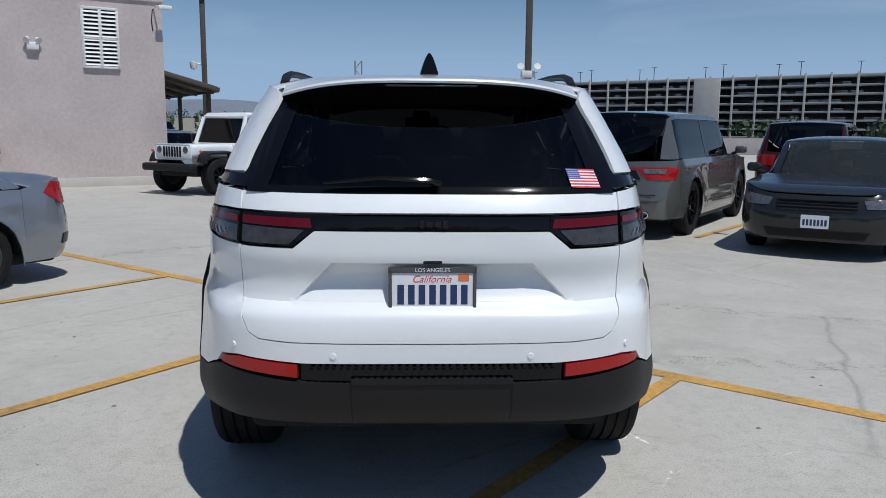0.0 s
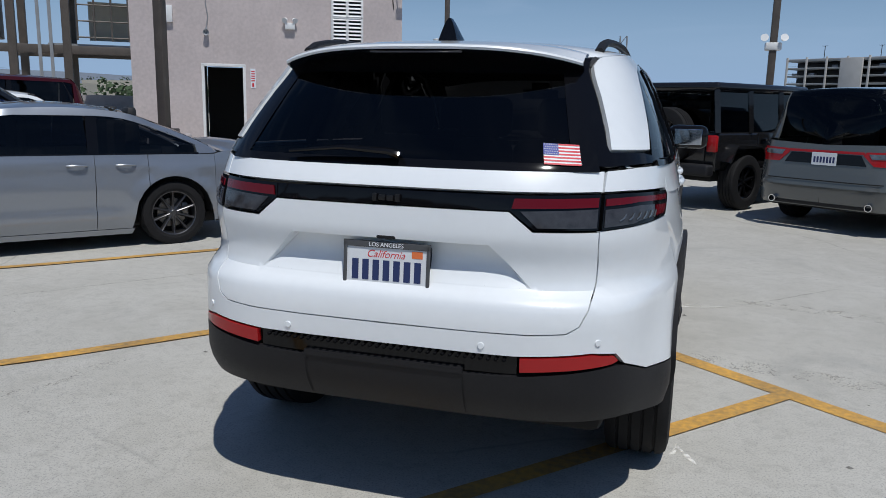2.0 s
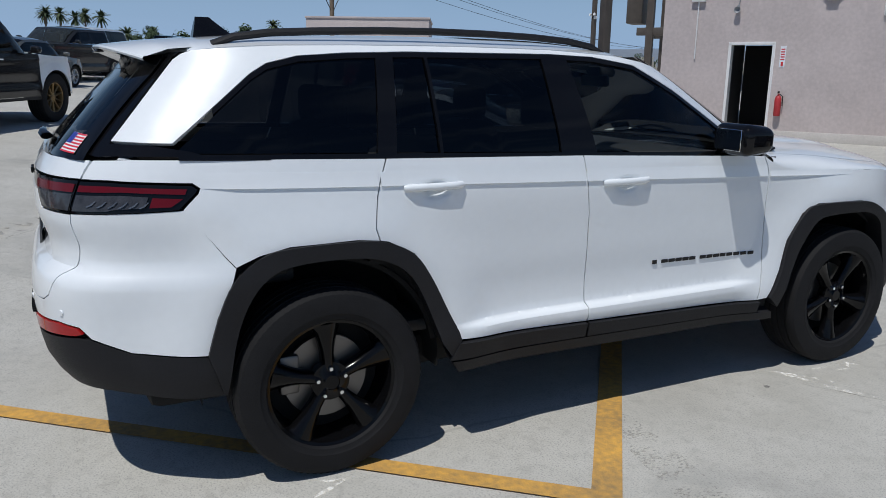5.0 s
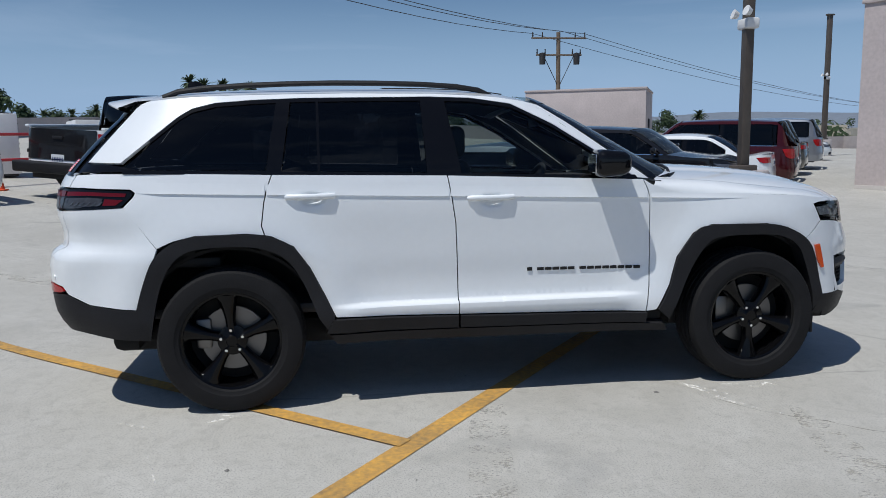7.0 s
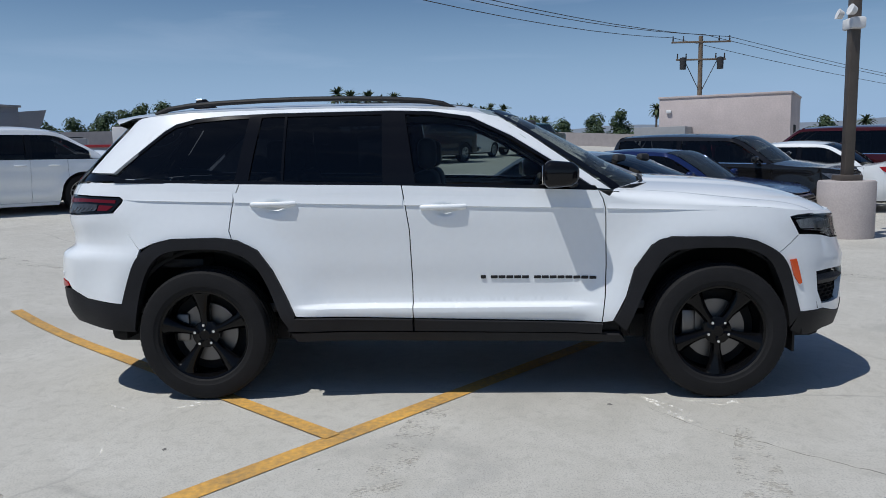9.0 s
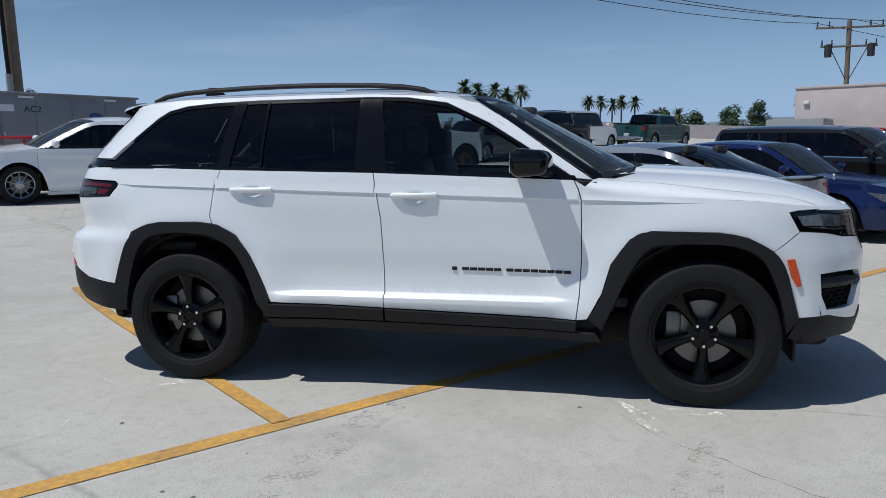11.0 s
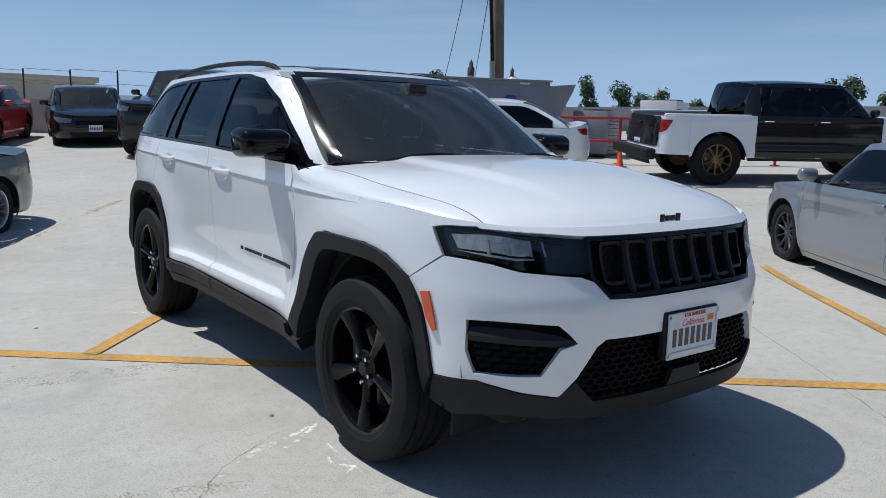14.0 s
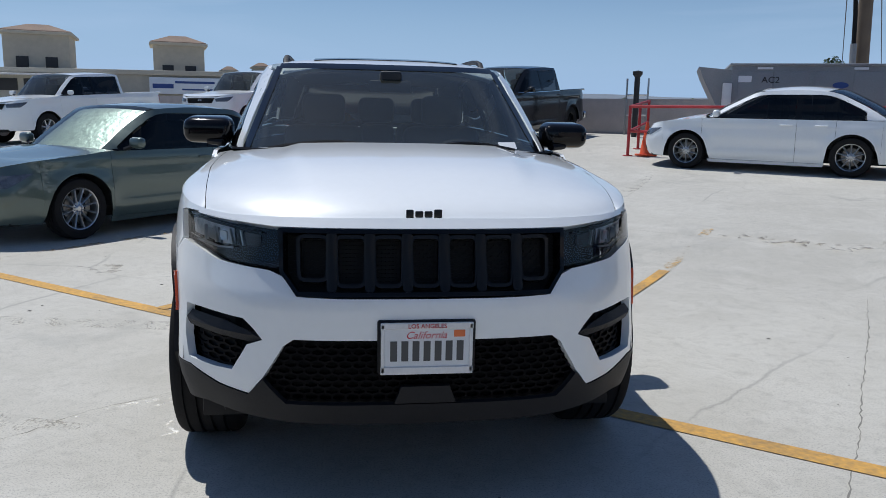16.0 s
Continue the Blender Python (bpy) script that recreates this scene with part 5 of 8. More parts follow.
    suv_front(car, F, side_panel, joined_panel, end_panel)
    # wheels
    for sd in (1, -1):
        for wy in (-1.482, 1.482):
            wheel("wheel", car, sd * 0.828, wy, 0.388, 0.388, 0.265, 0.262, sd, RIMBLACK, 5, 0.36, tread=168, dish=0.022, phase=radians(-90 if wy > 0 else 94), flared=True, lug=0.0035)
            part("wheel_well", wheel_well(sd, wy), DARK, car)
    for sd in (1, -1):
        part("air_deflector", box(sd * 0.68, 1.95, 0.305, 0.26, 0.018, 0.14, 0.006), CLAD, car)
    part("underbody", box(0, 0, 0.38, 1.44, 4.3, 0.16, 0.05), DARK, car)
    suv_cabin(car)
    return car


# ---- the roof deck ----
def deck_z(x, y):
    """Height of the deck: level round the vehicle, rising gently beyond it."""
    s = -0.65 * x - 0.76 * y
    d = min(max(s, 2.2), 40) - 2.2
    side = 0.062 * d * smooth_step(0, 3, d)
    e = min(max(-x - 8.0, 0.0), 14.0)
    end = 0.030 * e * smooth_step(0, 2.5, e)
    return max(side, end) + 0.12 * max(0.0, 1 - abs(side - end) / 0.4) ** 2 * min(side, end)


def on_deck(x, y, yaw=0.0):
    """A pose on the deck, tilted with it."""
    e = 0.5
    n = Vector((-(deck_z(x + e, y) - deck_z(x - e, y)) / (2 * e), -(deck_z(x, y + e) - deck_z(x, y - e)) / (2 * e), 1)).normalized()
    q = Vector((0, 0, 1)).rotation_difference(n).to_matrix().to_4x4()
    return Matrix.Translation((x, y, deck_z(x, y))) @ q @ pose(0, 0, 0, 0, 0, yaw)


def build_deck():
    bm = bmesh.new()
    xs = [-60 + 1.0 * i for i in range(46)] + [-14.5 + 0.5 * i for i in range(55)] + [13 + 2.0 * i for i in range(25)]
    ys = [-40 + 1.0 * i for i in range(25)] + [-15 + 0.5 * i for i in range(71)] + [21 + 2.0 * i for i in range(13)]
    grid = [[bm.verts.new((x, y, deck_z(x, y))) for y in ys] for x in xs]
    for i in range(len(xs) - 1):
        for j in range(len(ys) - 1):
            bm.faces.new((grid[i][j], grid[i + 1][j], grid[i + 1][j + 1], grid[i][j + 1]))
    return tagged(part("ground", bm, deck_material(), None), "pale grey worn concrete parking deck with cracks and stains", "ground", kind="structure")


def deck_material():
    m = bpy.data.materials.new("worn_deck_concrete")
    m.use_nodes = True
    n, l = m.node_tree.nodes, m.node_tree.links
    b = n["Principled BSDF"]
    b.inputs["Roughness"].default_value = 0.72
    b.inputs["Specular IOR Level"].default_value = 0.35
    tc = n.new("ShaderNodeTexCoord")

    def noise_tex(scale, detail=4, dist=0.0, rough=0.55):
        t = n.new("ShaderNodeTexNoise")
        t.inputs["Scale"].default_value, t.inputs["Detail"].default_value = scale, detail
        t.inputs["Distortion"].default_value, t.inputs["Roughness"].default_value = dist, rough
        l.new(tc.outputs["Object"], t.inputs["Vector"])
        return t

    def rng(src, a, b2, c, d):
        r = n.new("ShaderNodeMapRange")
        r.inputs[1].default_value, r.inputs[2].default_value, r.inputs[3].default_value, r.inputs[4].default_value = a, b2, c, d
        l.new(src, r.inputs[0])
        return r.outputs[0]

    def mix(fac, a, b2, mode="MIX"):
        r = n.new("ShaderNodeMixRGB")
        r.blend_type = mode
        if isinstance(fac, float):
            r.inputs[0].default_value = fac
        else:
            l.new(fac, r.inputs[0])
        for sock, val in ((r.inputs[1], a), (r.inputs[2], b2)):
            if isinstance(val, tuple):
                sock.default_value = val
            else:
                l.new(val, sock)
        return r.outputs[0]
    big, mid, small, grit = noise_tex(0.35, 5, 0.4), noise_tex(2.2, 8, 0.8), noise_tex(14, 8, 0.6, 0.65), noise_tex(110, 5, 0.0, 0.7)
    col = mix(rng(big.outputs[0], 0.35, 0.68, 0, 1), (0.44, 0.424, 0.38, 1), (0.53, 0.515, 0.465, 1))
    col = mix(rng(mid.outputs[0], 0.40, 0.72, 0, 0.55), col, (0.585, 0.57, 0.525, 1))
    col = mix(rng(small.outputs[0], 0.50, 0.70, 0, 0.65), col, (0.37, 0.355, 0.32, 1))
    col = mix(rng(grit.outputs[0], 0.50, 0.64, 0, 0.75), col, (0.27, 0.265, 0.25, 1))
    # dark blotches
    blot = noise_tex(0.9, 6, 1.2)
    col = mix(rng(blot.outputs[0], 0.60, 0.78, 0, 0.5), col, (0.27, 0.265, 0.25, 1))
    # hairline cracks
    vor = n.new("ShaderNodeTexVoronoi")
    vor.feature = "DISTANCE_TO_EDGE"
    vor.inputs["Scale"].default_value = 0.28
    warp = n.new("ShaderNodeMixRGB")
    warp.inputs[0].default_value = 0.16
    wn2 = noise_tex(1.6, 6)
    l.new(tc.outputs["Object"], warp.inputs[1])
    l.new(wn2.outputs[1], warp.inputs[2])
    l.new(warp.outputs[0], vor.inputs["Vector"])
    gate = noise_tex(0.5, 2)
    crack = n.new("ShaderNodeMath")
    crack.operation = "MULTIPLY"
    l.new(rng(vor.outputs[0], 0.0, 0.0035, 0.5, 0.0), crack.inputs[0])
    l.new(rng(gate.outputs[0], 0.45, 0.6, 0.0, 1.0), crack.inputs[1])
    col = mix(crack.outputs[0], col, (0.20, 0.195, 0.185, 1))
    l.new(col, b.inputs["Base Color"])
    bump = n.new("ShaderNodeBump")
    bump.inputs["Strength"].default_value = 0.25
    bump.inputs["Distance"].default_value = 0.006
    hsum = n.new("ShaderNodeMath")
    hsum.operation = "ADD"
    l.new(grit.outputs[0], hsum.inputs[0])
    l.new(small.outputs[0], hsum.inputs[1])
    l.new(hsum.outputs[0], bump.inputs["Height"])
    l.new(bump.outputs[0], b.inputs["Normal"])
    return m


def stripe(name, x0, y0, x1, y1, w=0.10, lift=0.008, material=YELLOW, label="worn yellow parking line painted on the deck"):
    """A painted line, laid on the deck."""
    k = max(1, int(math.hypot(x1 - x0, y1 - y0) / 0.5))
    d = Vector((x1 - x0, y1 - y0)).normalized()
    s = Vector((-d.y, d.x)) * w / 2
    bm = bmesh.new()
    prev = None
    for i in range(k + 1):
        t = i / k
        x, y = x0 + (x1 - x0) * t, y0 + (y1 - y0) * t
        jit = 0.004 * math.sin(i * 2.7)
        pair = (bm.verts.new((x + s.x * (1 + jit), y + s.y, deck_z(x + s.x, y + s.y) + lift)), bm.verts.new((x - s.x, y - s.y, deck_z(x - s.x, y - s.y) + lift)))
        if prev:
            bm.faces.new((prev[0], prev[1], pair[1], pair[0]))
        prev = pair
    bmesh.ops.recalc_face_normals(bm, faces=bm.faces)
    bm.normal_update()
    if bm.faces[:][0].normal.z < 0:
        bmesh.ops.reverse_faces(bm, faces=bm.faces[:])
    return tagged(part(name, bm, material, None, smooth=0), label, "road marking", "parking lines", "structure")


build_deck()
stripe("parking_line", -4.45, 4.27, 3.6, -2.25, 0.12, 0.004)
stripe("parking_line", -2.55, 2.66, -5.0, -0.22)
stripe("parking_line", -0.50, 1.05, -2.7, -1.765)
stripe("parking_line", 1.545, -0.628, -1.4, -4.05)
stripe("parking_line", 4.0, 5.6, 6.6, 8.55)


# ---- marks on the deck ----
def worn_mark(name, color, cover, scale, streak=1.0):
    """A thin deposit that lets the concrete show through in specks."""
    m = bpy.data.materials.new(name)
    m.use_nodes = True
    n, l = m.node_tree.nodes, m.node_tree.links
    b = n["Principled BSDF"]
    b.inputs["Base Color"].default_value = (*color, 1)
    b.inputs["Roughness"].default_value = 0.9
    b.inputs["Specular IOR Level"].default_value = 0.1
    tc, t1, t2 = n.new("ShaderNodeTexCoord"), n.new("ShaderNodeTexNoise"), n.new("ShaderNodeTexNoise")
    mp = n.new("ShaderNodeMapping")
    mp.inputs["Scale"].default_value = (1.0, streak, 1.0)
    l.new(tc.outputs["Object"], mp.inputs["Vector"])
    t1.inputs["Scale"].default_value, t1.inputs["Detail"].default_value = scale, 3
    t2.inputs["Scale"].default_value, t2.inputs["Detail"].default_value = scale * 0.12, 3
    add, rg, tr, mx = n.new("ShaderNodeMath"), n.new("ShaderNodeMapRange"), n.new("ShaderNodeBsdfTransparent"), n.new("ShaderNodeMixShader")
    add.operation = "ADD"
    for t in (t1, t2):
        l.new(mp.outputs[0], t.inputs["Vector"])
    l.new(t1.outputs[0], add.inputs[0])
    l.new(t2.outputs[0], add.inputs[1])
    rg.inputs[1].default_value, rg.inputs[2].default_value = 1.02, 1.22
    rg.inputs[3].default_value, rg.inputs[4].default_value = 0.0, cover
    l.new(add.outputs[0], rg.inputs[0])
    l.new(rg.outputs[0], mx.inputs[0])
    l.new(tr.outputs[0], mx.inputs[1])
    l.new(b.outputs[0], mx.inputs[2])
    l.new(mx.outputs[0], n["Material Output"].inputs[0])
    return m


TREAD = worn_mark("tyre_dust_print", (0.20, 0.195, 0.18), 0.45, 75, 0.6)
CHALK = worn_mark("chalky_scrape", (0.80, 0.79, 0.75), 0.9, 30)
FADED = worn_mark("faded_yellow_paint", (0.55, 0.36, 0.13), 0.6, 24)
for x0, y0, x1, y1 in ((3.5, -2.45, -0.6, -7.8), (-5.0, -0.22, -6.3, -1.75), (-2.7, -1.765, -3.9, -3.3)):
    stripe("parking_line", x0, y0, x1, y1, material=FADED, label="faded yellow parking line, almost worn away")
CRACK = mat("crack_shadow", (0.19, 0.185, 0.17), 0.95)
GREASE = worn_mark("old_grease", (0.16, 0.15, 0.14), 0.75, 7)


def deck_mark(name, pts, width, material, label, jitter=0.0, lift=0.002, seed=1):
    """A flat mark that follows pts on the deck and thins out to its ends."""
    rnd = random.Random(seed)
    line = []
    for a, b in zip(pts, pts[1:]):
        k = max(2, int(math.hypot(b[0] - a[0], b[1] - a[1]) / 0.05))
        line += [(a[0] + (b[0] - a[0]) * i / k, a[1] + (b[1] - a[1]) * i / k) for i in range(k)]
    line.append(pts[-1])
    bm, prev, n = bmesh.new(), None, len(line)
    for i, (x, y) in enumerate(line):
        a, b = line[max(i - 1, 0)], line[min(i + 1, n - 1)]
        d = Vector((b[0] - a[0], b[1] - a[1])).normalized()
        w = width / 2 * min(1.0, 0.25 + 5 * min(i, n - 1 - i) / n) * (1 + 0.5 * jitter * (rnd.random() - 0.5))
        o = width * jitter * (rnd.random() - 0.5)
        x, y = x - d.y * o, y + d.x * o
        row = [bm.verts.new((x - d.y * w * s, y + d.x * w * s, deck_z(x, y) + lift)) for s in (-1, 1)]
        if prev:
            bm.faces.new((prev[0], row[0], row[1], prev[1]))
        prev = row
    bm.normal_update()
    for fc in bm.faces[:]:
        if fc.normal.z < 0:
            fc.normal_flip()
    ob = part(name, bm, material, None, smooth=0)
    ob.visible_shadow = False
    return tagged(ob, label, "deck mark", "marks on the deck", "structure")


DUST, SCRAPE = "dusty tyre tread print on the concrete", "pale chalky scrape on the concrete"
deck_mark("tyre_track", [(0.80, -0.05), (1.45, -0.20), (2.1, -0.32), (2.7, -0.42), (4.2, -0.72)], 0.20, TREAD, DUST)
deck_mark("tyre_track", [(1.38, 1.47), (1.75, 1.39), (2.2, 1.30), (2.7, 1.08), (4.2, 0.5)], 0.20, TREAD, DUST)
deck_mark("tyre_track", [(-2.0, -1.2), (-2.5, -3.0), (-3.4, -5.2), (-5.2, -8.0)], 0.21, TREAD, DUST)
deck_mark("tyre_track", [(-4.4, 3.1), (-3.2, 4.4), (-1.0, 5.6), (1.2, 6.2)], 0.21, TREAD, DUST)
deck_mark("scrape", [(0.86, 0.93), (0.90, 1.04), (1.08, 1.19), (1.32, 1.30), (1.55, 1.36)], 0.022, CHALK, SCRAPE, 0.5, seed=2)
deck_mark("scrape", [(0.95, 1.05), (1.05, 1.12), (1.2, 1.16), (1.42, 1.28)], 0.03, CHALK, SCRAPE, 0.8, seed=3)
deck_mark("scrape", [(1.03, 1.37), (1.06, 1.48), (1.00, 1.55), (1.06, 1.60)], 0.014, CHALK, SCRAPE, 0.9, seed=4)
deck_mark("scrape", [(1.03, 1.74), (1.08, 1.90)], 0.02, CHALK, SCRAPE, 0.9, seed=5)
deck_mark("scrape", [(0.98, 1.28), (1.0, 1.5), (0.99, 1.72)], 0.012, CHALK, SCRAPE, 0.6, seed=6)
deck_mark("scrape", [(1.82, -1.71), (1.45, -1.82), (1.2, -1.82), (1.0, -2.06)], 0.014, CHALK, SCRAPE, 0.6, seed=7)
deck_mark("scrape", [(0.97, -1.60), (1.0, -1.47), (1.02, -1.32)], 0.022, CHALK, SCRAPE, 0.6, seed=8)
deck_mark("scrape", [(0.98, -2.10), (1.13, -1.84)], 0.016, CHALK, SCRAPE, 0.6, seed=9)
deck_mark("scrape", [(1.0, -1.45), (1.10, -1.66)], 0.02, CHALK, SCRAPE, 0.6, seed=10)
FISSURE = "thin dark crack in the concrete deck"
deck_mark("crack", [(-3.92, -0.63), (-3.22, 0.34), (-2.54, 1.21), (-1.99, 1.94), (-1.48, 2.56), (-0.9, 3.3)], 0.006, CRACK, FISSURE, 2.4, seed=11)
deck_mark("crack", [(1.1, 1.05), (1.45, 1.26), (1.6, 1.46), (1.75, 1.60), (2.3, 2.2)], 0.006, CRACK, FISSURE, 3.0, seed=12)
deck_mark("crack", [(3.9, 1.6), (3.1, 3.2), (2.6, 4.8), (1.2, 6.9)], 0.007, CRACK, FISSURE, 4.0, seed=13)
deck_mark("crack", [(-2.6, -3.9), (-4.1, -2.6), (-5.9, -2.0), (-8.0, -0.4)], 0.006, CRACK, FISSURE, 2.4, seed=14)
STAINED = "dark old stain on the concrete deck"
deck_mark("stain", [(-4.0, -3.1), (-4.6, -2.3), (-5.7, -2.2)], 0.55, GREASE, STAINED, 0.5, seed=15)
deck_mark("stain", [(2.25, -1.9), (2.45, -2.3)], 0.30, GREASE, STAINED, 0.5, seed=16)
deck_mark("stain", [(-7.5, -4.0), (-9.0, -6.0)], 0.7, GREASE, STAINED, 0.5, seed=17)


def grit():
    """Dark crumbs and leaf scraps scattered over the deck."""
    rnd = random.Random(7)
    bm = bmesh.new()
    spots = [(1.70, -1.43), (2.41, -0.63), (1.05, 0.85), (-1.68, -1.05), (2.38, -0.78), (-2.49, 0.36)]
    spots += [(rnd.uniform(-7, 6), rnd.uniform(-7, 8)) for _ in range(230)]
    for i, (x, y) in enumerate(spots):
        r = rnd.uniform(0.011, 0.017) if i < 6 else rnd.uniform(0.002, 0.008)
        vs = [bm.verts.new((x + r * rnd.uniform(0.6, 1.5) * math.cos(a), y + r * rnd.uniform(0.6, 1.4) * math.sin(a), deck_z(x, y) + 0.001)) for a in (0, 1.2, 2.5, 3.8, 5.0)]
        tip = bm.verts.new((x, y, deck_z(x, y) + r * 0.6))
        for a, b in zip(vs, vs[1:] + vs[:1]):
            bm.faces.new((a, b, tip))
    return tagged(part("grit", bm, CRACK, None, smooth=0), "dark crumbs and leaf scraps scattered on concrete", "debris", kind="stuff")


grit()
build_suv(pose(0, 0, 0))


# ---- parked cars ----
def parked_car(name, m, label, category, coat, length=4.6, width=1.8, height=1.45, wb=2.7, fo=0.88, wr=0.33, belt=0.93, hood=0.95, nose_z=0.72, cowl=None, roof_f=None, roof_r=None, glass_r=None, tail_z=0.95,
               style="sedan", rim=ALLOY, spokes=7, spoke_w=0.20, pane=PRIVACY, screen=SCREEN, nr=4.5, nf=3.4, trim=None, tail_lamp=REDLENS, group="parked cars", plate=True, wheel_w=0.22, rim_ratio=0.68, ride=0.20, roof_w=0.76, cab=None, shade=False, lamp="block"):
    """A parked car made of pressed panels over a hull: bumpers, wings, doors, bonnet, roof, glass, lamps, wheels."""
    car = thing(name, m, label, category, group)
    nose, tail = wb / 2 + fo, wb / 2 + fo - length
    cowl = cowl if cowl is not None else wb / 2 - 0.45
    roof_f = roof_f if roof_f is not None else cowl - 0.75
    glass_r = glass_r if glass_r is not None else tail + 0.62
    roof_r = roof_r if roof_r is not None else glass_r + 0.75
    W = width / 2
    trim = trim or coat
    cab = cab or coat

    def flank(x, y, z):
        """Pressed shoulder line, swollen wheel arches and a hollow along the doors."""
        line = belt - 0.125 + 0.015 * y
        dx = 0.016 * smooth_step(line - 0.022, line, z) * (1 - smooth_step(line, line + 0.11, z))
        for wy in (wb / 2, -wb / 2):
            dx += 0.020 * math.exp(-((math.hypot(y - wy, z - wr) - wr - 0.07) / 0.055) ** 2)
        dx += smooth_step(-wb / 2 + wr, -wb / 2 + wr + 0.3, y) * smooth_step(wb / 2 - wr, wb / 2 - wr - 0.3, y) * (0.014 * math.exp(-((z - ride - 0.13) / 0.05) ** 2) - 0.018 * math.exp(-((z - ride - 0.26) / 0.09) ** 2))
        return dx * smooth_step(W * 0.62, W * 0.86, x), 0.0
    low = Hull(curve([(0.15, W * 0.90), (0.30, W * 0.97), (0.55, W), (belt * 0.8, W * 0.985), (belt + 0.25, W * 0.93)]),
               curve([(0.18, tail + 0.14), (0.32, tail + 0.03), (0.55, tail), (0.72, tail + 0.03), (max(tail_z, 0.8), tail + 0.07), (max(tail_z, 0.8) + 0.3, tail + 0.14)]),
               curve([(0.18, nose - 0.10), (0.32, nose - 0.02), (0.50, nose), (nose_z - 0.06, nose - 0.05), (nose_z + 0.02, nose - 0.12), (nose_z + 0.4, nose - 0.3)]),
               tail + 0.85, nose - 0.95, nr, nf, flank)
    top = height - 0.05
    up = Hull(curve([(belt - 0.1, W * 0.955), (belt, W * 0.94), ((belt + top) / 2, W * (0.94 + roof_w) / 2 * 1.01), (top, W * roof_w), (top + 0.1, W * (roof_w - 0.1))]),
              curve([(belt - 0.1, glass_r - 0.06), (belt, glass_r), (top, roof_r - 0.12), (top + 0.1, roof_r)]),
              curve([(belt - 0.1, cowl + 0.22), (belt, cowl + 0.12), (top, roof_f + 0.10), (top + 0.1, roof_f - 0.1)]),
              (glass_r + roof_r) / 2 + 0.5, (cowl + roof_f) / 2 - 0.5, 5.0, 3.4)
    crest = curve([(tail, tail_z - 0.03), (tail + 0.2, tail_z), (max(glass_r, tail + 0.3), belt), (cowl, belt), (cowl + 0.35, hood - 0.03 if hood < belt + 0.02 else belt + 0.02), (nose - 0.45, (hood + nose_z) / 2 + 0.02), (nose, nose_z)])

    def bottom(q):
        z = ride
        for wy in (wb / 2, -wb / 2):
            dd = (wr + 0.055) ** 2 - (q - wy) ** 2
            if dd > 0:
                z = max(z, wr + math.sqrt(dd) * 0.98)
        return z

    def strip(q0, q1):
        k = max(2, int((q1 - q0) / 0.05))
        qs = [q0 + (q1 - q0) * i / k for i in range(k + 1)]
        return [(q, bottom(q)) for q in qs] + [(q, crest(q)) for q in qs[::-1]]

    def pair(nm, poly, hull, material, lift=0.0, gap=0.003, thick=0.015, step=0.055, lab=""):
        made = []
        for sd in (1, -1):
            made.append(part(nm, panel(inset(poly, gap) if gap else poly, lambda a, b: hull.at(a, b, sd, lift), (sd, 0, 0), step, thick), material, car, lab))
        return made

    def wrap(nm, poly, material, end, lift=0.0, step=0.11):
        bm = None
        for sd in (1, -1):
            bm = join(bm, panel(poly, lambda a, b: low.at(a, b, sd, lift), (sd * 0.2, end, 0), step, 0.015))
        return part(nm, bm, material, car)
    rb, fb = -wb / 2 - wr - 0.10, wb / 2 + wr + 0.10
    split = (cowl + glass_r) / 2 - 0.08 if style != "pickup" else roof_r + (cowl - roof_r) * 0.48
    d0 = cowl + 0.05
    d1 = max(-wb / 2 + wr * 0.75, tail + 0.9)
    if style == "pickup":
        d1 = roof_r + 0.02
    tq = lambda z, front: low.q(x=0.0, z=z, front=front)
    mid = lambda z0, z1, front: [tq(z0 + (z1 - z0) * i / 6, front) for i in range(7)]
    wrap("rear_bumper", [(rb, ride + 0.04)] + mid(ride + 0.05, tail_z - 0.03, False) + [(tail + 0.22, tail_z), (rb, crest(rb))], coat, -1)
    wrap("front_bumper", [(fb, ride + 0.02)] + mid(ride + 0.02, nose_z, True) + [low.q(x=W * 0.6, z=nose_z + 0.01, front=True), (nose - 0.28, crest(nose - 0.28)), (fb, crest(fb))], coat, 1)
    pair("rear_wing", strip(rb, d1), low, coat)
    doors = pair("rear_door", strip(d1, split), low, cab) + pair("front_door", strip(split, d0), low, cab)
    pair("front_wing", strip(d0, fb), low, coat)
    pair("sill", [(-wb / 2 + wr + 0.06, ride), (wb / 2 - wr - 0.06, ride), (wb / 2 - wr - 0.08, ride - 0.06), (-wb / 2 + wr + 0.08, ride - 0.06)], low, CLAD if style != "sedan" else trim, 0.004)
    # bonnet
    def hood_fn(u, v):
        s = u * 2 - 1
        y0 = cowl + 0.14 - 0.16 * s * s
        y1 = low.y_at(abs(s) * W * 0.80, nose_z, True) - 0.01
        y = y1 + (y0 - y1) * v
        x = s * (low.x_at(min(y, nose - 0.25), crest(y)) - 0.005)
        mid = nose_z + 0.005 + (hood + 0.03 - nose_z) * min(1, v * 1.0) ** 0.62
        return Vector((x, y, crest(y) + (max(mid, crest(y)) - crest(y)) * (1 - abs(s) ** 2.6)))
    part("bonnet", grid_surface(hood_fn, 16, 14, 0.01), coat, car)
    # greenhouse
    line = curve([(glass_r, belt), (glass_r + (roof_r - glass_r) * 0.5, belt + (top - belt) * 0.56), (roof_r, top - 0.03), ((roof_r + roof_f) / 2, top), (roof_f, top - 0.03), ((roof_f + cowl) / 2, belt + (top - belt) * 0.55), (cowl, belt)])
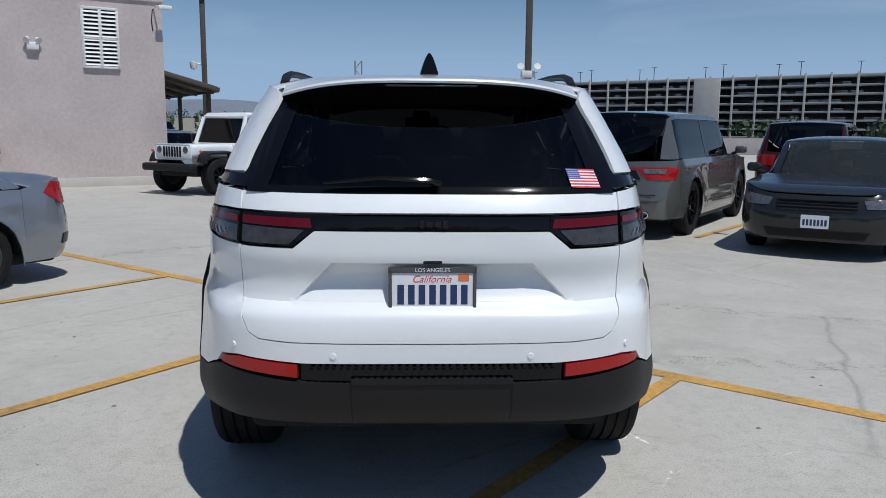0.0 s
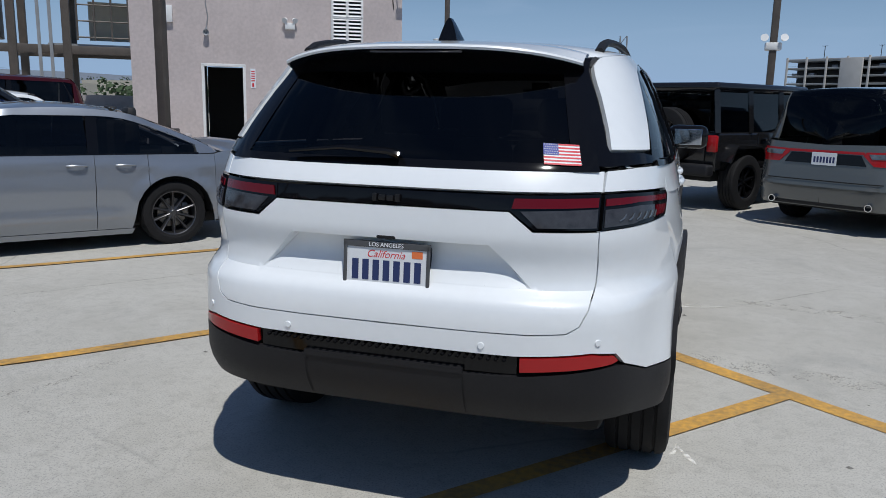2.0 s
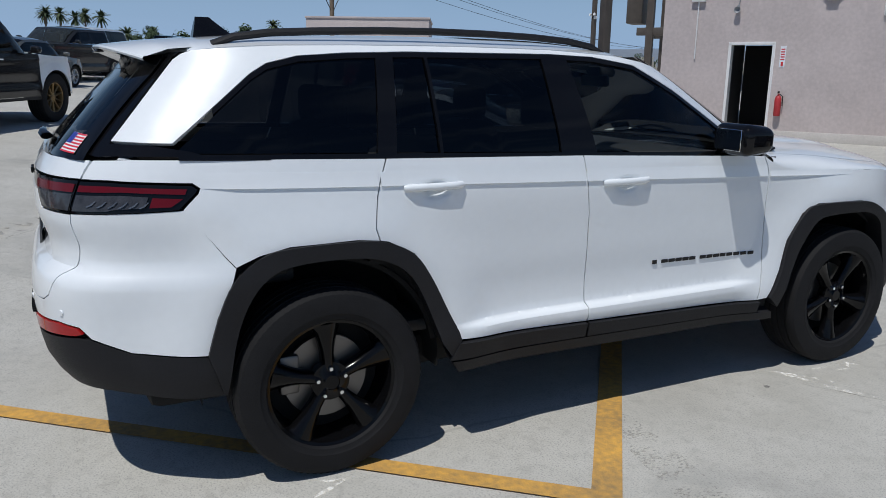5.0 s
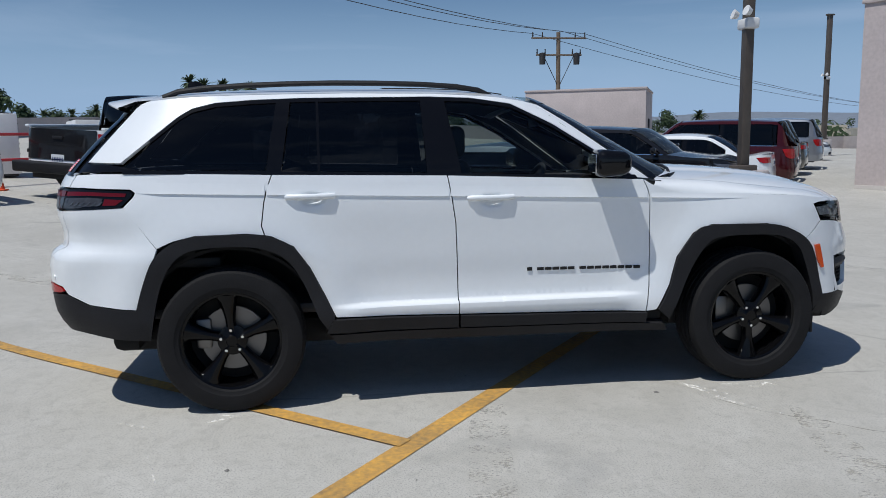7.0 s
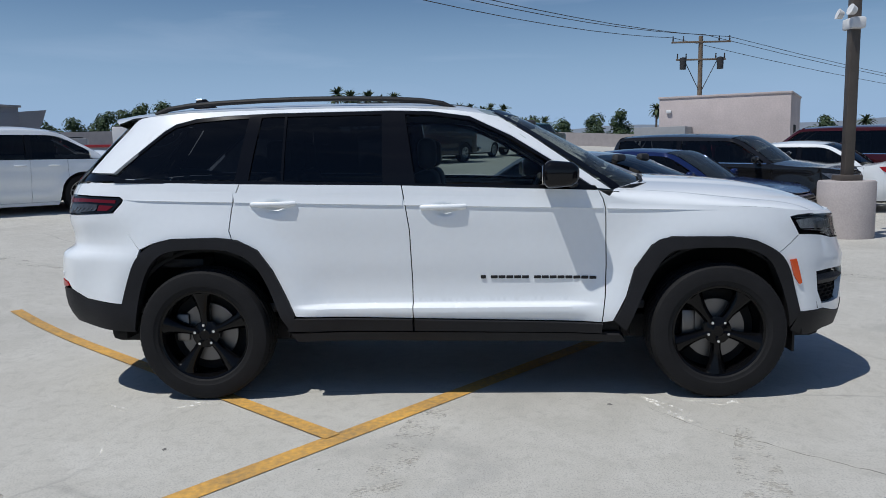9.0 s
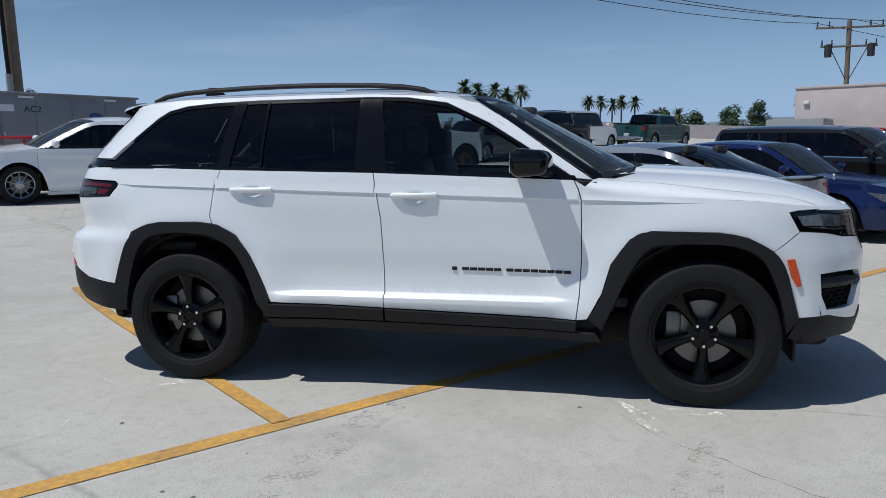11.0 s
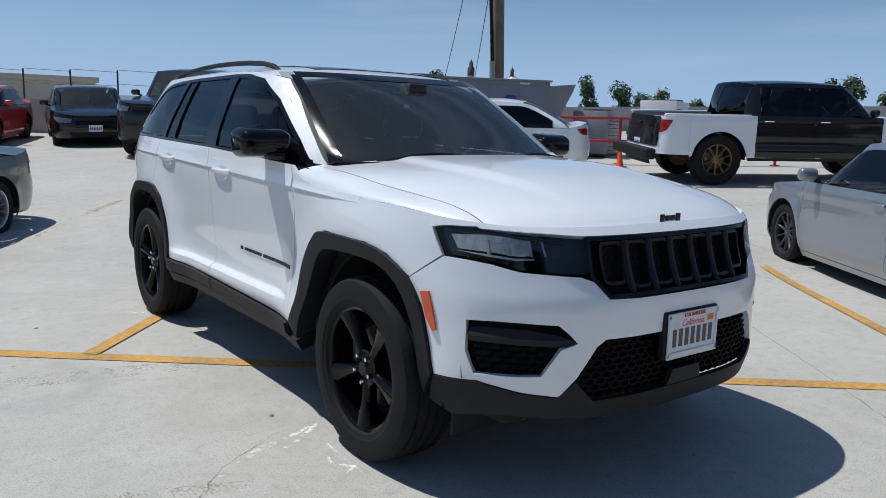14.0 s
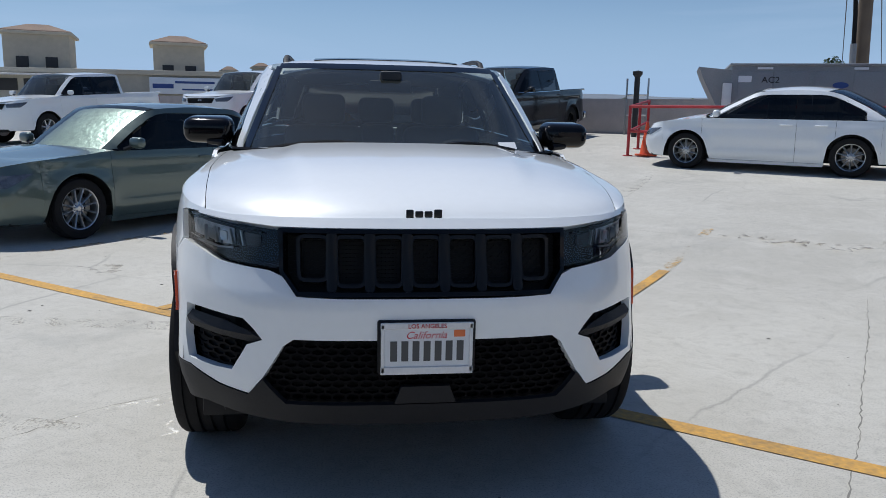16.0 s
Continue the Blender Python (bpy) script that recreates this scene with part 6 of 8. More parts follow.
    ys = [glass_r + (cowl - glass_r) * i / 30 for i in range(31)]
    outer = [(y, line(y)) for y in ys]
    g0, g1 = glass_r + (0.34 if style == "sedan" else 0.30), cowl - 0.16
    if style == "pickup":
        g0 = roof_r + 0.10
    wy = [g0 + (g1 - g0) * i / 20 for i in range(21)]
    wtop = [(y, max(min(line(y + 0.03) - 0.055, line(y - 0.03) - 0.055, top - 0.075), belt + 0.012)) for y in wy]
    frame_poly = outer[::-1] + [(g0 - 0.01, belt)] + wtop + [(g1 + 0.01, belt)]
    pair("roof_side", frame_poly, up, cab, gap=0.0, thick=0.02)
    bq = lambda y: wtop[min(20, max(0, int(round((y - g0) / (g1 - g0) * 20))))][1]
    for a, b in ((g0 + 0.02, split - 0.05), (split + 0.05, g1 - 0.02)):
        k = 10
        yy = [a + (b - a) * i / k for i in range(k + 1)]
        for ob in pair("side_window", [(y, belt + 0.006) for y in yy] + [(y, max(bq(y) - 0.004, belt + 0.02)) for y in yy[::-1]], up, pane, lift=-0.008, gap=0.0, thick=0.0):
            ob.visible_shadow = False
    pair("belt_strip", [(y, belt + 0.012) for y in (g0 - 0.02, (g0 + g1) / 2, g1 + 0.06)] + [(y, belt - 0.010) for y in (g1 + 0.06, (g0 + g1) / 2, g0 - 0.02)], up, CHROME if coat in (CHARCOAL, BLACKPAINT, MAROON) else GLOSSBLACK, lift=0.008, gap=0.0, thick=0.01)
    pair("door_pillar", [(split - 0.05, belt), (split + 0.05, belt), (split + 0.03, bq(split)), (split - 0.07, bq(split))], up, GLOSSBLACK, lift=-0.004, gap=0.0)

    def roof_fn(u, v):
        y = roof_r - 0.02 + (roof_f - roof_r + 0.04) * v
        s = u * 2 - 1
        e = line(y)
        return Vector((s * up.x_at(y, e), y - 0.06 * s * s * (2 * v - 1), e + (height - top) * (1 - abs(s) ** 3) * (0.75 + 0.25 * math.sin(math.pi * v))))
    part("roof", grid_surface(roof_fn, 14, 14, 0.01), cab, car)

    def glass_fn(front, wide=0.985):
        def fn(u, v):
            s = (u * 2 - 1) * wide
            ya = (cowl if front else glass_r) + ((roof_f if front else roof_r) - (cowl if front else glass_r)) * v
            z = line(ya) + 0.004
            x = s * up.x_at(ya, z)
            bow = (0.14 if front else -0.10) * (1 - s * s) * (1 - 0.5 * v)
            return Vector((x, ya + bow, z + 0.035 * (1 - s * s) * v))
        return fn
    for nm, fr, mt in (("windscreen", True, screen), ("rear_window", False, pane)):
        part(nm, grid_surface(glass_fn(fr), 14, 8, 0.0, (0, 1 if fr else -1, 0.4)), mt, car).visible_shadow = False
    if shade:
        g = glass_fn(True, 0.93)
        part("sunshade", grid_surface(lambda u, v: g(u, 0.04 + 0.86 * v) + Vector((0, -0.05, -0.02)), 20, 8, 0.0, (0, 1, 0.4)), SUNSHADE, car, "silver foil sunshade behind the windscreen")
    if style == "sedan":
        def deck_fn(u, v):
            s = u * 2 - 1
            y = tail + 0.075 + (glass_r + 0.03 - tail - 0.075) * v
            y += 0.14 * s * s * (1 - v)
            x = s * (low.x_at(max(y, tail + 0.16), crest(y)) - 0.004)
            return Vector((x, y, crest(y) + 0.03 * (1 - abs(s) ** 2.5)))
        part("boot_lid", grid_surface(deck_fn, 14, 8, 0.01), coat, car)
    if style == "pickup":
        part("bed_floor", box(0, (tail + roof_r) / 2, belt - 0.45, width * 0.80, roof_r - tail - 0.15, 0.06), DARK, car)
        for sd in (1, -1):
            part("bed_rail", box(sd * W * 0.90, (tail + 0.1 + roof_r) / 2, crest(tail + 0.6) + 0.005, 0.10, roof_r - tail - 0.25, 0.05, 0.02), coat, car)
        gate_z = lambda a, b: Vector((a, low.y_at(abs(a), b, False) - 0.014, b))
        tg = part("tailgate", panel(round_poly([(-W * 0.80, 0.70), (W * 0.80, 0.70), (W * 0.80, tail_z - 0.01), (-W * 0.80, tail_z - 0.01)], 0.03), gate_z, (0, -1, 0), 0.1, 0.03), trim, car)
        part("gate_handle", box(0, low.y_at(0, tail_z - 0.16, False) - 0.025, tail_z - 0.16, 0.24, 0.03, 0.06, 0.012), CLAD, tg)
        part("step_bumper", box(0, tail - 0.05, 0.56, width * 0.94, 0.20, 0.20, 0.04, 3), CLAD if trim is not coat else CHROME, car)
    # cabin
    part("cabin_floor", box(0, (glass_r + cowl) / 2, belt - 0.35, width * 0.80, max(cowl - glass_r - 0.1, 0.5), 0.3, 0.05), CABIN, car)
    rows = ((cowl - 1.05,) if style == "pickup" else (cowl - 1.05, cowl - 1.95))
    for yy in rows:
        for sd in (1, -1):
            st = part("seat", box(sd * width * 0.2, yy, belt + 0.0, width * 0.24, 0.16, 0.62, 0.05), SEATMAT, car)
            part("head_restraint", box(sd * width * 0.2, yy - 0.03, belt + 0.38, 0.25, 0.10, 0.15, 0.04), SEATMAT, st)
    # lamps, grille, plates, mirrors, handles
    hl = pair("headlamp", [(nose - 0.46, nose_z + 0.015), low.q(x=W * 0.82, z=nose_z + 0.0, front=True), low.q(x=W * 0.52, z=nose_z - 0.035, front=True), low.q(x=W * 0.56, z=nose_z - 0.13, front=True), low.q(x=W * 0.85, z=nose_z - 0.13, front=True)], low, CLEARLENS, 0.006, lab="clear headlamp")
    zr = tail_z - 0.06
    tall = 0.13 if style == "sedan" else 0.24
    if lamp == "wide":
        shape = [(tail + 0.36, zr - 0.03), low.q(x=W * 0.84, z=zr - 0.02), low.q(x=W * 0.50, z=zr - 0.03), low.q(x=W * 0.46, z=zr - 0.075), low.q(x=W * 0.60, z=zr - 0.20), low.q(x=W * 0.86, z=zr - 0.205), (tail + 0.30, zr - 0.19)]
    elif lamp == "claw":
        shape = [(tail + 0.30, zr + 0.035), low.q(x=W * 0.86, z=zr + 0.03), low.q(x=W * 0.45, z=zr + 0.00), low.q(x=W * 0.47, z=zr - 0.04), low.q(x=W * 0.66, z=zr - 0.06), low.q(x=W * 0.76, z=zr - 0.17), low.q(x=W * 0.86, z=zr - 0.19), (tail + 0.22, zr - 0.17), (tail + 0.40, zr - 0.07)]
    else:
        shape = [(tail + 0.32, zr - 0.01), low.q(x=W * 0.80, z=zr), low.q(x=W * (0.50 if style != "pickup" else 0.80), z=zr - 0.01), low.q(x=W * (0.55 if style != "pickup" else 0.80), z=zr - tall), low.q(x=W * 0.85, z=zr - tall), (tail + 0.24, zr - tall * 0.75)]
    tl = pair("tail_lamp", shape, low, tail_lamp, 0.006, lab="red tail lamp", step=0.05)
    if lamp == "wide":
        for sd, ob in zip((1, -1), tl):
            lens = [low.q(x=W * 0.83, z=zr - 0.05), low.q(x=W * 0.53, z=zr - 0.055), low.q(x=W * 0.57, z=zr - 0.115), low.q(x=W * 0.83, z=zr - 0.11)]
            part("clear_lens", panel(lens, lambda a, b: low.at(a, b, sd, 0.012), (sd, 0, 0), 0.05, 0.006), CLEARLENS, ob)
        bar = lambda a, b: Vector((a, low.y_at(abs(a), b, False) - 0.008, b))
        part("red_light_bar", panel([(-W * 0.48, zr - 0.035), (W * 0.48, zr - 0.035), (W * 0.48, zr - 0.065), (-W * 0.48, zr - 0.065)], bar, (0, -1, 0), 0.06, 0.01), tail_lamp, car)
        part("plate_panel", panel([(-W * 0.44, zr - 0.075), (W * 0.44, zr - 0.075), (W * 0.52, zr - 0.20), (-W * 0.52, zr - 0.20)], bar, (0, -1, 0), 0.06, 0.006), GLOSSBLACK, car)
        part("tailgate_seam", panel([(-W * 0.74, zr - 0.40), (W * 0.74, zr - 0.40), (W * 0.74, zr - 0.412), (-W * 0.74, zr - 0.412)], bar, (0, -1, 0), 0.06, 0.0), DARK, car)
        part("bumper_ledge", panel([(-W * 0.80, 0.56), (W * 0.80, 0.56), (W * 0.80, 0.60), (-W * 0.80, 0.60)], lambda a, b: bar(a, b) + Vector((0, -0.03, 0)), (0, -1, 0), 0.06, 0.03), trim, car)
        part("rear_wiper", tube([(0.0, glass_r + 0.02, belt + 0.06), (0.02, glass_r - 0.01, belt + 0.09), (0.34, glass_r + 0.01, belt + 0.085)], 0.012, 6), CLAD, car)
        for sd in (1, -1):
            part("exhaust_pipe", lathe([(0.036, -0.08), (0.045, -0.08), (0.045, 0.03), (0.036, 0.03), (0.034, -0.06)], 18, "z", pose(sd * W * 0.62, tail + 0.02, ride + 0.10, 90)), CHROME, car)
    if lamp == "claw":
        for sd in (1, -1):
            vent = [low.q(x=W * 0.93, z=0.48), low.q(x=W * 0.62, z=0.47), low.q(x=W * 0.66, z=0.40), low.q(x=W * 0.93, z=0.38)]
            part("bumper_vent", panel(vent, lambda a, b: low.at(a, b, sd, 0.005), (sd, -1, 0), 0.05, 0.006), GLOSSBLACK, car)
    fz = lambda a, b, off: Vector((a, low.y_at(abs(a), b, True) + off, b))
    bz = lambda a, b, off: Vector((a, low.y_at(abs(a), b, False) - off, b))
    part("grille", panel([(-W * 0.50, nose_z - 0.02), (W * 0.50, nose_z - 0.02), (W * 0.44, nose_z - 0.17), (-W * 0.44, nose_z - 0.17)], lambda a, b: fz(a, b, 0.006), (0, 1, 0), 0.1, 0.01), DARK, car)
    for i in range(3):
        part("grille_bar", panel([(-W * 0.47, nose_z - 0.05 - i * 0.04), (W * 0.47, nose_z - 0.05 - i * 0.04), (W * 0.46, nose_z - 0.062 - i * 0.04), (-W * 0.46, nose_z - 0.062 - i * 0.04)], lambda a, b: fz(a, b, 0.012), (0, 1, 0), 0.1, 0.008), GLOSSBLACK, car)
    part("air_intake", panel([(-W * 0.62, 0.36), (W * 0.62, 0.36), (W * 0.56, ride + 0.06), (-W * 0.56, ride + 0.06)], lambda a, b: fz(a, b, 0.006), (0, 1, 0), 0.1, 0.01), DARK, car)
    part("rear_valance", panel([(-W * 0.66, 0.36), (W * 0.66, 0.36), (W * 0.60, ride + 0.06), (-W * 0.60, ride + 0.06)], lambda a, b: bz(a, b, 0.006), (0, -1, 0), 0.1, 0.01), CLAD, car)
    if plate:
        zf, zb = 0.46 if nose_z < 0.9 else 0.60, (tail_z - 0.20 if style == "sedan" else 0.72 if lamp != "wide" else zr - 0.14)
        plate_bars(car, Matrix.Translation((0, low.y_at(0, zf, True) + 0.012, zf)) @ Matrix(((-1, 0, 0, 0), (0, 0, 1, 0), (0, 1, 0, 0), (0, 0, 0, 1))), framed=False, top_words=False)
        plate_bars(car, Matrix.Translation((0, low.y_at(0, zb, False) - 0.012, zb)) @ Matrix(((1, 0, 0, 0), (0, 0, -1, 0), (0, 1, 0, 0), (0, 0, 0, 1))), framed=False, top_words=False)
    for i, sd in enumerate((1, -1)):
        my = cowl - 0.22
        mb = box(sd * (W + 0.09), my, belt + 0.085, 0.19, 0.11, 0.125, 0.045, 3)
        mi = part("door_mirror", mb, coat if style == "sedan" else trim, doors[2 + i])
        part("mirror_foot", tube([(sd * W * 0.93, my + 0.05, belt + 0.01), (sd * (W + 0.05), my + 0.02, belt + 0.05)], 0.025, 6), CLAD, mi)
        for k, hy in ((2, split + 0.16), (0, max(d1, g0 - 0.1) + 0.22)):
            hz = belt - 0.10
            xb = low.at(hy, hz).x
            part("door_handle", tube([(sd * (xb + 0.004), hy - 0.09, hz), (sd * (xb + 0.026), hy - 0.05, hz + 0.003), (sd * (xb + 0.026), hy + 0.05, hz + 0.003), (sd * (xb + 0.004), hy + 0.09, hz)], 0.012, 6), coat, doors[k + i])
        for wy2 in (wb / 2, -wb / 2):
            wheel("wheel", car, sd * (W - wheel_w / 2 - 0.02), wy2, wr, wr, wheel_w, wr * rim_ratio, sd, rim, spokes, spoke_w, tread=44, nuts=0, dish=0.03)
            part("wheel_well", grid_surface(lambda u, v: Vector((sd * (W * 0.45 + W * 0.52 * u), wy2 + (wr + 0.06) * math.cos(math.pi * v), wr + (wr + 0.06) * math.sin(math.pi * v))), 2, 14, 0.0, (0, 0, -1)), DARK, car)
    part("underbody", box(0, (nose + tail) / 2, ride + 0.06, width * 0.80, length * 0.90, 0.12, 0.03), DARK, car)
    part("engine_bay", box(0, (cowl + nose) / 2, nose_z * 0.72, width * 0.72, (nose - cowl) * 0.78, nose_z * 0.45, 0.05), DARK, car)
    return car


def off_roader(m, label, coat, top_mat, spare=False, long=True):
    """A boxy off-road car: flat sides, slotted grille, round lamps, flat wing flares, hard top, spare wheel."""
    car = thing("off_road_car", m, label, "car", "parked cars")
    wb = 3.0 if long else 2.46
    nose, tail = wb / 2 + 0.55, -wb / 2 - 0.65
    part("tub", box(0, (tail + 0.9) / 2, 0.86, 1.56, 0.9 - tail, 0.56, 0.05, 3), coat, car)
    part("bonnet", box(0, (0.85 + nose) / 2, 0.98, 1.30, nose - 0.85, 0.30, 0.09, 4), coat, car)
    part("hard_top", box(0, (tail + 0.05 + 0.45) / 2, 1.78, 1.44, 0.45 - tail, 0.14, 0.06, 3), top_mat, car)
    yy = [tail + 0.03, -wb / 2 + 0.25, -0.38, 0.52]
    for sd in (1, -1):
        for y in yy:
            part("roof_pillar", tube([(sd * 0.76, y + (0.22 if y == yy[-1] else 0), 1.13), (sd * 0.69, y, 1.74)], 0.055, 4), top_mat if y < 0 else coat, car)
        for a, b in zip(yy, yy[1:]):
            bm = flat_panel([(a + 0.05, 1.14), (b - 0.05 + (0.12 if b == yy[-1] else 0), 1.14), (b - 0.05, 1.71), (a + 0.05, 1.71)], Matrix(((0, 0, 1, 0), (1, 0, 0, 0), (0, 1, 0, 0), (0, 0, 0, 1))), 0.004)
            for v in bm.verts:
                v.co.x = sd * (0.765 - (v.co.z - 1.13) * 0.11 + v.co.x)
            part("side_window", bm, PRIVACY, car).visible_shadow = False
        for a, b in ((-0.36, 0.70), (-wb / 2 + 0.42, -0.40)):
            dr = part("door", box(sd * 0.785, (a + b) / 2, 0.88, 0.03, b - a - 0.02, 0.50, 0.012), coat, car)
            part("door_handle", box(sd * 0.812, a + 0.14, 1.03, 0.03, 0.16, 0.035, 0.01), GLOSSBLACK, dr)
            part("hinge", box(sd * 0.806, b - 0.03, 0.98, 0.02, 0.08, 0.035, 0.006), coat, dr)
        part("sill_rail", box(sd * 0.80, 0, 0.55, 0.10, wb - 0.95, 0.09, 0.03), CLAD, car)
        for wy in (wb / 2, -wb / 2):
            fl = grid_surface(lambda u, v: Vector((sd * (0.66 + 0.29 * u), wy + (0.50 + 0.06 * (v > 0.5)) * math.cos(math.pi * (0.12 + 0.76 * v)), 0.52 + min(0.46, 0.62 * math.sin(math.pi * (0.12 + 0.76 * v))) - 0.03 * u)), 4, 18, 0.04, (0, 0, 1))
            part("wing_flare", fl, CLAD if coat != BLACKPAINT else coat, car)
            wheel("wheel", car, sd * 0.80, wy, 0.41, 0.41, 0.26, 0.235, sd, RIMBLACK, 8, 0.22, tread=60, nuts=0)
        part("round_headlamp", lathe([(0.0, 0.03), (0.075, 0.022), (0.09, 0.0), (0.09, -0.03)], 20, "z", pose(sd * 0.43, nose + 0.005, 1.0, -90)), CLEARLENS, car)
        part("fog_lamp", lathe([(0.0, 0.02), (0.04, 0.015), (0.045, -0.02)], 14, "z", pose(sd * 0.42, nose + 0.15, 0.64, -90)), CLEARLENS, car)
        part("turn_lamp", lathe([(0.0, 0.02), (0.03, 0.01), (0.035, -0.02)], 12, "z", pose(sd * 0.80, nose - 0.08, 0.97, -90)), AMBER, car)
        part("tail_lamp", box(sd * 0.72, tail - 0.01, 0.98, 0.16, 0.06, 0.24, 0.02), REDLENS, car)
        mi = part("door_mirror", box(sd * 0.96, 0.60, 1.25, 0.20, 0.10, 0.20, 0.04, 3), GLOSSBLACK, car)
        part("mirror_arm", tube([(sd * 0.79, 0.64, 1.16), (sd * 0.90, 0.62, 1.18)], 0.025, 6), CLAD, mi)
    gr = part("grille", box(0, nose - 0.005, 0.95, 1.18, 0.05, 0.34, 0.05, 3), coat, car)
    for i in range(7):
        part("grille_slot", box((i - 3) * 0.088, nose + 0.022, 0.96, 0.048, 0.012, 0.23, 0.018, 3), DARK, gr)
    part("front_bumper", box(0, nose + 0.12, 0.62, 1.62, 0.22, 0.17, 0.05, 3), CLAD, car)
    part("rear_bumper", box(0, tail - 0.13, 0.60, 1.60, 0.18, 0.17, 0.04, 3), CLAD, car)
    part("windscreen", flat_panel([(-0.66, 0), (0.66, 0), (0.62, 0.60), (-0.62, 0.60)], pose(0, 0.76, 1.14, 90 + 22) @ pose(0, 0, -0.004), 0.004), PRIVACY, car).visible_shadow = False
    part("screen_frame", tube([(-0.72, 0.78, 1.12), (-0.68, 0.50, 1.76), (0.68, 0.50, 1.76), (0.72, 0.78, 1.12)], 0.04, 4), coat, car)
    part("rear_window", box(0, tail + 0.03, 1.43, 1.24, 0.012, 0.46, 0.004, 1), PRIVACY, car).visible_shadow = False
    part("tailgate", box(0, tail - 0.01, 0.88, 1.22, 0.04, 0.50, 0.02), coat, car)
    if spare:
        wheel("spare_wheel", car, 0.08, tail - 0.20, 1.08, 0.41, 0.26, 0.235, 1, RIMBLACK, 8, 0.22, tread=60, nuts=0, turned=-90)
    plate_bars(car, Matrix.Translation((-0.52, tail - 0.235, 0.66)) @ Matrix(((1, 0, 0, 0), (0, 0, -1, 0), (0, 1, 0, 0), (0, 0, 0, 1))), framed=False, top_words=False)
    for y in (0.05, -0.85):
        for sd in (1, -1):
            st = part("seat", box(sd * 0.36, y, 1.10, 0.44, 0.16, 0.60, 0.05), SEATMAT, car)
            part("head_restraint", box(sd * 0.36, y - 0.02, 1.48, 0.24, 0.10, 0.15, 0.04), SEATMAT, st)
    part("underbody", box(0, 0, 0.50, 1.2, wb + 0.9, 0.18, 0.04), DARK, car)
    return car


SEDAN = dict(height=1.44, belt=0.93, hood=0.93, nose_z=0.72, tail_z=1.0)
SUVS = dict(style="suv", length=4.85, width=1.92, height=1.75, wb=2.9, fo=0.95, wr=0.37, belt=1.10, hood=1.10, nose_z=0.95, tail_z=1.10, ride=0.26, rim_ratio=0.66)
PICK = dict(style="pickup", length=5.85, width=2.02, height=1.92, wb=3.64, fo=1.0, wr=0.42, belt=1.28, hood=1.28, nose_z=1.14, tail_z=1.25, ride=0.38, wheel_w=0.28, rim_ratio=0.60)


def sedan(x, y, yaw, label, coat, **k):
    return parked_car("sedan", on_deck(x, y, yaw), label, "car", coat, **{**SEDAN, **k})


def suv(x, y, yaw, label, coat, **k):
    a = {**SUVS, **k}
    a.setdefault("glass_r", a["wb"] / 2 + a["fo"] - a["length"] + 0.16)
    a.setdefault("roof_r", a["glass_r"] + 0.30)
    a.setdefault("cowl", a["wb"] / 2 - 0.38)
    return parked_car("suv", on_deck(x, y, yaw), label, "car", coat, **a)


def pickup(x, y, yaw, label, coat, **k):
    a = {**PICK, **k}
    a.setdefault("cowl", a["wb"] / 2 - 0.55)
    a.setdefault("roof_f", a["cowl"] - 0.70)
    a.setdefault("glass_r", a["cowl"] - 2.62)
    a.setdefault("roof_r", a["glass_r"] + 0.20)
    return parked_car("pickup_truck", on_deck(x, y, yaw), label, "pickup", coat, **a)


# the row beside the vehicle
sedan(-5.45, 1.25, 144, "silver sedan with dark tinted windows and dark wheels", SILVER, length=4.64, width=1.80, height=1.42, wb=2.70, fo=0.90, roof_r=-0.85, glass_r=-1.95, tail_z=1.02, rim=DARKALLOY, spokes=10, spoke_w=0.14, lamp="claw")
sedan(-8.2, 3.5, -37, "navy blue sedan with clear headlamps", NAVY, length=4.7, width=1.83, wb=2.8, rim=ALLOY, spokes=5)
suv(-10.5, 5.2, -37, "black crossover with dark windows and roof rails", BLACKPAINT, height=1.64, rim=ALLOY, nf=3.2)
sedan(-12.4, 7.05, 143, "white sedan with red tail lamps", WHITE, length=4.6, rim=ALLOY)
suv(-14.2, 8.7, 143, "dark red sport utility vehicle", MAROON, rim=ALLOY)
suv(-16.4, 10.2, 143, "black sport utility vehicle in the row", BLACKPAINT)
sedan(-18.6, 12.0, 143, "grey sedan parked far off", GREYPAINT)
suv(-20.9, 14.0, 143, "silver crossover parked far off", SILVER)
sedan(-27.5, 19.2, -37, "white sedan parked far off", WHITE)
# the row ahead
suv(4.15, 7.70, -35.2, "glossy grey sport utility vehicle with black wheels and red tail lamps", GREYPAINT, length=5.08, width=1.93, height=1.80, wb=3.04, fo=0.92, wr=0.40, rim=RIMBLACK, spokes=10, spoke_w=0.16, belt=1.12, lamp="wide")
sedan(6.05, 5.65, 145, "dark grey sedan with black grille and clear headlamps", CHARCOAL, length=4.9, width=1.86, height=1.45, wb=2.83, fo=0.98, rim=DARKALLOY, nf=3.8, nose_z=0.76)
off_roader(on_deck(2.05, 9.1, -35), "black off-road car with a spare wheel on the back", BLACKPAINT, BLACKPAINT, spare=True)
sedan(-1.9, 11.4, 145, "white sedan with silver wheels", WHITE, length=4.7, wb=2.8, rim=ALLOY, spokes=5)
off_roader(on_deck(-4.2, 14.0, 146), "white off-road car with black wheels beside the pink building", WHITE, WHITE)
suv(9.4, 12.6, -35, "dark red sport utility vehicle", MAROON)
off_roader(on_deck(10.6, 9.4, -35), "white off-road car with a black hard top", WHITE, BLACKPAINT)
pickup(0.2, 17.6, -35, "black pickup truck among parked cars", BLACKPAINT, rim=RIMBLACK)
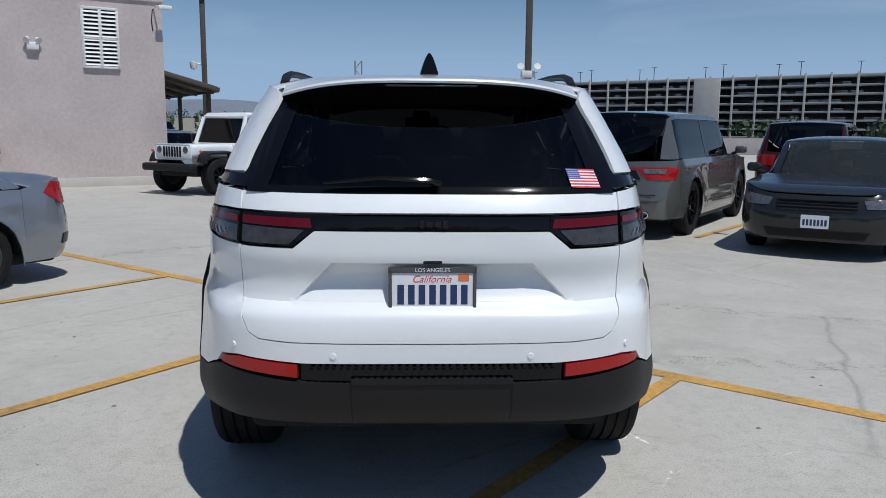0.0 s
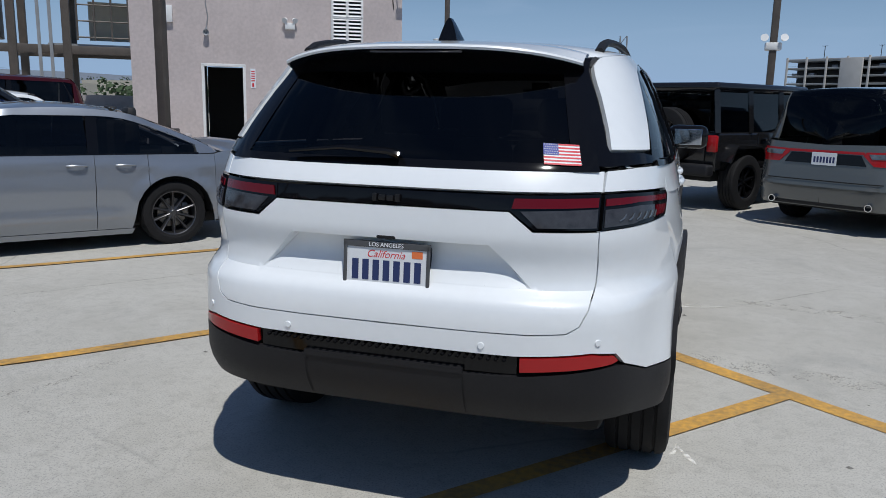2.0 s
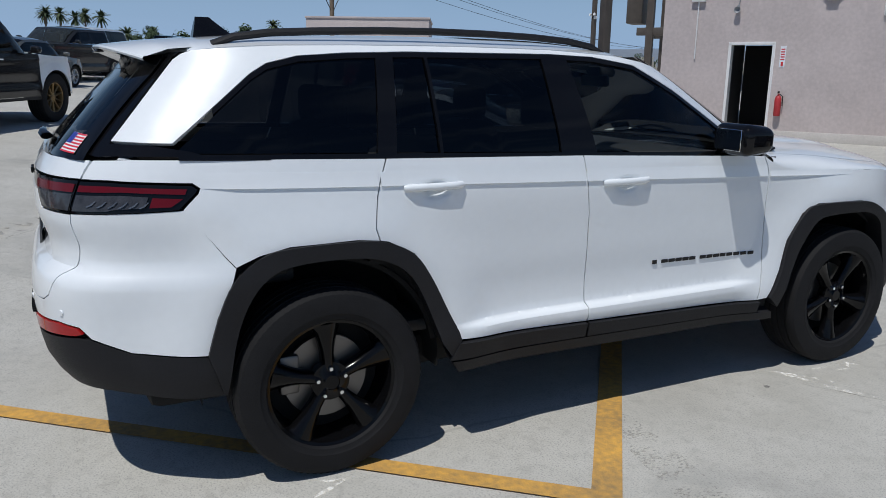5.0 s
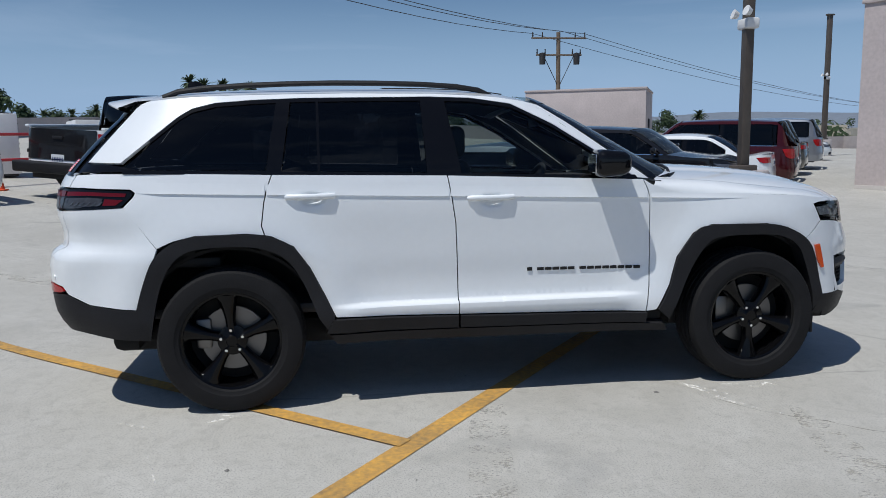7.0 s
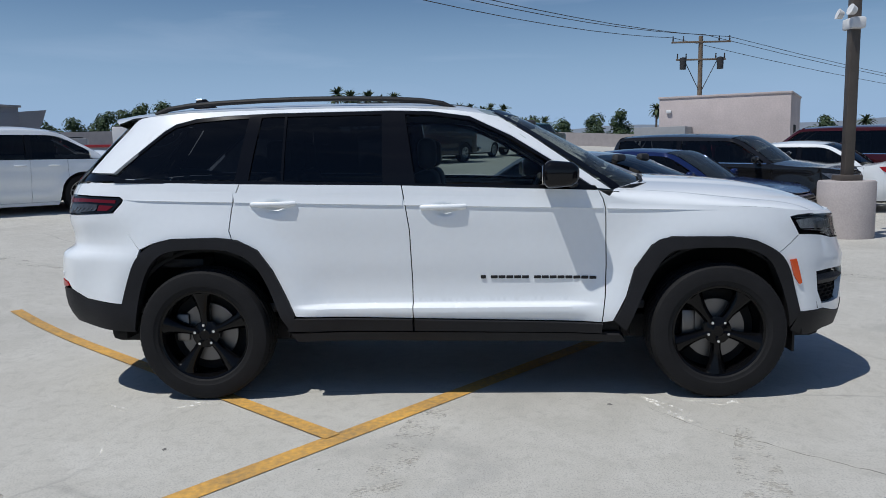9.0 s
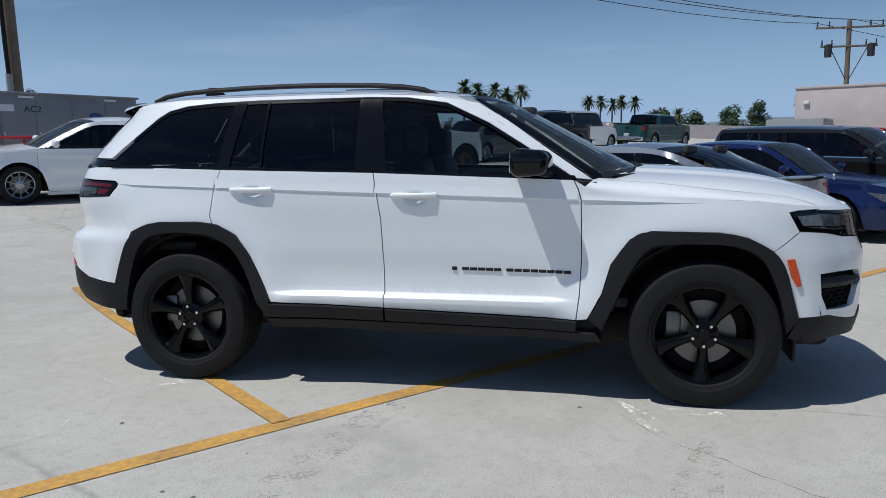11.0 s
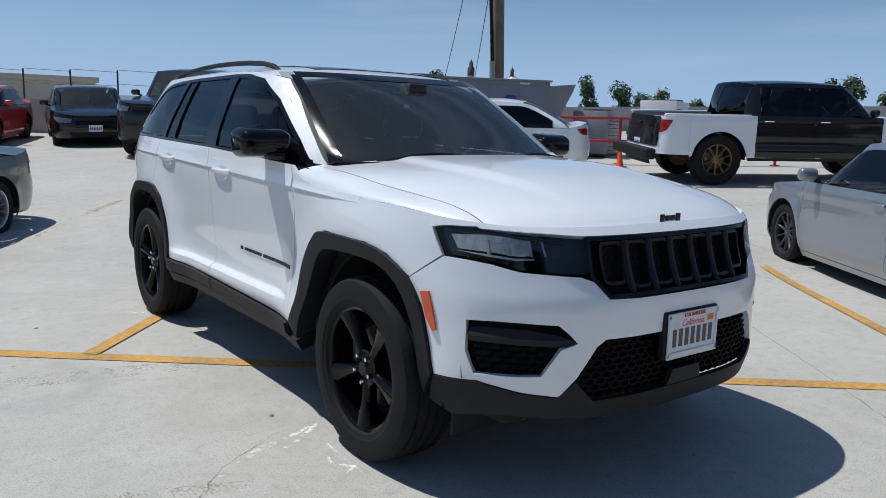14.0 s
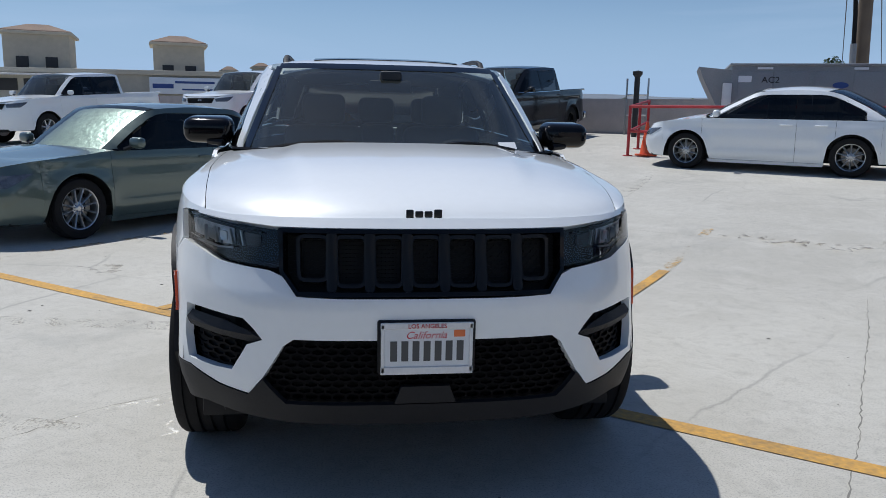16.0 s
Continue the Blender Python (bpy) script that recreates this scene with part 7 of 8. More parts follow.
sedan(-8.2, 19.5, 146, "white sedan under the carport", WHITE)
suv(-10.3, 21.5, 146, "black sport utility vehicle under the carport", BLACKPAINT)
# behind and across
sedan(2.88, -5.35, -36, "faded sage green sedan with a silver sunshade", SAGE, shade=True, length=4.82, width=1.79, height=1.47, wb=2.80, fo=0.95, rim=ALLOY, spokes=12, spoke_w=0.10)
sedan(-7.60, -8.32, 228.1, "white sedan with silver wheels beside a red guard rail", WHITE, length=4.56, width=1.78, height=1.46, wb=2.70, fo=0.92, rim=ALLOY, spokes=10, spoke_w=0.12, cowl=1.02, roof_f=0.12, roof_r=-0.95, glass_r=-1.86)
pickup(-12.05, -4.15, 59.3, "white pickup truck with black doors and bronze wheels", WHITE, cab=BLACKPAINT, trim=BLACKPAINT, rim=BRONZE, spokes=10, spoke_w=0.14, wr=0.47, ride=0.52, wheel_w=0.32)
pickup(-4.1, -14.8, -38.5, "black pickup truck facing out", BLACKPAINT, rim=RIMBLACK)
sedan(-2.3, -18.4, -8, "black sedan with black wheels", BLACKPAINT, length=5.0, width=1.9, wb=3.05, rim=RIMBLACK)
sedan(0.3, -18.6, -22, "bright red sedan with a scooped bonnet", REDPAINT, rim=DARKALLOY)
pickup(3.0, -22.0, -30, "white pickup truck facing out", WHITE)
pickup(8.2, -20.0, -28, "white pickup truck with a cross-hair grille", WHITE)
sedan(10.3, -26.0, -30, "silver sedan behind white pickup", SILVER)
# far row
sedan(-22.9, -3.2, 60, "grey sedan with red tail lamps", GREYPAINT)
pickup(-27.5, -2.0, 235, "dark grey pickup truck", CHARCOAL, length=5.35, height=1.82, wb=3.2)
suv(-33.4, -0.4, 60, "large white sport utility vehicle", WHITE, length=5.2, height=1.9, belt=1.15)
pickup(-38.5, 3.4, 60, "old teal pickup truck", TEAL, height=1.8)
suv(-29.8, 10.9, -141, "small bright red hatchback", REDPAINT, length=4.0, height=1.5, wb=2.5, fo=0.8, wr=0.31, belt=0.95, hood=0.98, nose_z=0.78, tail_z=0.95)


# ---- the pink stuccoed building ----
def facade_pose(u, z, out=0.0):
    """A pose on the facade: u along it, z up, its own z out of the wall."""
    d = Vector((0.873, 0.488, 0))
    n = Vector((0.488, -0.873, 0))
    p = Vector((-12.50, 12.06, z)) + d * u + n * out
    return Matrix(((d.x, 0, n.x, p.x), (d.y, 0, n.y, p.y), (0, 1, 0, p.z), (0, 0, 0, 1)))


def build_stair_house():
    b = thing("stair_building", Matrix.Identity(4), "plain pink stuccoed stair building with a louvre and a doorway", "building")
    outl = [(0, -0.2), (1.72, -0.2), (1.72, 2.34), (2.80, 2.34), (2.80, -0.2), (6.95, -0.2), (6.95, 4.62), (0, 4.62)]
    wall = part("wall", flat_panel(outl, facade_pose(0, 0, -0.25), 0.25), STUCCO, b)
    for u, ln in ((0.0, 7.0), (6.95, 7.0)):
        d = facade_pose(u, 0)
        part("wall", box(0.125 if u == 0 else -0.125, 2.2, -0.25 - ln / 2, 0.25, 4.82, ln), STUCCO, b).matrix_basis = d
    part("roof", box(3.475, 4.5, -3.6, 6.4, 0.2, 6.6), STUCCO, b).matrix_basis = facade_pose(0, 0)
    part("coping", box(3.475, 4.66, -0.12, 7.05, 0.09, 0.34, 0.01), STUCCO, b).matrix_basis = facade_pose(0, 0)
    part("wall_base", box(0.86, 0.08, 0.012, 1.72, 0.30, 0.03, 0.008), STUCCOBASE, b).matrix_basis = facade_pose(0, 0)
    part("wall_base", box(4.88, 0.08, 0.012, 4.14, 0.30, 0.03, 0.008), STUCCOBASE, b).matrix_basis = facade_pose(0, 0)
    # doorway: frame; near-black faces behind stand in for the shade of the room
    dm = facade_pose(0, 0)
    fr = None
    for cx, cy, sx, sy in ((1.74, 1.16, 0.07, 2.34), (2.78, 1.16, 0.07, 2.34), (2.26, 2.32, 1.11, 0.07)):
        fr = box(cx, cy, -0.10, sx, sy, 0.24, 0.006, 1, fr)
    part("door_frame", fr, WHITEMETAL, b, "white door frame").matrix_basis = dm
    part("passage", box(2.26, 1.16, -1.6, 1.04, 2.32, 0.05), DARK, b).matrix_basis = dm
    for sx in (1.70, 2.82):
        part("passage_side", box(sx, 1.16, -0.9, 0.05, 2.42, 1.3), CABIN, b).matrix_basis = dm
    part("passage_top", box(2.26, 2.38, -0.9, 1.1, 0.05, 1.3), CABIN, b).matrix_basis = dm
    # louvre in two leaves
    lv = part("louvre", box(5.47, 3.64, 0.02, 0.86, 1.46, 0.04, 0.008), WHITEMETAL, b, "white louvred vent in two leaves")
    lv.matrix_basis = dm
    for k in (-1, 1):
        part("louvre_back", box(5.47 + k * 0.205, 3.64, 0.042, 0.33, 1.34, 0.006), DARK, lv)
        for i in range(14):
            bm = box(0, 0, 0, 0.345, 0.082, 0.012, 0.003, 1)
            bmesh.ops.transform(bm, matrix=pose(5.47 + k * 0.205, 3.01 + i * 0.097, 0.055, -38), verts=bm.verts)
            part("slat", bm, WHITEMETAL, lv)
        part("stile", box(5.47 + k * 0.385, 3.64, 0.055, 0.05, 1.44, 0.04, 0.006), WHITEMETAL, lv)
    part("stile", box(5.47, 3.64, 0.055, 0.075, 1.44, 0.04, 0.006), WHITEMETAL, lv)
    for yy in (2.94, 3.64, 4.35):
        part("rail", box(5.47, yy, 0.055, 0.82, 0.06, 0.04, 0.006), WHITEMETAL, lv)
    return b


build_stair_house()


def emergency_light(m, label="white twin-headed emergency light on the wall"):
    t = thing("emergency_light", m, label, "light", "emergency lights")
    part("case", box(0, 0, 0.06, 0.26, 0.17, 0.11, 0.02), WHITEMETAL, t)
    for sd in (1, -1):
        h = part("lamp_head", lathe([(0.0, -0.05), (0.05, -0.045), (0.07, 0.03), (0.074, 0.05), (0.0, 0.045)], 16, "z", pose(sd * 0.12, 0.15, 0.10, 25, sd * 25, 0)), WHITEMETAL, t)
    return t


emergency_light(facade_pose(3.97, 3.36))


def wall_fittings():
    m = facade_pose(0, 0)
    ex = thing("fire_extinguisher", facade_pose(3.02, 0.84, 0.09), "red fire extinguisher hung on the wall", "fire extinguisher")
    part("cylinder", lathe([(0.0, -0.25), (0.07, -0.25), (0.08, -0.23), (0.08, 0.16), (0.06, 0.22), (0.025, 0.25), (0.025, 0.29), (0.0, 0.29)], 18, "z", pose(0, 0, 0, -90)), REDSTEEL, ex)
    part("hose", tube([(0.02, 0.28, 0.0), (0.10, 0.22, 0.0), (0.105, 0.0, 0.0)], 0.012, 6), DARK, ex)
    part("handle", box(0, 0.32, 0.03, 0.03, 0.05, 0.12, 0.008), DARK, ex)
    part("bracket", box(0, 0.0, -0.075, 0.12, 0.08, 0.03, 0.004), REDSTEEL, ex)
    sg = thing("wall_sign", facade_pose(3.00, 2.00), "narrow white sign with red writing bars", "sign")
    part("board", box(0, 0, 0.006, 0.13, 0.50, 0.01, 0.002, 1), WHITESIGN, sg)
    part("arrow", box(0, -0.17, 0.012, 0.05, 0.10, 0.004), PLATERED, sg)
    for i in range(5):
        part("writing_bar", box(0, 0.18 - i * 0.06, 0.012, 0.09, 0.028, 0.004), PLATERED, sg)
    cm = thing("security_camera", facade_pose(6.75, 4.46), "white bullet security camera on an arm", "camera")
    part("arm", tube([(0, 0, 0), (0.05, 0.05, 0.15), (0.10, 0.02, 0.25)], 0.02, 6), WHITEMETAL, cm)
    part("case", box(0.22, 0.0, 0.32, 0.34, 0.11, 0.12, 0.03), WHITEMETAL, cm)
    part("cable", tube([(-0.02, -0.02, 0.01), (-0.06, -0.3, 0.02), (-0.03, -0.55, 0.01)], 0.012, 6), DARK, cm)
    bx = thing("junction_box", facade_pose(0.88, 3.55), "white electrical box with a conduit", "electrical box")
    part("case", box(0, 0, 0.05, 0.34, 0.42, 0.10, 0.015), WHITEMETAL, bx)
    part("conduit", tube([(0.0, -0.2, 0.03), (0.0, -1.6, 0.03)], 0.018, 6), WHITEMETAL, bx)
    sp = thing("wall_horn", facade_pose(1.86, 3.12), "grey wall horn with a looped cable", "speaker")
    part("horn", lathe([(0.0, 0.0), (0.05, 0.02), (0.08, 0.14), (0.075, 0.14), (0.0, 0.04)], 16), GREYMETAL, sp)
    part("bracket", box(0, 0.06, 0.02, 0.06, 0.14, 0.04, 0.01), GREYMETAL, sp)
    part("cable", tube([(0, 0.1, 0.02), (0.05, 0.4, 0.015), (0.0, 0.75, 0.015), (0.02, 1.2, 0.012)], 0.014, 6), GREYMETAL, sp)


wall_fittings()


# ---- lamp posts ----
def lamp_post(x, y, h, label, plinth=False, heads=1, flood=None, r=0.075):
    p = thing("lamp_post", Matrix.Translation((x, y, deck_z(x, y))), label, "street lamp", "lamp posts")
    base = 0.0
    if plinth:
        base = 0.88
        part("plinth", lathe([(0.0, 0.0), (0.42, 0.0), (0.42, 0.86), (0.40, 0.89), (0.0, 0.89)], 32), CONCRETEPLINTH, p, "round pinkish concrete plinth")
        part("base_plate", box(0, 0, 0.93, 0.34, 0.34, 0.10, 0.02), STEELBROWN, p)
    part("pole", box(0, 0, base + (h - base) / 2, r * 2, r * 2, h - base, 0.015), STEELBROWN, p)
    if heads:
        hd = part("lamp_head", box(0.0, 0, h + 0.03, 0.24 if heads == 1 else 1.9, 0.42, 0.09, 0.03), STEELBROWN, p)
        for sx in ((0.0,) if heads == 1 else (-0.72, 0.72)):
            part("diffuser", box(sx, 0, h - 0.016, 0.32, 0.28, 0.01), CLEARLENS, hd)
    if flood:
        fl = part("flood_case", box(0, 0.0, flood, 0.34, 0.22, 0.17, 0.03), WHITEMETAL, p)
        for sd in (1, -1):
            part("flood_head", lathe([(0.0, -0.05), (0.055, -0.04), (0.085, 0.05), (0.0, 0.045)], 14, "z", pose(sd * 0.20, -0.12, flood + 0.17, 70, sd * 15, 0)), WHITEMETAL, fl)
    return p


lamp_post(-7.07, 5.95, 6.3, "brown steel lamp post on a concrete plinth", True, 1, 3.28)
lamp_post(-34.0, 26.0, 7.5, "brown steel lamp post on a concrete plinth far off", True, 1, 4.2, 0.11)
lamp_post(2.8, 14.1, 7.5, "brown steel lamp post among parked cars", False, 1, 2.85)
lamp_post(-7.0, 21.6, 5.85, "brown steel lamp post with twin flat heads", False, 2, None)
dome = thing("dome_camera", Matrix.Translation((-7.15, 21.5, 3.55)), "white dome camera on the lamp post", "camera")
part("bracket", tube([(0.1, 0.1, 0.05), (-0.1, 0, 0.05)], 0.03, 6), WHITEMETAL, dome)
part("dome", lathe([(0.0, -0.16), (0.09, -0.12), (0.12, 0.0), (0.12, 0.09), (0.0, 0.12)], 18, "z", pose(-0.18, 0, 0)), WHITEMETAL, dome)

# ---- carport beside the building ----
cp = thing("carport", facade_pose(7.3, 0.0), "dark steel carport with a ribbed roof", "carport")
slope = Matrix.Translation((-0.3, 3.16, 0)) @ Matrix.Rotation(radians(-15), 4, "Z")


def tilted(bm):
    bmesh.ops.transform(bm, matrix=slope, verts=bm.verts)
    return bm


part("roof_deck", tilted(box(1.02, 0.0, -6.5, 2.04, 0.05, 8.4, 0.01)), STEELBROWN, cp)
part("fascia", tilted(box(2.06, -0.03, -6.5, 0.04, 0.14, 8.5, 0.01)), STEELBROWN, cp)
part("fascia", tilted(box(1.02, -0.03, -2.28, 2.08, 0.13, 0.05, 0.01)), STEELBROWN, cp)
for i in range(9):
    part("roof_rib", tilted(box(1.02, 0.045, -2.4 - i * 1.02, 2.02, 0.04, 0.05, 0.008)), STEELBROWN, cp)
for i in range(5):
    part("rafter", tilted(box(1.02, -0.10, -2.6 - i * 1.95, 1.98, 0.14, 0.08, 0.01)), STEELBROWN, cp)
for u, h in ((0.1, 2.90), (1.50, 2.55)):
    for w in (-2.8, -6.5, -10.3):
        part("post", box(u, h / 2, w, 0.12, h, 0.12, 0.01), STEELBROWN, cp)

# ---- steel hoist tower behind the building ----
tw = thing("steel_lift_tower", pose(-36.2, 40.2, 0.3, 0, 0, 38) @ Matrix.Diagonal((2.2, 2.2, 2.0, 1)), "dark steel framed lift tower with platforms", "tower")
for x in (-2.6, -1.2, 2.4):
    for y in (-1.2, 1.2):
        part("column", box(x, y, 3.6, 0.22, 0.22, 7.2, 0.01), STEELBROWN, tw)
for z in (2.0, 4.15, 5.1, 6.9):
    for y in (-1.2, 1.2):
        part("beam", box(0.2, y, z, 6.4, 0.16, 0.26, 0.01), STEELBROWN, tw)
    part("platform", box(0.8, 0, z + 0.16, 5.0, 2.4, 0.06), GREYMETAL, tw)
for z in (4.9, 5.5, 6.2):
    part("guard_rail", tube([(-2.6, -1.25, z), (3.4, -1.25, z)], 0.035, 6), STEELBROWN, tw)
for i in range(9):
    part("mesh_bar", tube([(-0.9 + i * 0.46, -1.3, 2.3), (-0.9 + i * 0.46, -1.3, 4.0)], 0.03, 5), STEELBROWN, tw)
for i in range(4):
    part("mesh_bar", tube([(-0.9, -1.3, 2.4 + i * 0.5), (2.8, -1.3, 2.4 + i * 0.5)], 0.025, 5), STEELBROWN, tw)
part("counterweight", box(-3.2, -0.4, 3.6, 0.5, 0.9, 2.6, 0.03), STEELBROWN, tw)
part("cabin_panel", box(1.0, 0.9, 3.1, 3.4, 0.06, 1.3, 0.01), CREAM, tw)
for x in (-1.9, -1.6):
    part("pipe", tube([(x, -1.35, 0), (x, -1.35, 7.0)], 0.05, 6), GREYMETAL, tw)


# ---- plant, rails and parapet on the deck ----
def guard_rail(pts, label):
    t = thing("guard_rail", Matrix.Identity(4), label, "railing", "guard rails")
    P = [Vector((x, y, deck_z(x, y))) for x, y in pts]
    for h in (0.52, 1.03):
        for a, b in zip(P, P[1:]):
            part("rail", tube([a + Vector((0, 0, h)), b + Vector((0, 0, h))], 0.03, 8), REDSTEEL, t)
    for a, b in zip(P, P[1:]):
        k = max(1, round((b - a).length / 1.9))
        for i in range(k + (b is P[-1])):
            q = a + (b - a) * i / k
            po = part("post", tube([q, q + Vector((0, 0, 1.05))], 0.034, 8), REDSTEEL, t)
            part("foot", box(q.x, q.y, q.z + 0.01, 0.16, 0.16, 0.02, 0.003, 1), REDSTEEL, po)
    return t


guard_rail([(-7.3, -13.5), (-5.8, -10.85), (-11.2, -7.6), (-16.0, -4.7)], "red painted pipe guard rail round the roof plant")


def traffic_cone(x, y, k=1.0, label="tall orange traffic cone beside the guard rail"):
    t = thing("traffic_cone", Matrix.Translation((x, y, deck_z(x, y))) @ Matrix.Diagonal((k, k, k, 1)), label, "traffic cone", "traffic cones")
    part("base", box(0, 0, 0.02, 0.36, 0.36, 0.04, 0.015), ORANGE, t)
    part("cone", lathe([(0.14, 0.03), (0.125, 0.06), (0.028, 0.70), (0.0, 0.70)], 20), ORANGE, t)
    return t


traffic_cone(-6.16, -10.75)
traffic_cone(-10.72, -7.15, 0.62, "small orange traffic cone before the guard rail")


def plant_unit():
    t = thing("air_handling_unit", Matrix.Translation((-9.7, -10.9, deck_z(-9.7, -10.9))) @ pose(0, 0, 0, 0, 0, -24) @ Matrix.Diagonal((1, 1, 0.93, 1)), "large grey rooftop air handling unit with slanted hoods", "air conditioner")
    part("casing", box(0, 0, 1.05, 3.1, 1.8, 1.70, 0.02), GREYMETAL, t)
    part("skid", box(0, 0, 0.10, 3.2, 1.7, 0.20), GREYMETAL, t)
    part("cap", box(0, 0, 1.92, 3.18, 1.88, 0.05, 0.01), GREYMETAL, t)
    for sd in (1, -1):
        bm = flat_panel([(0, 0), (0, 1.35), (0.66, 1.42), (0.58, 1.20)], Matrix.Translation((sd * 1.55, 0.88, 0.45)) @ Matrix(((sd, 0, 0, 0), (0, 0, -1, 0), (0, 1, 0, 0), (0, 0, 0, 1))), 1.75)
        part("hood", bm, GREYMETAL, t)
    for x in (-1.12, -0.37, 0.38, 1.08):
        pn = part("access_panel", box(x, 0.905, 1.03, 0.66, 0.02, 1.48, 0.008), GREYMETAL, t)
        part("latch", box(x + 0.28, 0.92, 1.03, 0.03, 0.02, 0.12, 0.005), WHITEMETAL, pn)
    part("maker_badge", lathe([(0.0, 0.0), (0.15, 0.0), (0.15, -0.01), (0.0, -0.01)], 20, "z", Matrix.Translation((-0.55, 0.925, 1.48)) @ pose(0, 0, 0, -90) @ Matrix.Diagonal((1, 0.45, 1, 1))), BLUEINK, t)
    lettering(t, "unit_number", "AC2", 0.19, Matrix.Translation((0.78, 0.92, 1.58)) @ Matrix(((-1, 0, 0, 0), (0, 0, 1, 0), (0, 1, 0, 0), (0, 0, 0, 1))), CABIN)
    part("notice", box(1.28, 0.92, 1.60, 0.26, 0.012, 0.14), WHITESIGN, t)
    part("notice", box(0.9, 0.92, 1.84, 0.30, 0.012, 0.05), WHITESIGN, t)
    part("notice", box(-0.9, 0.92, 1.84, 0.26, 0.012, 0.05), WHITESIGN, t)
    part("switch_box", box(1.62, 0.94, 1.10, 0.18, 0.14, 0.80, 0.01), WHITEMETAL, t)
    return t


plant_unit()


def small_condensers():
    for x, y, sx, h, lab in ((-12.3, -9.3, 1.2, 1.05, "dark condenser unit behind the guard rail"), (-13.8, -8.42, 1.45, 1.32, "pale condenser unit behind the guard rail"), (-16.8, -7.2, 1.6, 1.2, "pale metal duct box behind the guard rail")):
        t = thing("condenser_unit", Matrix.Translation((x, y, deck_z(x, y))) @ pose(0, 0, 0, 0, 0, 25), lab, "air conditioner", "condenser units")
        part("casing", box(0, 0, h / 2 + 0.05, sx, 0.9, h, 0.02), WHITEMETAL if "pale" in lab else GREYMETAL, t)
        for i in range(10):
            part("grille_bar", box(0, 0.46, 0.15 + i * h * 0.085, sx * 0.86, 0.02, 0.02), CABIN, t)
        part("foot", box(0, 0, 0.03, sx * 0.9, 0.8, 0.06), CABIN, t)
        part("fan_guard", lathe([(sx * 0.3, h + 0.05), (sx * 0.3, h + 0.09), (sx * 0.28, h + 0.09), (sx * 0.28, h + 0.05)], 20), CABIN, t)


small_condensers()


def parapet(name, x0, y0, x1, y1, h=1.08):
    bm = bmesh.new()
    k = 24
    n = Vector((-(y1 - y0), x1 - x0)).normalized() * 0.12
    rows = []
    for i in range(k + 1):
        x, y = x0 + (x1 - x0) * i / k, y0 + (y1 - y0) * i / k
        z = deck_z(x, y)
        rows.append([bm.verts.new(v) for v in ((x - n.x, y - n.y, z - 0.3), (x - n.x, y - n.y, z + h), (x + n.x, y + n.y, z + h), (x + n.x, y + n.y, z - 0.3))])
    for a, b in zip(rows, rows[1:]):
        for j in range(3):
            bm.faces.new((a[j], a[j + 1], b[j + 1], b[j]))
    bm.faces.new(rows[0])
    bm.faces.new(rows[-1][::-1])
    bmesh.ops.recalc_face_normals(bm, faces=bm.faces)
    return tagged(part(name, bm, CONCRETEPLINTH), "grey parapet wall along the deck's edge", "wall", kind="structure")


parapet("wall_south", -13.2, -12.2, 30.0, -47.2, 0.98)
parapet("wall_south_west", -13.2, -12.2, -16.5, -16.3, 0.9)
parapet("wall_south_far", -16.5, -16.3, -60, -14.0, 0.9)
parapet("wall_west", -60, -18, -60, 46)
parapet("wall_north", -60, 46, 60, 46)

lad = thing("fixed_ladder", Matrix.Translation((-7.95, -15.95, deck_z(-7.95, -15.95))) @ pose(0, 0, 0, 0, 0, -39), "galvanised fixed ladder over the parapet", "ladder")
for sd in (1, -1):
    part("stile", tube([(sd * 0.30, 0, 0), (sd * 0.30, 0, 1.55)], 0.028, 6), ALLOY, lad)
for z in (0.55, 1.10):
    part("rung", tube([(-0.30, 0, z), (0.30, 0, z)], 0.025, 6), ALLOY, lad)
vp = thing("vent_pipe", Matrix.Translation((-7.69, -15.35, deck_z(-7.69, -15.35))), "black vent pipe with a cap", "pipe")
part("pipe", tube([(0, 0, 0), (0, 0, 1.62)], 0.075, 12), CABIN, vp)
part("cap", lathe([(0.0, 1.77), (0.13, 1.74), (0.13, 1.66), (0.08, 1.60), (0.0, 1.60)], 16), CABIN, vp)
for i in range(6):
    x, y = -4.6 + i * 1.1, -19.15 - i * 0.89
    fp = thing("fence_post", Matrix.Translation((x, y, deck_z(x, y))), "dark steel fence post on the parapet", "fence", "fence posts")
    part("post", tube([(0, 0, 0.9), (0, 0, 1.85)], 0.025, 6), CABIN, fp)
    part("wire", tube([(0, 0, 1.8), (1.1, -0.89, 1.86)], 0.008, 4), CABIN, fp)
    part("wire", tube([(0, 0, 1.4), (1.1, -0.89, 1.46)], 0.008, 4), CABIN, fp)


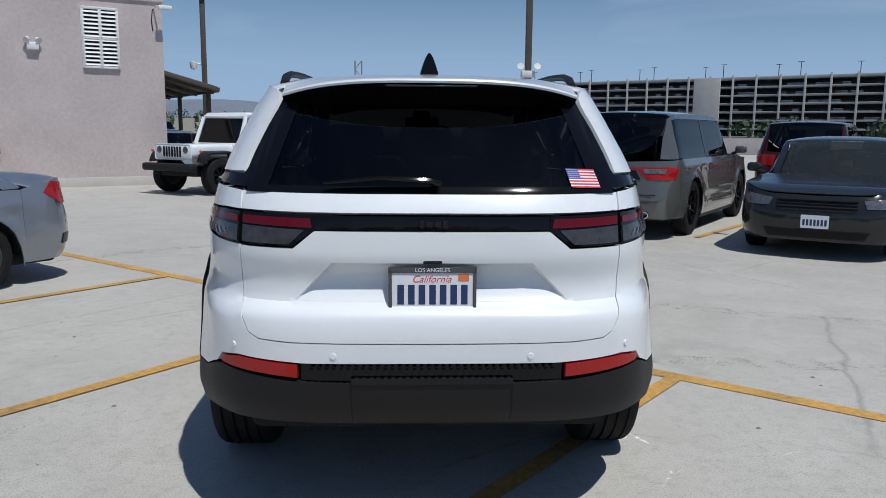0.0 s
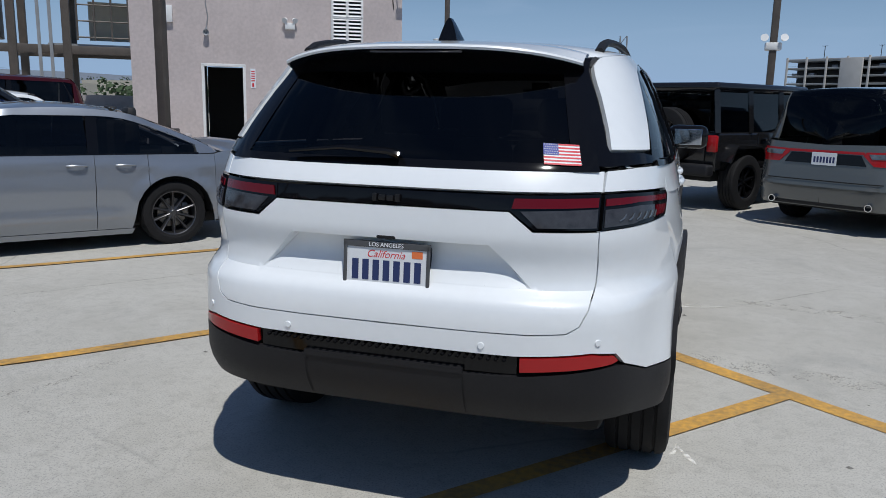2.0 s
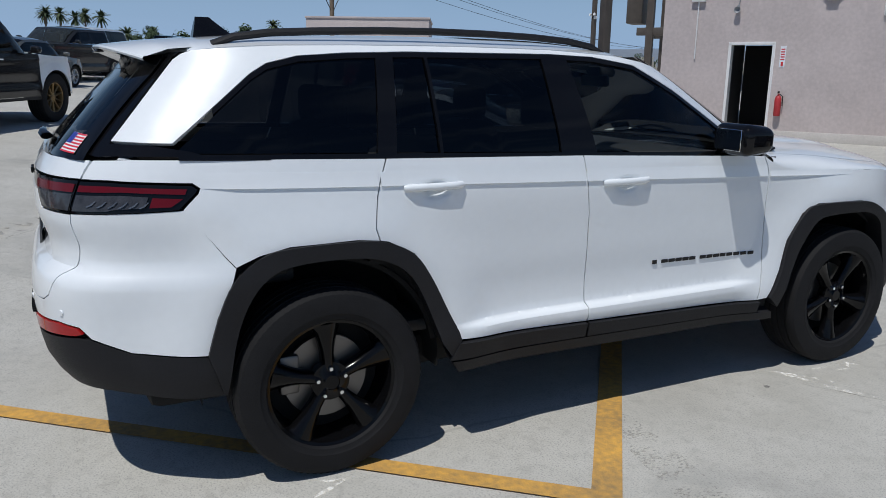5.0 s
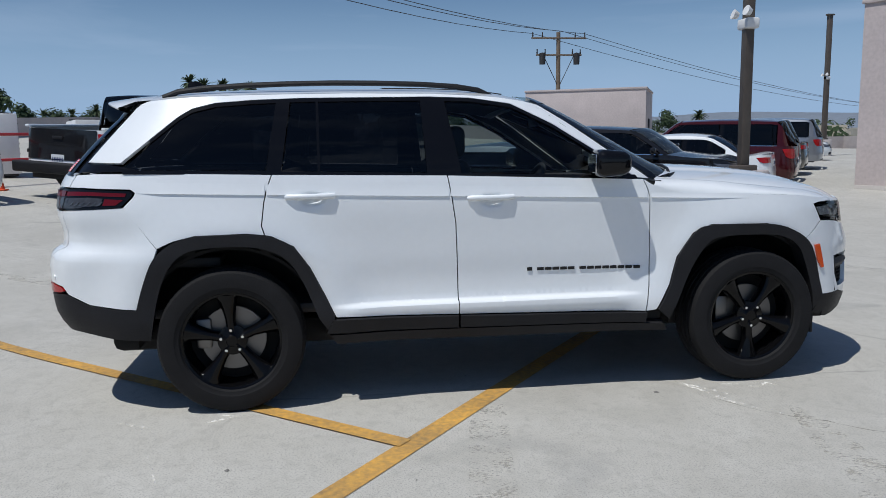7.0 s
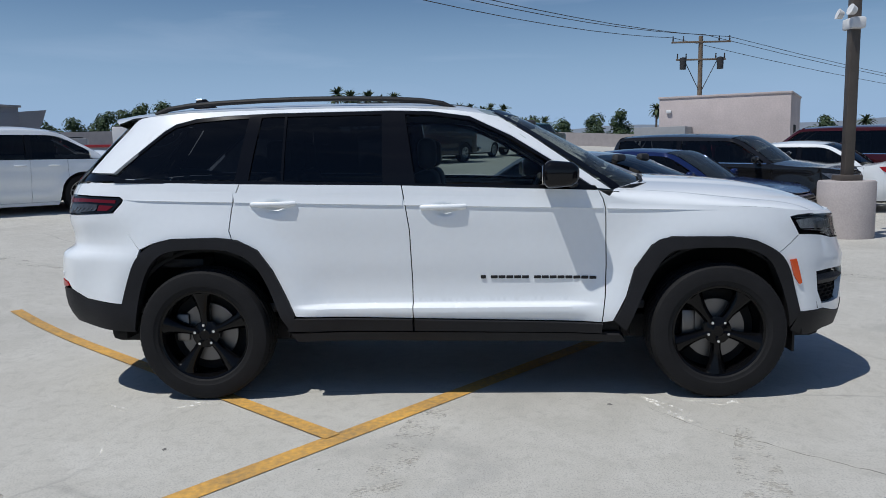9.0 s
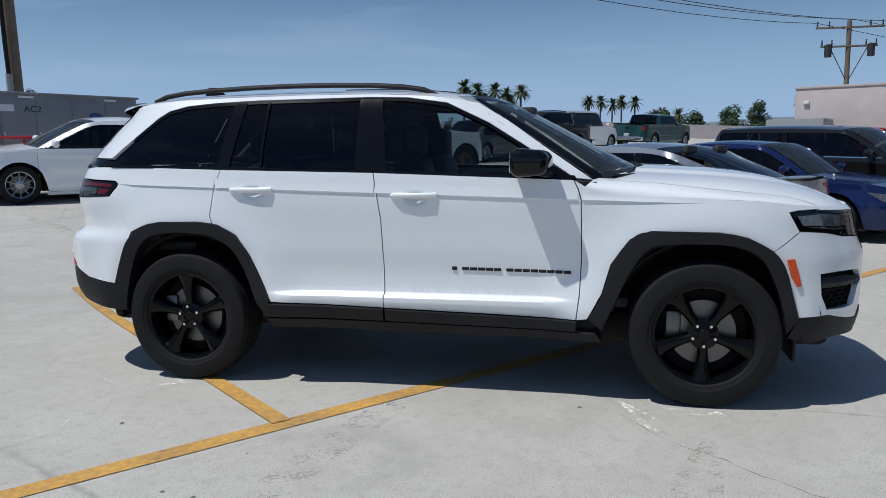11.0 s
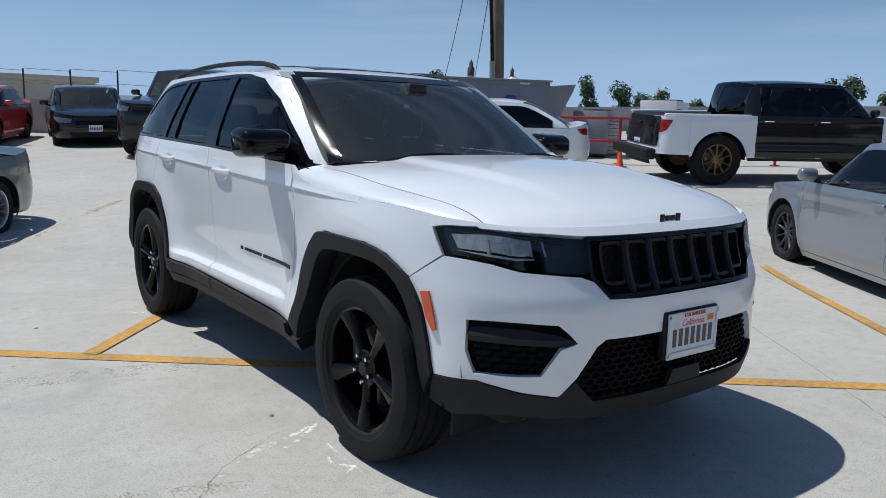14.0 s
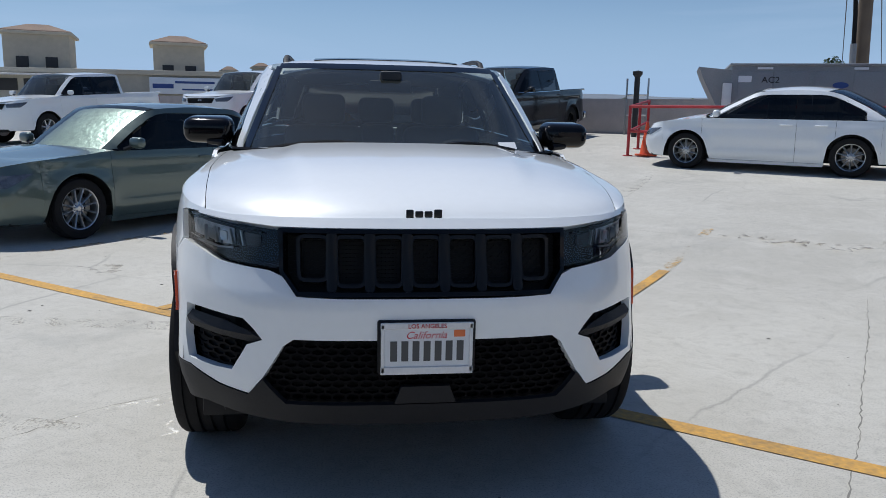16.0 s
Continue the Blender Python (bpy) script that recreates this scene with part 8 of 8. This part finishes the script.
# ---- utility poles and wires ----
def utility_pole(x, y, base, h, r, label, lean=0.0, arms=True):
    t = thing("utility_pole", Matrix.Translation((x, y, base)) @ pose(0, 0, 0, 0, lean, 0), label, "utility pole", "utility poles")
    part("pole", tube([(0, 0, 0), (0, 0, h * 0.5), (0, 0, h)], r, 14, taper=0.72), WOODPOLE, t)
    if arms:
        for z, w in ((h - 0.5, 2.4), (h - 1.9, 2.0)):
            a2 = part("cross_arm", box(0, 0, 0, 0.12, w * 2, 0.14, 0.01), WOODPOLE, t)
            a2.matrix_basis = pose(0.14, 0, z)
            for k in (-0.95, -0.6, 0.6, 0.95):
                part("insulator", lathe([(0.0, 0.0), (0.05, 0.02), (0.07, 0.16), (0.04, 0.26), (0.06, 0.40), (0.0, 0.45)], 8, "z", pose(0, k * w, 0.06)), CABIN, a2)
        for sd in (1, -1):
            part("brace", tube([(0.1, 0, h - 4.6), (0.1, sd * 1.3, h - 2.0)], 0.035, 5), CABIN, t)
            part("transformer", lathe([(0.0, 0.0), (0.26, 0.0), (0.28, 0.9), (0.0, 1.0)], 12, "z", pose(0.35, sd * 1.5, h - 2.7)), CABIN, t)
    return t


def wire(p0, p1, sag, label="overhead wire between utility poles"):
    a, b = Vector(p0), Vector(p1)
    pts = [a + (b - a) * (i / 12) - Vector((0, 0, 4 * sag * (i / 12) * (1 - i / 12))) for i in range(13)]
    t = thing("overhead_wire", Matrix.Identity(4), label, "wire", "overhead wires")
    part("cable", tube(pts, 0.022, 4), CABIN, t)


utility_pole(-60.0, 18.8, -6.0, 16.6, 0.24, "tall wooden utility pole with cross arms and transformers", 0.0)
up2 = utility_pole(-14.72, -15.68, -6.0, 15.0, 0.235, "thick wooden utility pole with a conduit", 2.0, arms=False)
part("conduit", tube([(0.34, 0.1, 6.0), (0.34, 0.1, 9.6)], 0.09, 8), GREYMETAL, up2)
part("riser_cable", tube([(0.34, 0.1, 9.5), (0.36, 0.1, 10.4), (0.6, 0.3, 12.0), (0.5, 0.2, 15.0)], 0.06, 8), DARK, up2)
for dy, dz in ((-2.3, 10.5), (0.3, 10.7), (2.3, 10.5)):
    wire((-60, 18.8 + dy, dz), (-14.3, -15.95 + dy * 0.4, 9.3 + dz * 0.05), 1.1)
    wire((-60, 18.8 + dy, dz), (-130, 120 + dy, dz - 4), 2.0)
for dx in (0, 1.3):
    wire((-14.6 + dx * 0.6, -15.95, 8.6), (-60 + dx * 4, -75, 3.0), 0.6, "slanting stay wire from the utility pole")

# ---- roof house across the deck ----
rh = thing("roof_house", pose(-43.97, 16.16, 0.6, 0, 0, -27), "low pink stuccoed roof house with a flat roof", "building")
part("wall", box(0, 0, 1.9, 6.0, 7.4, 4.0, 0.02), STUCCO, rh)
part("coping", box(0, 0, 3.94, 6.10, 7.50, 0.12, 0.01), STUCCO, rh)
part("door", box(0.6, 3.72, 1.1, 1.1, 0.06, 2.1, 0.01), DARK, rh)
part("wall_lamp", box(3.06, -3.1, 3.1, 0.16, 0.3, 0.2, 0.04), WHITEMETAL, rh)
part("lean_to", box(4.0, -3.2, 1.0, 2.0, 3.0, 2.3, 0.02), GREYMETAL, rh)



# ---- the parking structure in the distance ----
def parking_structure():
    t = thing("parking_structure", pose(115.0, 280.0, -9.0, 0, 0, -39), "long open concrete parking structure of several storeys", "building")
    x0, length, lv, hh = -85.0, 210.0, 10, 2.84
    for i in range(lv + 1):
        part("floor_slab", box(x0 + length / 2, 0, i * hh, length, 30, 0.30), CONCRETE, t)
        if i < lv:
            part("spandrel", box(x0 + length / 2, -15.1, i * hh + 0.30, length, 0.2, 0.40, 0.02), CONCRETE, t)
            part("cable_rail", box(x0 + length / 2, -15.0, i * hh + 0.95, length, 0.06, 0.10), CABIN, t)
            # dark wall stands in for the shade inside each open storey
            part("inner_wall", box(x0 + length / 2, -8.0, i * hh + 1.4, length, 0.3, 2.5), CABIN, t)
    part("roof_parapet", box(x0 + length / 2, -15.1, lv * hh + 0.45, length, 0.2, 0.8, 0.02), CONCRETE, t)
    k = 27
    for i in range(k + 1):
        part("column", box(x0 + length * i / k, -15.3, lv * hh / 2 + 0.5, 0.65, 0.6, lv * hh + 1.9, 0.04), CONCRETE, t)
    for cx, w in ((-0.5, 9.2), (62.0, 6.0), (-60.0, 8.0)):
        part("solid_bay", box(cx, -15.5, lv * hh / 2 + 0.2, w, 0.9, lv * hh + 0.9, 0.03), CONCRETE, t)
    for i in range(16):
        cx = x0 + 9 + i * 13.0 + (4.0 if i % 2 else 0.0)
        lp = part("roof_lamp", tube([(cx, -6 + 8 * (i % 2), lv * hh), (cx, -6 + 8 * (i % 2), lv * hh + 6.0)], 0.13, 6), CABIN, t)
        part("lamp_arm", box(cx, -6 + 8 * (i % 2), lv * hh + 6.0, 2.0, 0.3, 0.15), CABIN, lp)
    rnd = random.Random(4)
    bm = bmesh.new()
    for i in range(260):
        bm = box(x0 + rnd.uniform(2, length - 2), -13.2, rnd.randrange(lv) * hh + 0.85, rnd.uniform(1.6, 4.2), 1.6, 1.0, 0, 1, bm)
    tagged(part("parked_rows", bm, SILVER, t), kind="stuff")


parking_structure()
mast = thing("lattice_mast", pose(-13.0, 190.0, -6), "far steel lattice mast", "mast")
for dx, dy in ((-0.8, -0.8), (0.8, -0.8), (0.8, 0.8), (-0.8, 0.8)):
    part("leg", tube([(dx, dy, 0), (dx, dy, 24)], 0.12, 4), GREYMETAL, mast)
for i in range(12):
    part("brace", tube([(-0.8 if i % 2 else 0.8, -0.8, i * 2), (0.8 if i % 2 else -0.8, -0.8, i * 2 + 2)], 0.09, 4), GREYMETAL, mast)


# ---- buildings with tiled towers ----
def tiled_tower(x, y, w, h, base, label):
    t = thing("tiled_tower", pose(x, y, base, 0, 0, 12), label, "tower", "tiled towers")
    part("wall", box(0, 0, h / 2, w, w, h, 0.03), CREAM, t)
    part("cornice", box(0, 0, h + 0.06, w + 0.35, w + 0.35, 0.14, 0.02), CREAM, t)
    bm = lathe([(w * 0.78, h + 0.12), (w * 0.76, h + 0.18), (w * 0.22, h + 0.56), (0.0, h + 0.58)], 4, "z", pose(0, 0, 0, 0, 0, 45))
    part("roof", bm, TERRACOTTA, t, smooth=0)
    for k in (-1, 1):
        part("window", box(k * w * 0.22, w / 2 + 0.02, h * 0.72, 0.55, 0.06, 0.8, 0.01), CABIN, t)
    part("antenna", tube([(w * 0.3, w * 0.52, h * 0.4), (w * 0.3, w * 0.55, h * 0.62)], 0.3, 6), GREYMETAL, t)
    return t


tiled_tower(15.2, -37.6, 2.95, 5.24, -0.4, "cream rendered tower with a tiled roof")
tiled_tower(8.8, -39.3, 2.55, 5.05, -0.4, "cream rendered tower with a tiled roof")
tiled_tower(8.3, -80.0, 1.75, 5.75, 0.0, "far cream turret with a tiled roof")
tiled_tower(11.6, -80.0, 1.6, 5.3, 0.0, "far cream turret with a tiled roof")
rw = thing("tiled_roof_building", pose(8.4, -74.0, 0.0, 0, 0, 4), "far building with a low terracotta roof", "building")
part("wall", box(0, 0, 1.7, 5.2, 5.0, 3.8, 0.03), CREAM, rw)
part("roof", lathe([(3.9, 3.6), (3.8, 3.75), (1.6, 5.0), (0.0, 5.0)], 4, "z", pose(0, 0, 0, 0, 0, 45)), TERRACOTTA, rw, smooth=0)
nb = thing("flat_roofed_building", pose(13.0, -38.2, -4, 0, 0, -6), "cream flat roofed building with a long window band", "building")
part("wall", box(0, 0, 3.45, 38, 10, 7.0, 0.03), CREAM, nb)
part("coping", box(0, 0, 7.0, 38.3, 10.3, 0.22, 0.02), CREAM, nb)
for i in range(12):
    part("window", box(-2.6 + i * 1.5, 5.02, 6.35, 1.2, 0.06, 0.55, 0.01), CABIN, nb)
part("canopy", box(6, 5.3, 6.80, 18, 0.7, 0.08, 0.02), WHITEMETAL, nb)
ban = thing("advertising_banner", pose(6.87, -32.35, 2.05, 0, 0, -6), "white advertising banner with blue writing blanked as bars", "banner")
part("cloth", box(0, 0, 0.38, 3.95, 0.03, 0.74, 0.01), WHITESIGN, ban)
for cx, cz, w, h in ((1.35, 0.36, 0.95, 0.20), (-0.10, 0.54, 1.8, 0.10), (-1.62, 0.48, 0.40, 0.15), (-0.25, 0.22, 1.5, 0.07)):
    part("writing_bar", box(cx, 0.02, cz, w, 0.012, h, 0.004, 1), BLUEINK, ban)

hot = thing("arcaded_hotel", pose(-17.0, -118.0, -8, 0, 0, 10), "distant cream hotel with a tiled roof and rows of windows", "building")
part("wall", box(0, 0, 5.5, 22, 12, 11, 0.05), CREAM, hot)
part("roof", lathe([(11.5, 11.0), (11.2, 11.2), (3.0, 13.0), (0, 13.0)], 4, "z", pose(0, 0, 0, 0, 0, 45) @ Matrix.Diagonal((1.4, 0.8, 1, 1))), TERRACOTTA, hot, smooth=0)
for r in range(4):
    for c in range(9):
        part("window", box(-9.2 + c * 2.3, 6.04, 2.2 + r * 2.5, 1.0, 0.08, 1.5), CABIN, hot)


def domed_church(m, label):
    t = thing("domed_church", m, label, "church")
    part("nave", box(0, 0, -1, 14, 9, 24, 0.05), CREAM, t)
    part("nave_roof", lathe([(9.5, 11.0), (9.4, 11.2), (2.0, 12.6), (0, 12.6)], 4, "z", pose(0, 0, 0, 0, 0, 45)), TERRACOTTA, t, smooth=0)
    part("drum", lathe([(3.2, 10), (3.2, 13.2), (3.6, 13.3), (3.6, 13.5), (0, 13.5)], 20), CREAM, t)
    dome = part("dome", lathe([(3.4, 13.5), (3.3, 14.6), (2.75, 16.0), (1.8, 17.0), (0.8, 17.45), (0.0, 17.5)], 24), WHITEMETAL, t)
    for k in range(8):
        a = k * math.pi / 4 + 0.2
        part("window", box(3.05 * math.cos(a), 3.05 * math.sin(a), 11.9, 0.8, 0.8, 1.7), CABIN, t)
        part("rib", tube([(r * math.cos(a), r * math.sin(a), z) for r, z in ((3.42, 13.6), (3.32, 14.65), (2.76, 16.05), (1.8, 17.05), (0.8, 17.5))], 0.12, 5), STEELBROWN, dome)
    part("lantern", lathe([(0.85, 17.4), (0.85, 17.6), (0.62, 17.7), (0.62, 19.2), (0.8, 19.3), (0.5, 19.9), (0.2, 20.6), (0.06, 20.7), (0.0, 21.4)], 10), STEELBROWN, dome)
    tower = part("bell_tower", box(-14.4, 0, 6.0, 2.3, 2.3, 23, 0.05), CREAM, t)
    part("belfry", lathe([(1.25, 17.5), (1.25, 20.0), (0.8, 20.6), (0.7, 22.0), (0.3, 22.6), (0.0, 23.3)], 10, "z", pose(-14.4, 0, 0)), STEELBROWN, tower)


domed_church(pose(-216.2, -243.2, 2.3, 0, 0, 138.5) @ Matrix.Diagonal((1.2, 1.2, 1.2, 1)), "distant domed church with a bell tower")


# ---- palms and trees ----
def palm(x, y, top, base=-9.0, crown=2.2, label="tall palm with a round crown"):
    t = thing("palm_tree", Matrix.Translation((x, y, base)), label, "palm tree", "palms")
    h = top - base - crown * 0.55
    rnd = random.Random(int(x * 31 + y * 17))
    lx, ly = rnd.uniform(-0.4, 0.4), rnd.uniform(-0.4, 0.4)
    part("trunk", tube([(0, 0, 0), (lx * 0.3, ly * 0.3, h * 0.5), (lx, ly, h)], 0.26, 8, taper=0.6), TRUNK, t)
    bm = bmesh.new()
    for k in range(60):
        a = rnd.uniform(0, 2 * math.pi)
        el = rnd.uniform(-1.0, 1.35)
        ln = crown * rnd.uniform(0.75, 1.05)
        d = Vector((math.cos(a) * math.cos(el), math.sin(a) * math.cos(el), math.sin(el)))
        s = Vector((-math.sin(a), math.cos(a), 0))
        prev = None
        for i in range(5):
            q = i / 4
            p = Vector((lx, ly, h)) + d * ln * q - Vector((0, 0, 0.55 * q * q * ln * 0.6))
            w = 0.13 * (0.35 + 1.2 * math.sin(math.pi * min(q + 0.12, 1)))
            pr = (bm.verts.new(p + s * w), bm.verts.new(p + Vector((0, 0, 0.05))), bm.verts.new(p - s * w))
            if prev:
                bm.faces.new((prev[0], prev[1], pr[1], pr[0]))
                bm.faces.new((prev[1], prev[2], pr[2], pr[1]))
            prev = pr
    part("crown", bm, PALM, t, smooth=0)
    return t


def at_az(cx, cy, az, dist):
    a = radians(az)
    return cx - dist * math.sin(a), cy + dist * math.cos(a)


for az, el, dist, cr in ((101.0, 5.2, 72, 2.1), (99.9, 5.0, 74, 2.3), (98.6, 4.95, 72, 2.2), (97.9, 4.6, 70, 1.9), (96.9, 4.8, 74, 2.0), (99.3, 4.3, 76, 1.8), (97.4, 4.1, 78, 1.7),
                         (91.9, 4.0, 96, 2.1), (91.0, 3.9, 98, 2.0), (90.2, 3.7, 96, 2.2), (89.4, 3.9, 98, 2.0), (88.6, 3.8, 97, 2.2), (87.0, 2.9, 90, 2.6), (85.4, 2.9, 88, 2.4),
                         (106.6, 3.2, 105, 2.4), (107.8, 2.9, 110, 2.6), (108.7, 2.7, 112, 2.4), (105.2, 3.3, 115, 2.0), (109.6, 2.8, 100, 2.4), (110.6, 2.6, 104, 2.6), (103.9, 2.6, 120, 2.2),
                         (64.2, 2.4, 95, 2.2), (77.6, 3.6, 85, 1.8), (135.0, 3.2, 120, 2.2), (143.6, 3.5, 130, 2.4), (-178.0, 3.2, 95, 2.2)):
    px, py = at_az(4.6, 2.0, az, dist * 1.6)
    palm(px, py, 1.4 + dist * 1.6 * math.tan(radians(el - 0.3)), crown=cr * 0.9)


def tree(x, y, top, spread, base=-9.0, label="dark broadleaf tree beyond the deck"):
    t = thing("tree", Matrix.Translation((x, y, base)), label, "tree", "trees")
    rnd = random.Random(int(x * 13 + y * 7))
    h = top - base
    part("trunk", tube([(0, 0, 0), (0.1, 0, h * 0.35), (0, 0.1, h * 0.7)], 0.35, 8, taper=0.4), TRUNK, t)
    for k in range(4):
        a = k * 1.6 + rnd.random()
        part("limb", tube([(0, 0, h * 0.4), (math.cos(a) * spread * 0.5, math.sin(a) * spread * 0.5, h * 0.72)], 0.14, 6, taper=0.4), TRUNK, t)
    bm = bmesh.new()
    blobs = []
    for i in range(16):
        f, r = i / 15, spread * rnd.uniform(0.26, 0.42)
        blobs.append((Vector((rnd.gauss(0, spread * (0.12 + 0.36 * f)), rnd.gauss(0, spread * (0.12 + 0.36 * f)), h - r - f * 0.36 * h * rnd.uniform(0.7, 1.1))), r))
    for c, r in blobs:
        for _ in range(190):
            d = Vector((rnd.gauss(0, 1), rnd.gauss(0, 1), rnd.gauss(0, 1))).normalized()
            p = c + d * r * rnd.uniform(0.55, 1.08)
            if p.z > h:
                p.z = h - rnd.random() * 0.4
            n = (d + Vector((rnd.uniform(-0.6, 0.6), rnd.uniform(-0.6, 0.6), rnd.uniform(-0.3, 0.8)))).normalized()
            u = n.orthogonal().normalized() * spread * 0.05
            v = n.cross(u)
            bm.faces.new([bm.verts.new(p + q) for q in (u, v, -u, -v)])
    part("crown", bm, FOLIAGE, t, smooth=0)
    return t


for az, el, dist, sp in ((140.2, 4.3, 62, 2.6), (129.8, 4.1, 70, 2.4), (127.4, 3.65, 72, 2.8), (124.9, 3.2, 75, 2.4), (126.2, 2.9, 78, 3.0), (122.6, 2.5, 82, 3.0), (119.8, 2.6, 80, 3.0), (121.4, 2.3, 88, 2.6),
                         (112.5, 4.1, 70, 2.8), (114.2, 3.85, 72, 2.6), (115.3, 3.4, 75, 3.0), (116.7, 3.3, 75, 2.8), (111.0, 3.0, 84, 3.4), (109.2, 2.7, 88, 3.4), (107.4, 2.5, 92, 3.4), (105.2, 2.6, 92, 3.2), (118.2, 2.9, 80, 2.8),
                         (86.4, 2.7, 84, 3.0), (84.2, 2.5, 90, 3.4), (81.7, 2.8, 92, 3.0), (79.9, 3.0, 92, 3.2), (66.4, 2.2, 110, 3.6), (11.4, 2.0, 95, 3.4), (148.5, 2.4, 90, 3.2), (-156.0, 2.2, 95, 3.4)):
    px, py = at_az(5.0, 1.0, az, dist)
    tree(px, py, 1.4 + dist * math.tan(radians(el)), sp * 0.75)


# ---- the town and hills beyond ----
def far_ground():
    bm = bmesh.new()
    n = 72
    rings = []
    for r, z in ((30, -9), (150, -9), (500, -6), (1500, 8), (4000, 40)):
        rings.append([bm.verts.new((r * math.cos(2 * math.pi * i / n), r * math.sin(2 * math.pi * i / n), z)) for i in range(n)])
    bm.faces.new(rings[0])
    for a, b in zip(rings, rings[1:]):
        for i in range(n):
            bm.faces.new((a[i], a[(i + 1) % n], b[(i + 1) % n], b[i]))
    bmesh.ops.recalc_face_normals(bm, faces=bm.faces)
    return tagged(part("ground_below", bm, CITY), "hazy low town ground reaching the horizon", "ground", kind="structure")


def hills():
    bm = bmesh.new()
    n = 240
    low, high = [], []
    for i in range(n):
        a = 2 * math.pi * i / n
        az = math.degrees(math.atan2(-math.cos(a), math.sin(a)))
        el = 1.35 + 0.55 * noise.noise(Vector((math.cos(a) * 2.2, math.sin(a) * 2.2, 0.3))) + 0.3 * noise.noise(Vector((math.cos(a) * 9, math.sin(a) * 9, 1.3)))
        el += 0.75 * math.exp(-((az - 62) / 16) ** 2) + 0.6 * math.exp(-((az - 15) / 14) ** 2)
        r = 3000
        low.append(bm.verts.new((r * 0.8 * math.cos(a), r * 0.8 * math.sin(a), 0)))
        high.append(bm.verts.new((r * math.cos(a), r * math.sin(a), r * math.tan(radians(max(el, 0.5))))))
    for i in range(n):
        bm.faces.new((low[i], low[(i + 1) % n], high[(i + 1) % n], high[i]))
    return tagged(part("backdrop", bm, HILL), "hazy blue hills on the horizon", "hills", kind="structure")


def far_town():
    rnd = random.Random(11)
    bm = bmesh.new()
    bt = bmesh.new()
    for _ in range(420):
        a, r = rnd.uniform(0, 2 * math.pi), rnd.uniform(150, 620)
        x, y = r * math.cos(a), r * math.sin(a)
        if y > 130 and -20 < x < 130:
            continue
        h = 9 + r * math.tan(radians(rnd.uniform(0.2, 1.35)))
        w = rnd.uniform(8, 26)
        bm = box(x, y, h / 2 - 9, w, w * rnd.uniform(0.5, 1.2), h, 0, 1, bm)
    tagged(part("distant_buildings", bm, CREAM, smooth=0), "pale distant town buildings", "buildings", kind="stuff")
    for _ in range(1500):
        a, r = rnd.uniform(0, 2 * math.pi), rnd.uniform(110, 480)
        x, y = r * math.cos(a), r * math.sin(a)
        west = math.exp(-((math.degrees(math.atan2(-x, y)) - 112) / 34) ** 2)
        top = 1.4 + r * math.tan(radians(rnd.uniform(0.1, 1.4 + 1.1 * west)))
        c = Vector((x, y, top - 2.2))
        wide = rnd.uniform(1.4, 3.2)
        for _ in range(46):
            d = Vector((rnd.gauss(0, 1), rnd.gauss(0, 1), rnd.gauss(0, 1))).normalized() * rnd.uniform(0.6, 1.0)
            p = c + Vector((d.x * wide, d.y * wide, d.z * 2.2))
            u = d.orthogonal().normalized() * 0.42
            v = d.cross(u).normalized() * 0.36
            bt.faces.new([bt.verts.new(p + q) for q in (u, v, -u, -v)])
    tagged(part("distant_trees", bt, FOLIAGE, smooth=0), "dark distant tree clumps over the town", "trees", kind="stuff")


far_ground()
hills()
far_town()
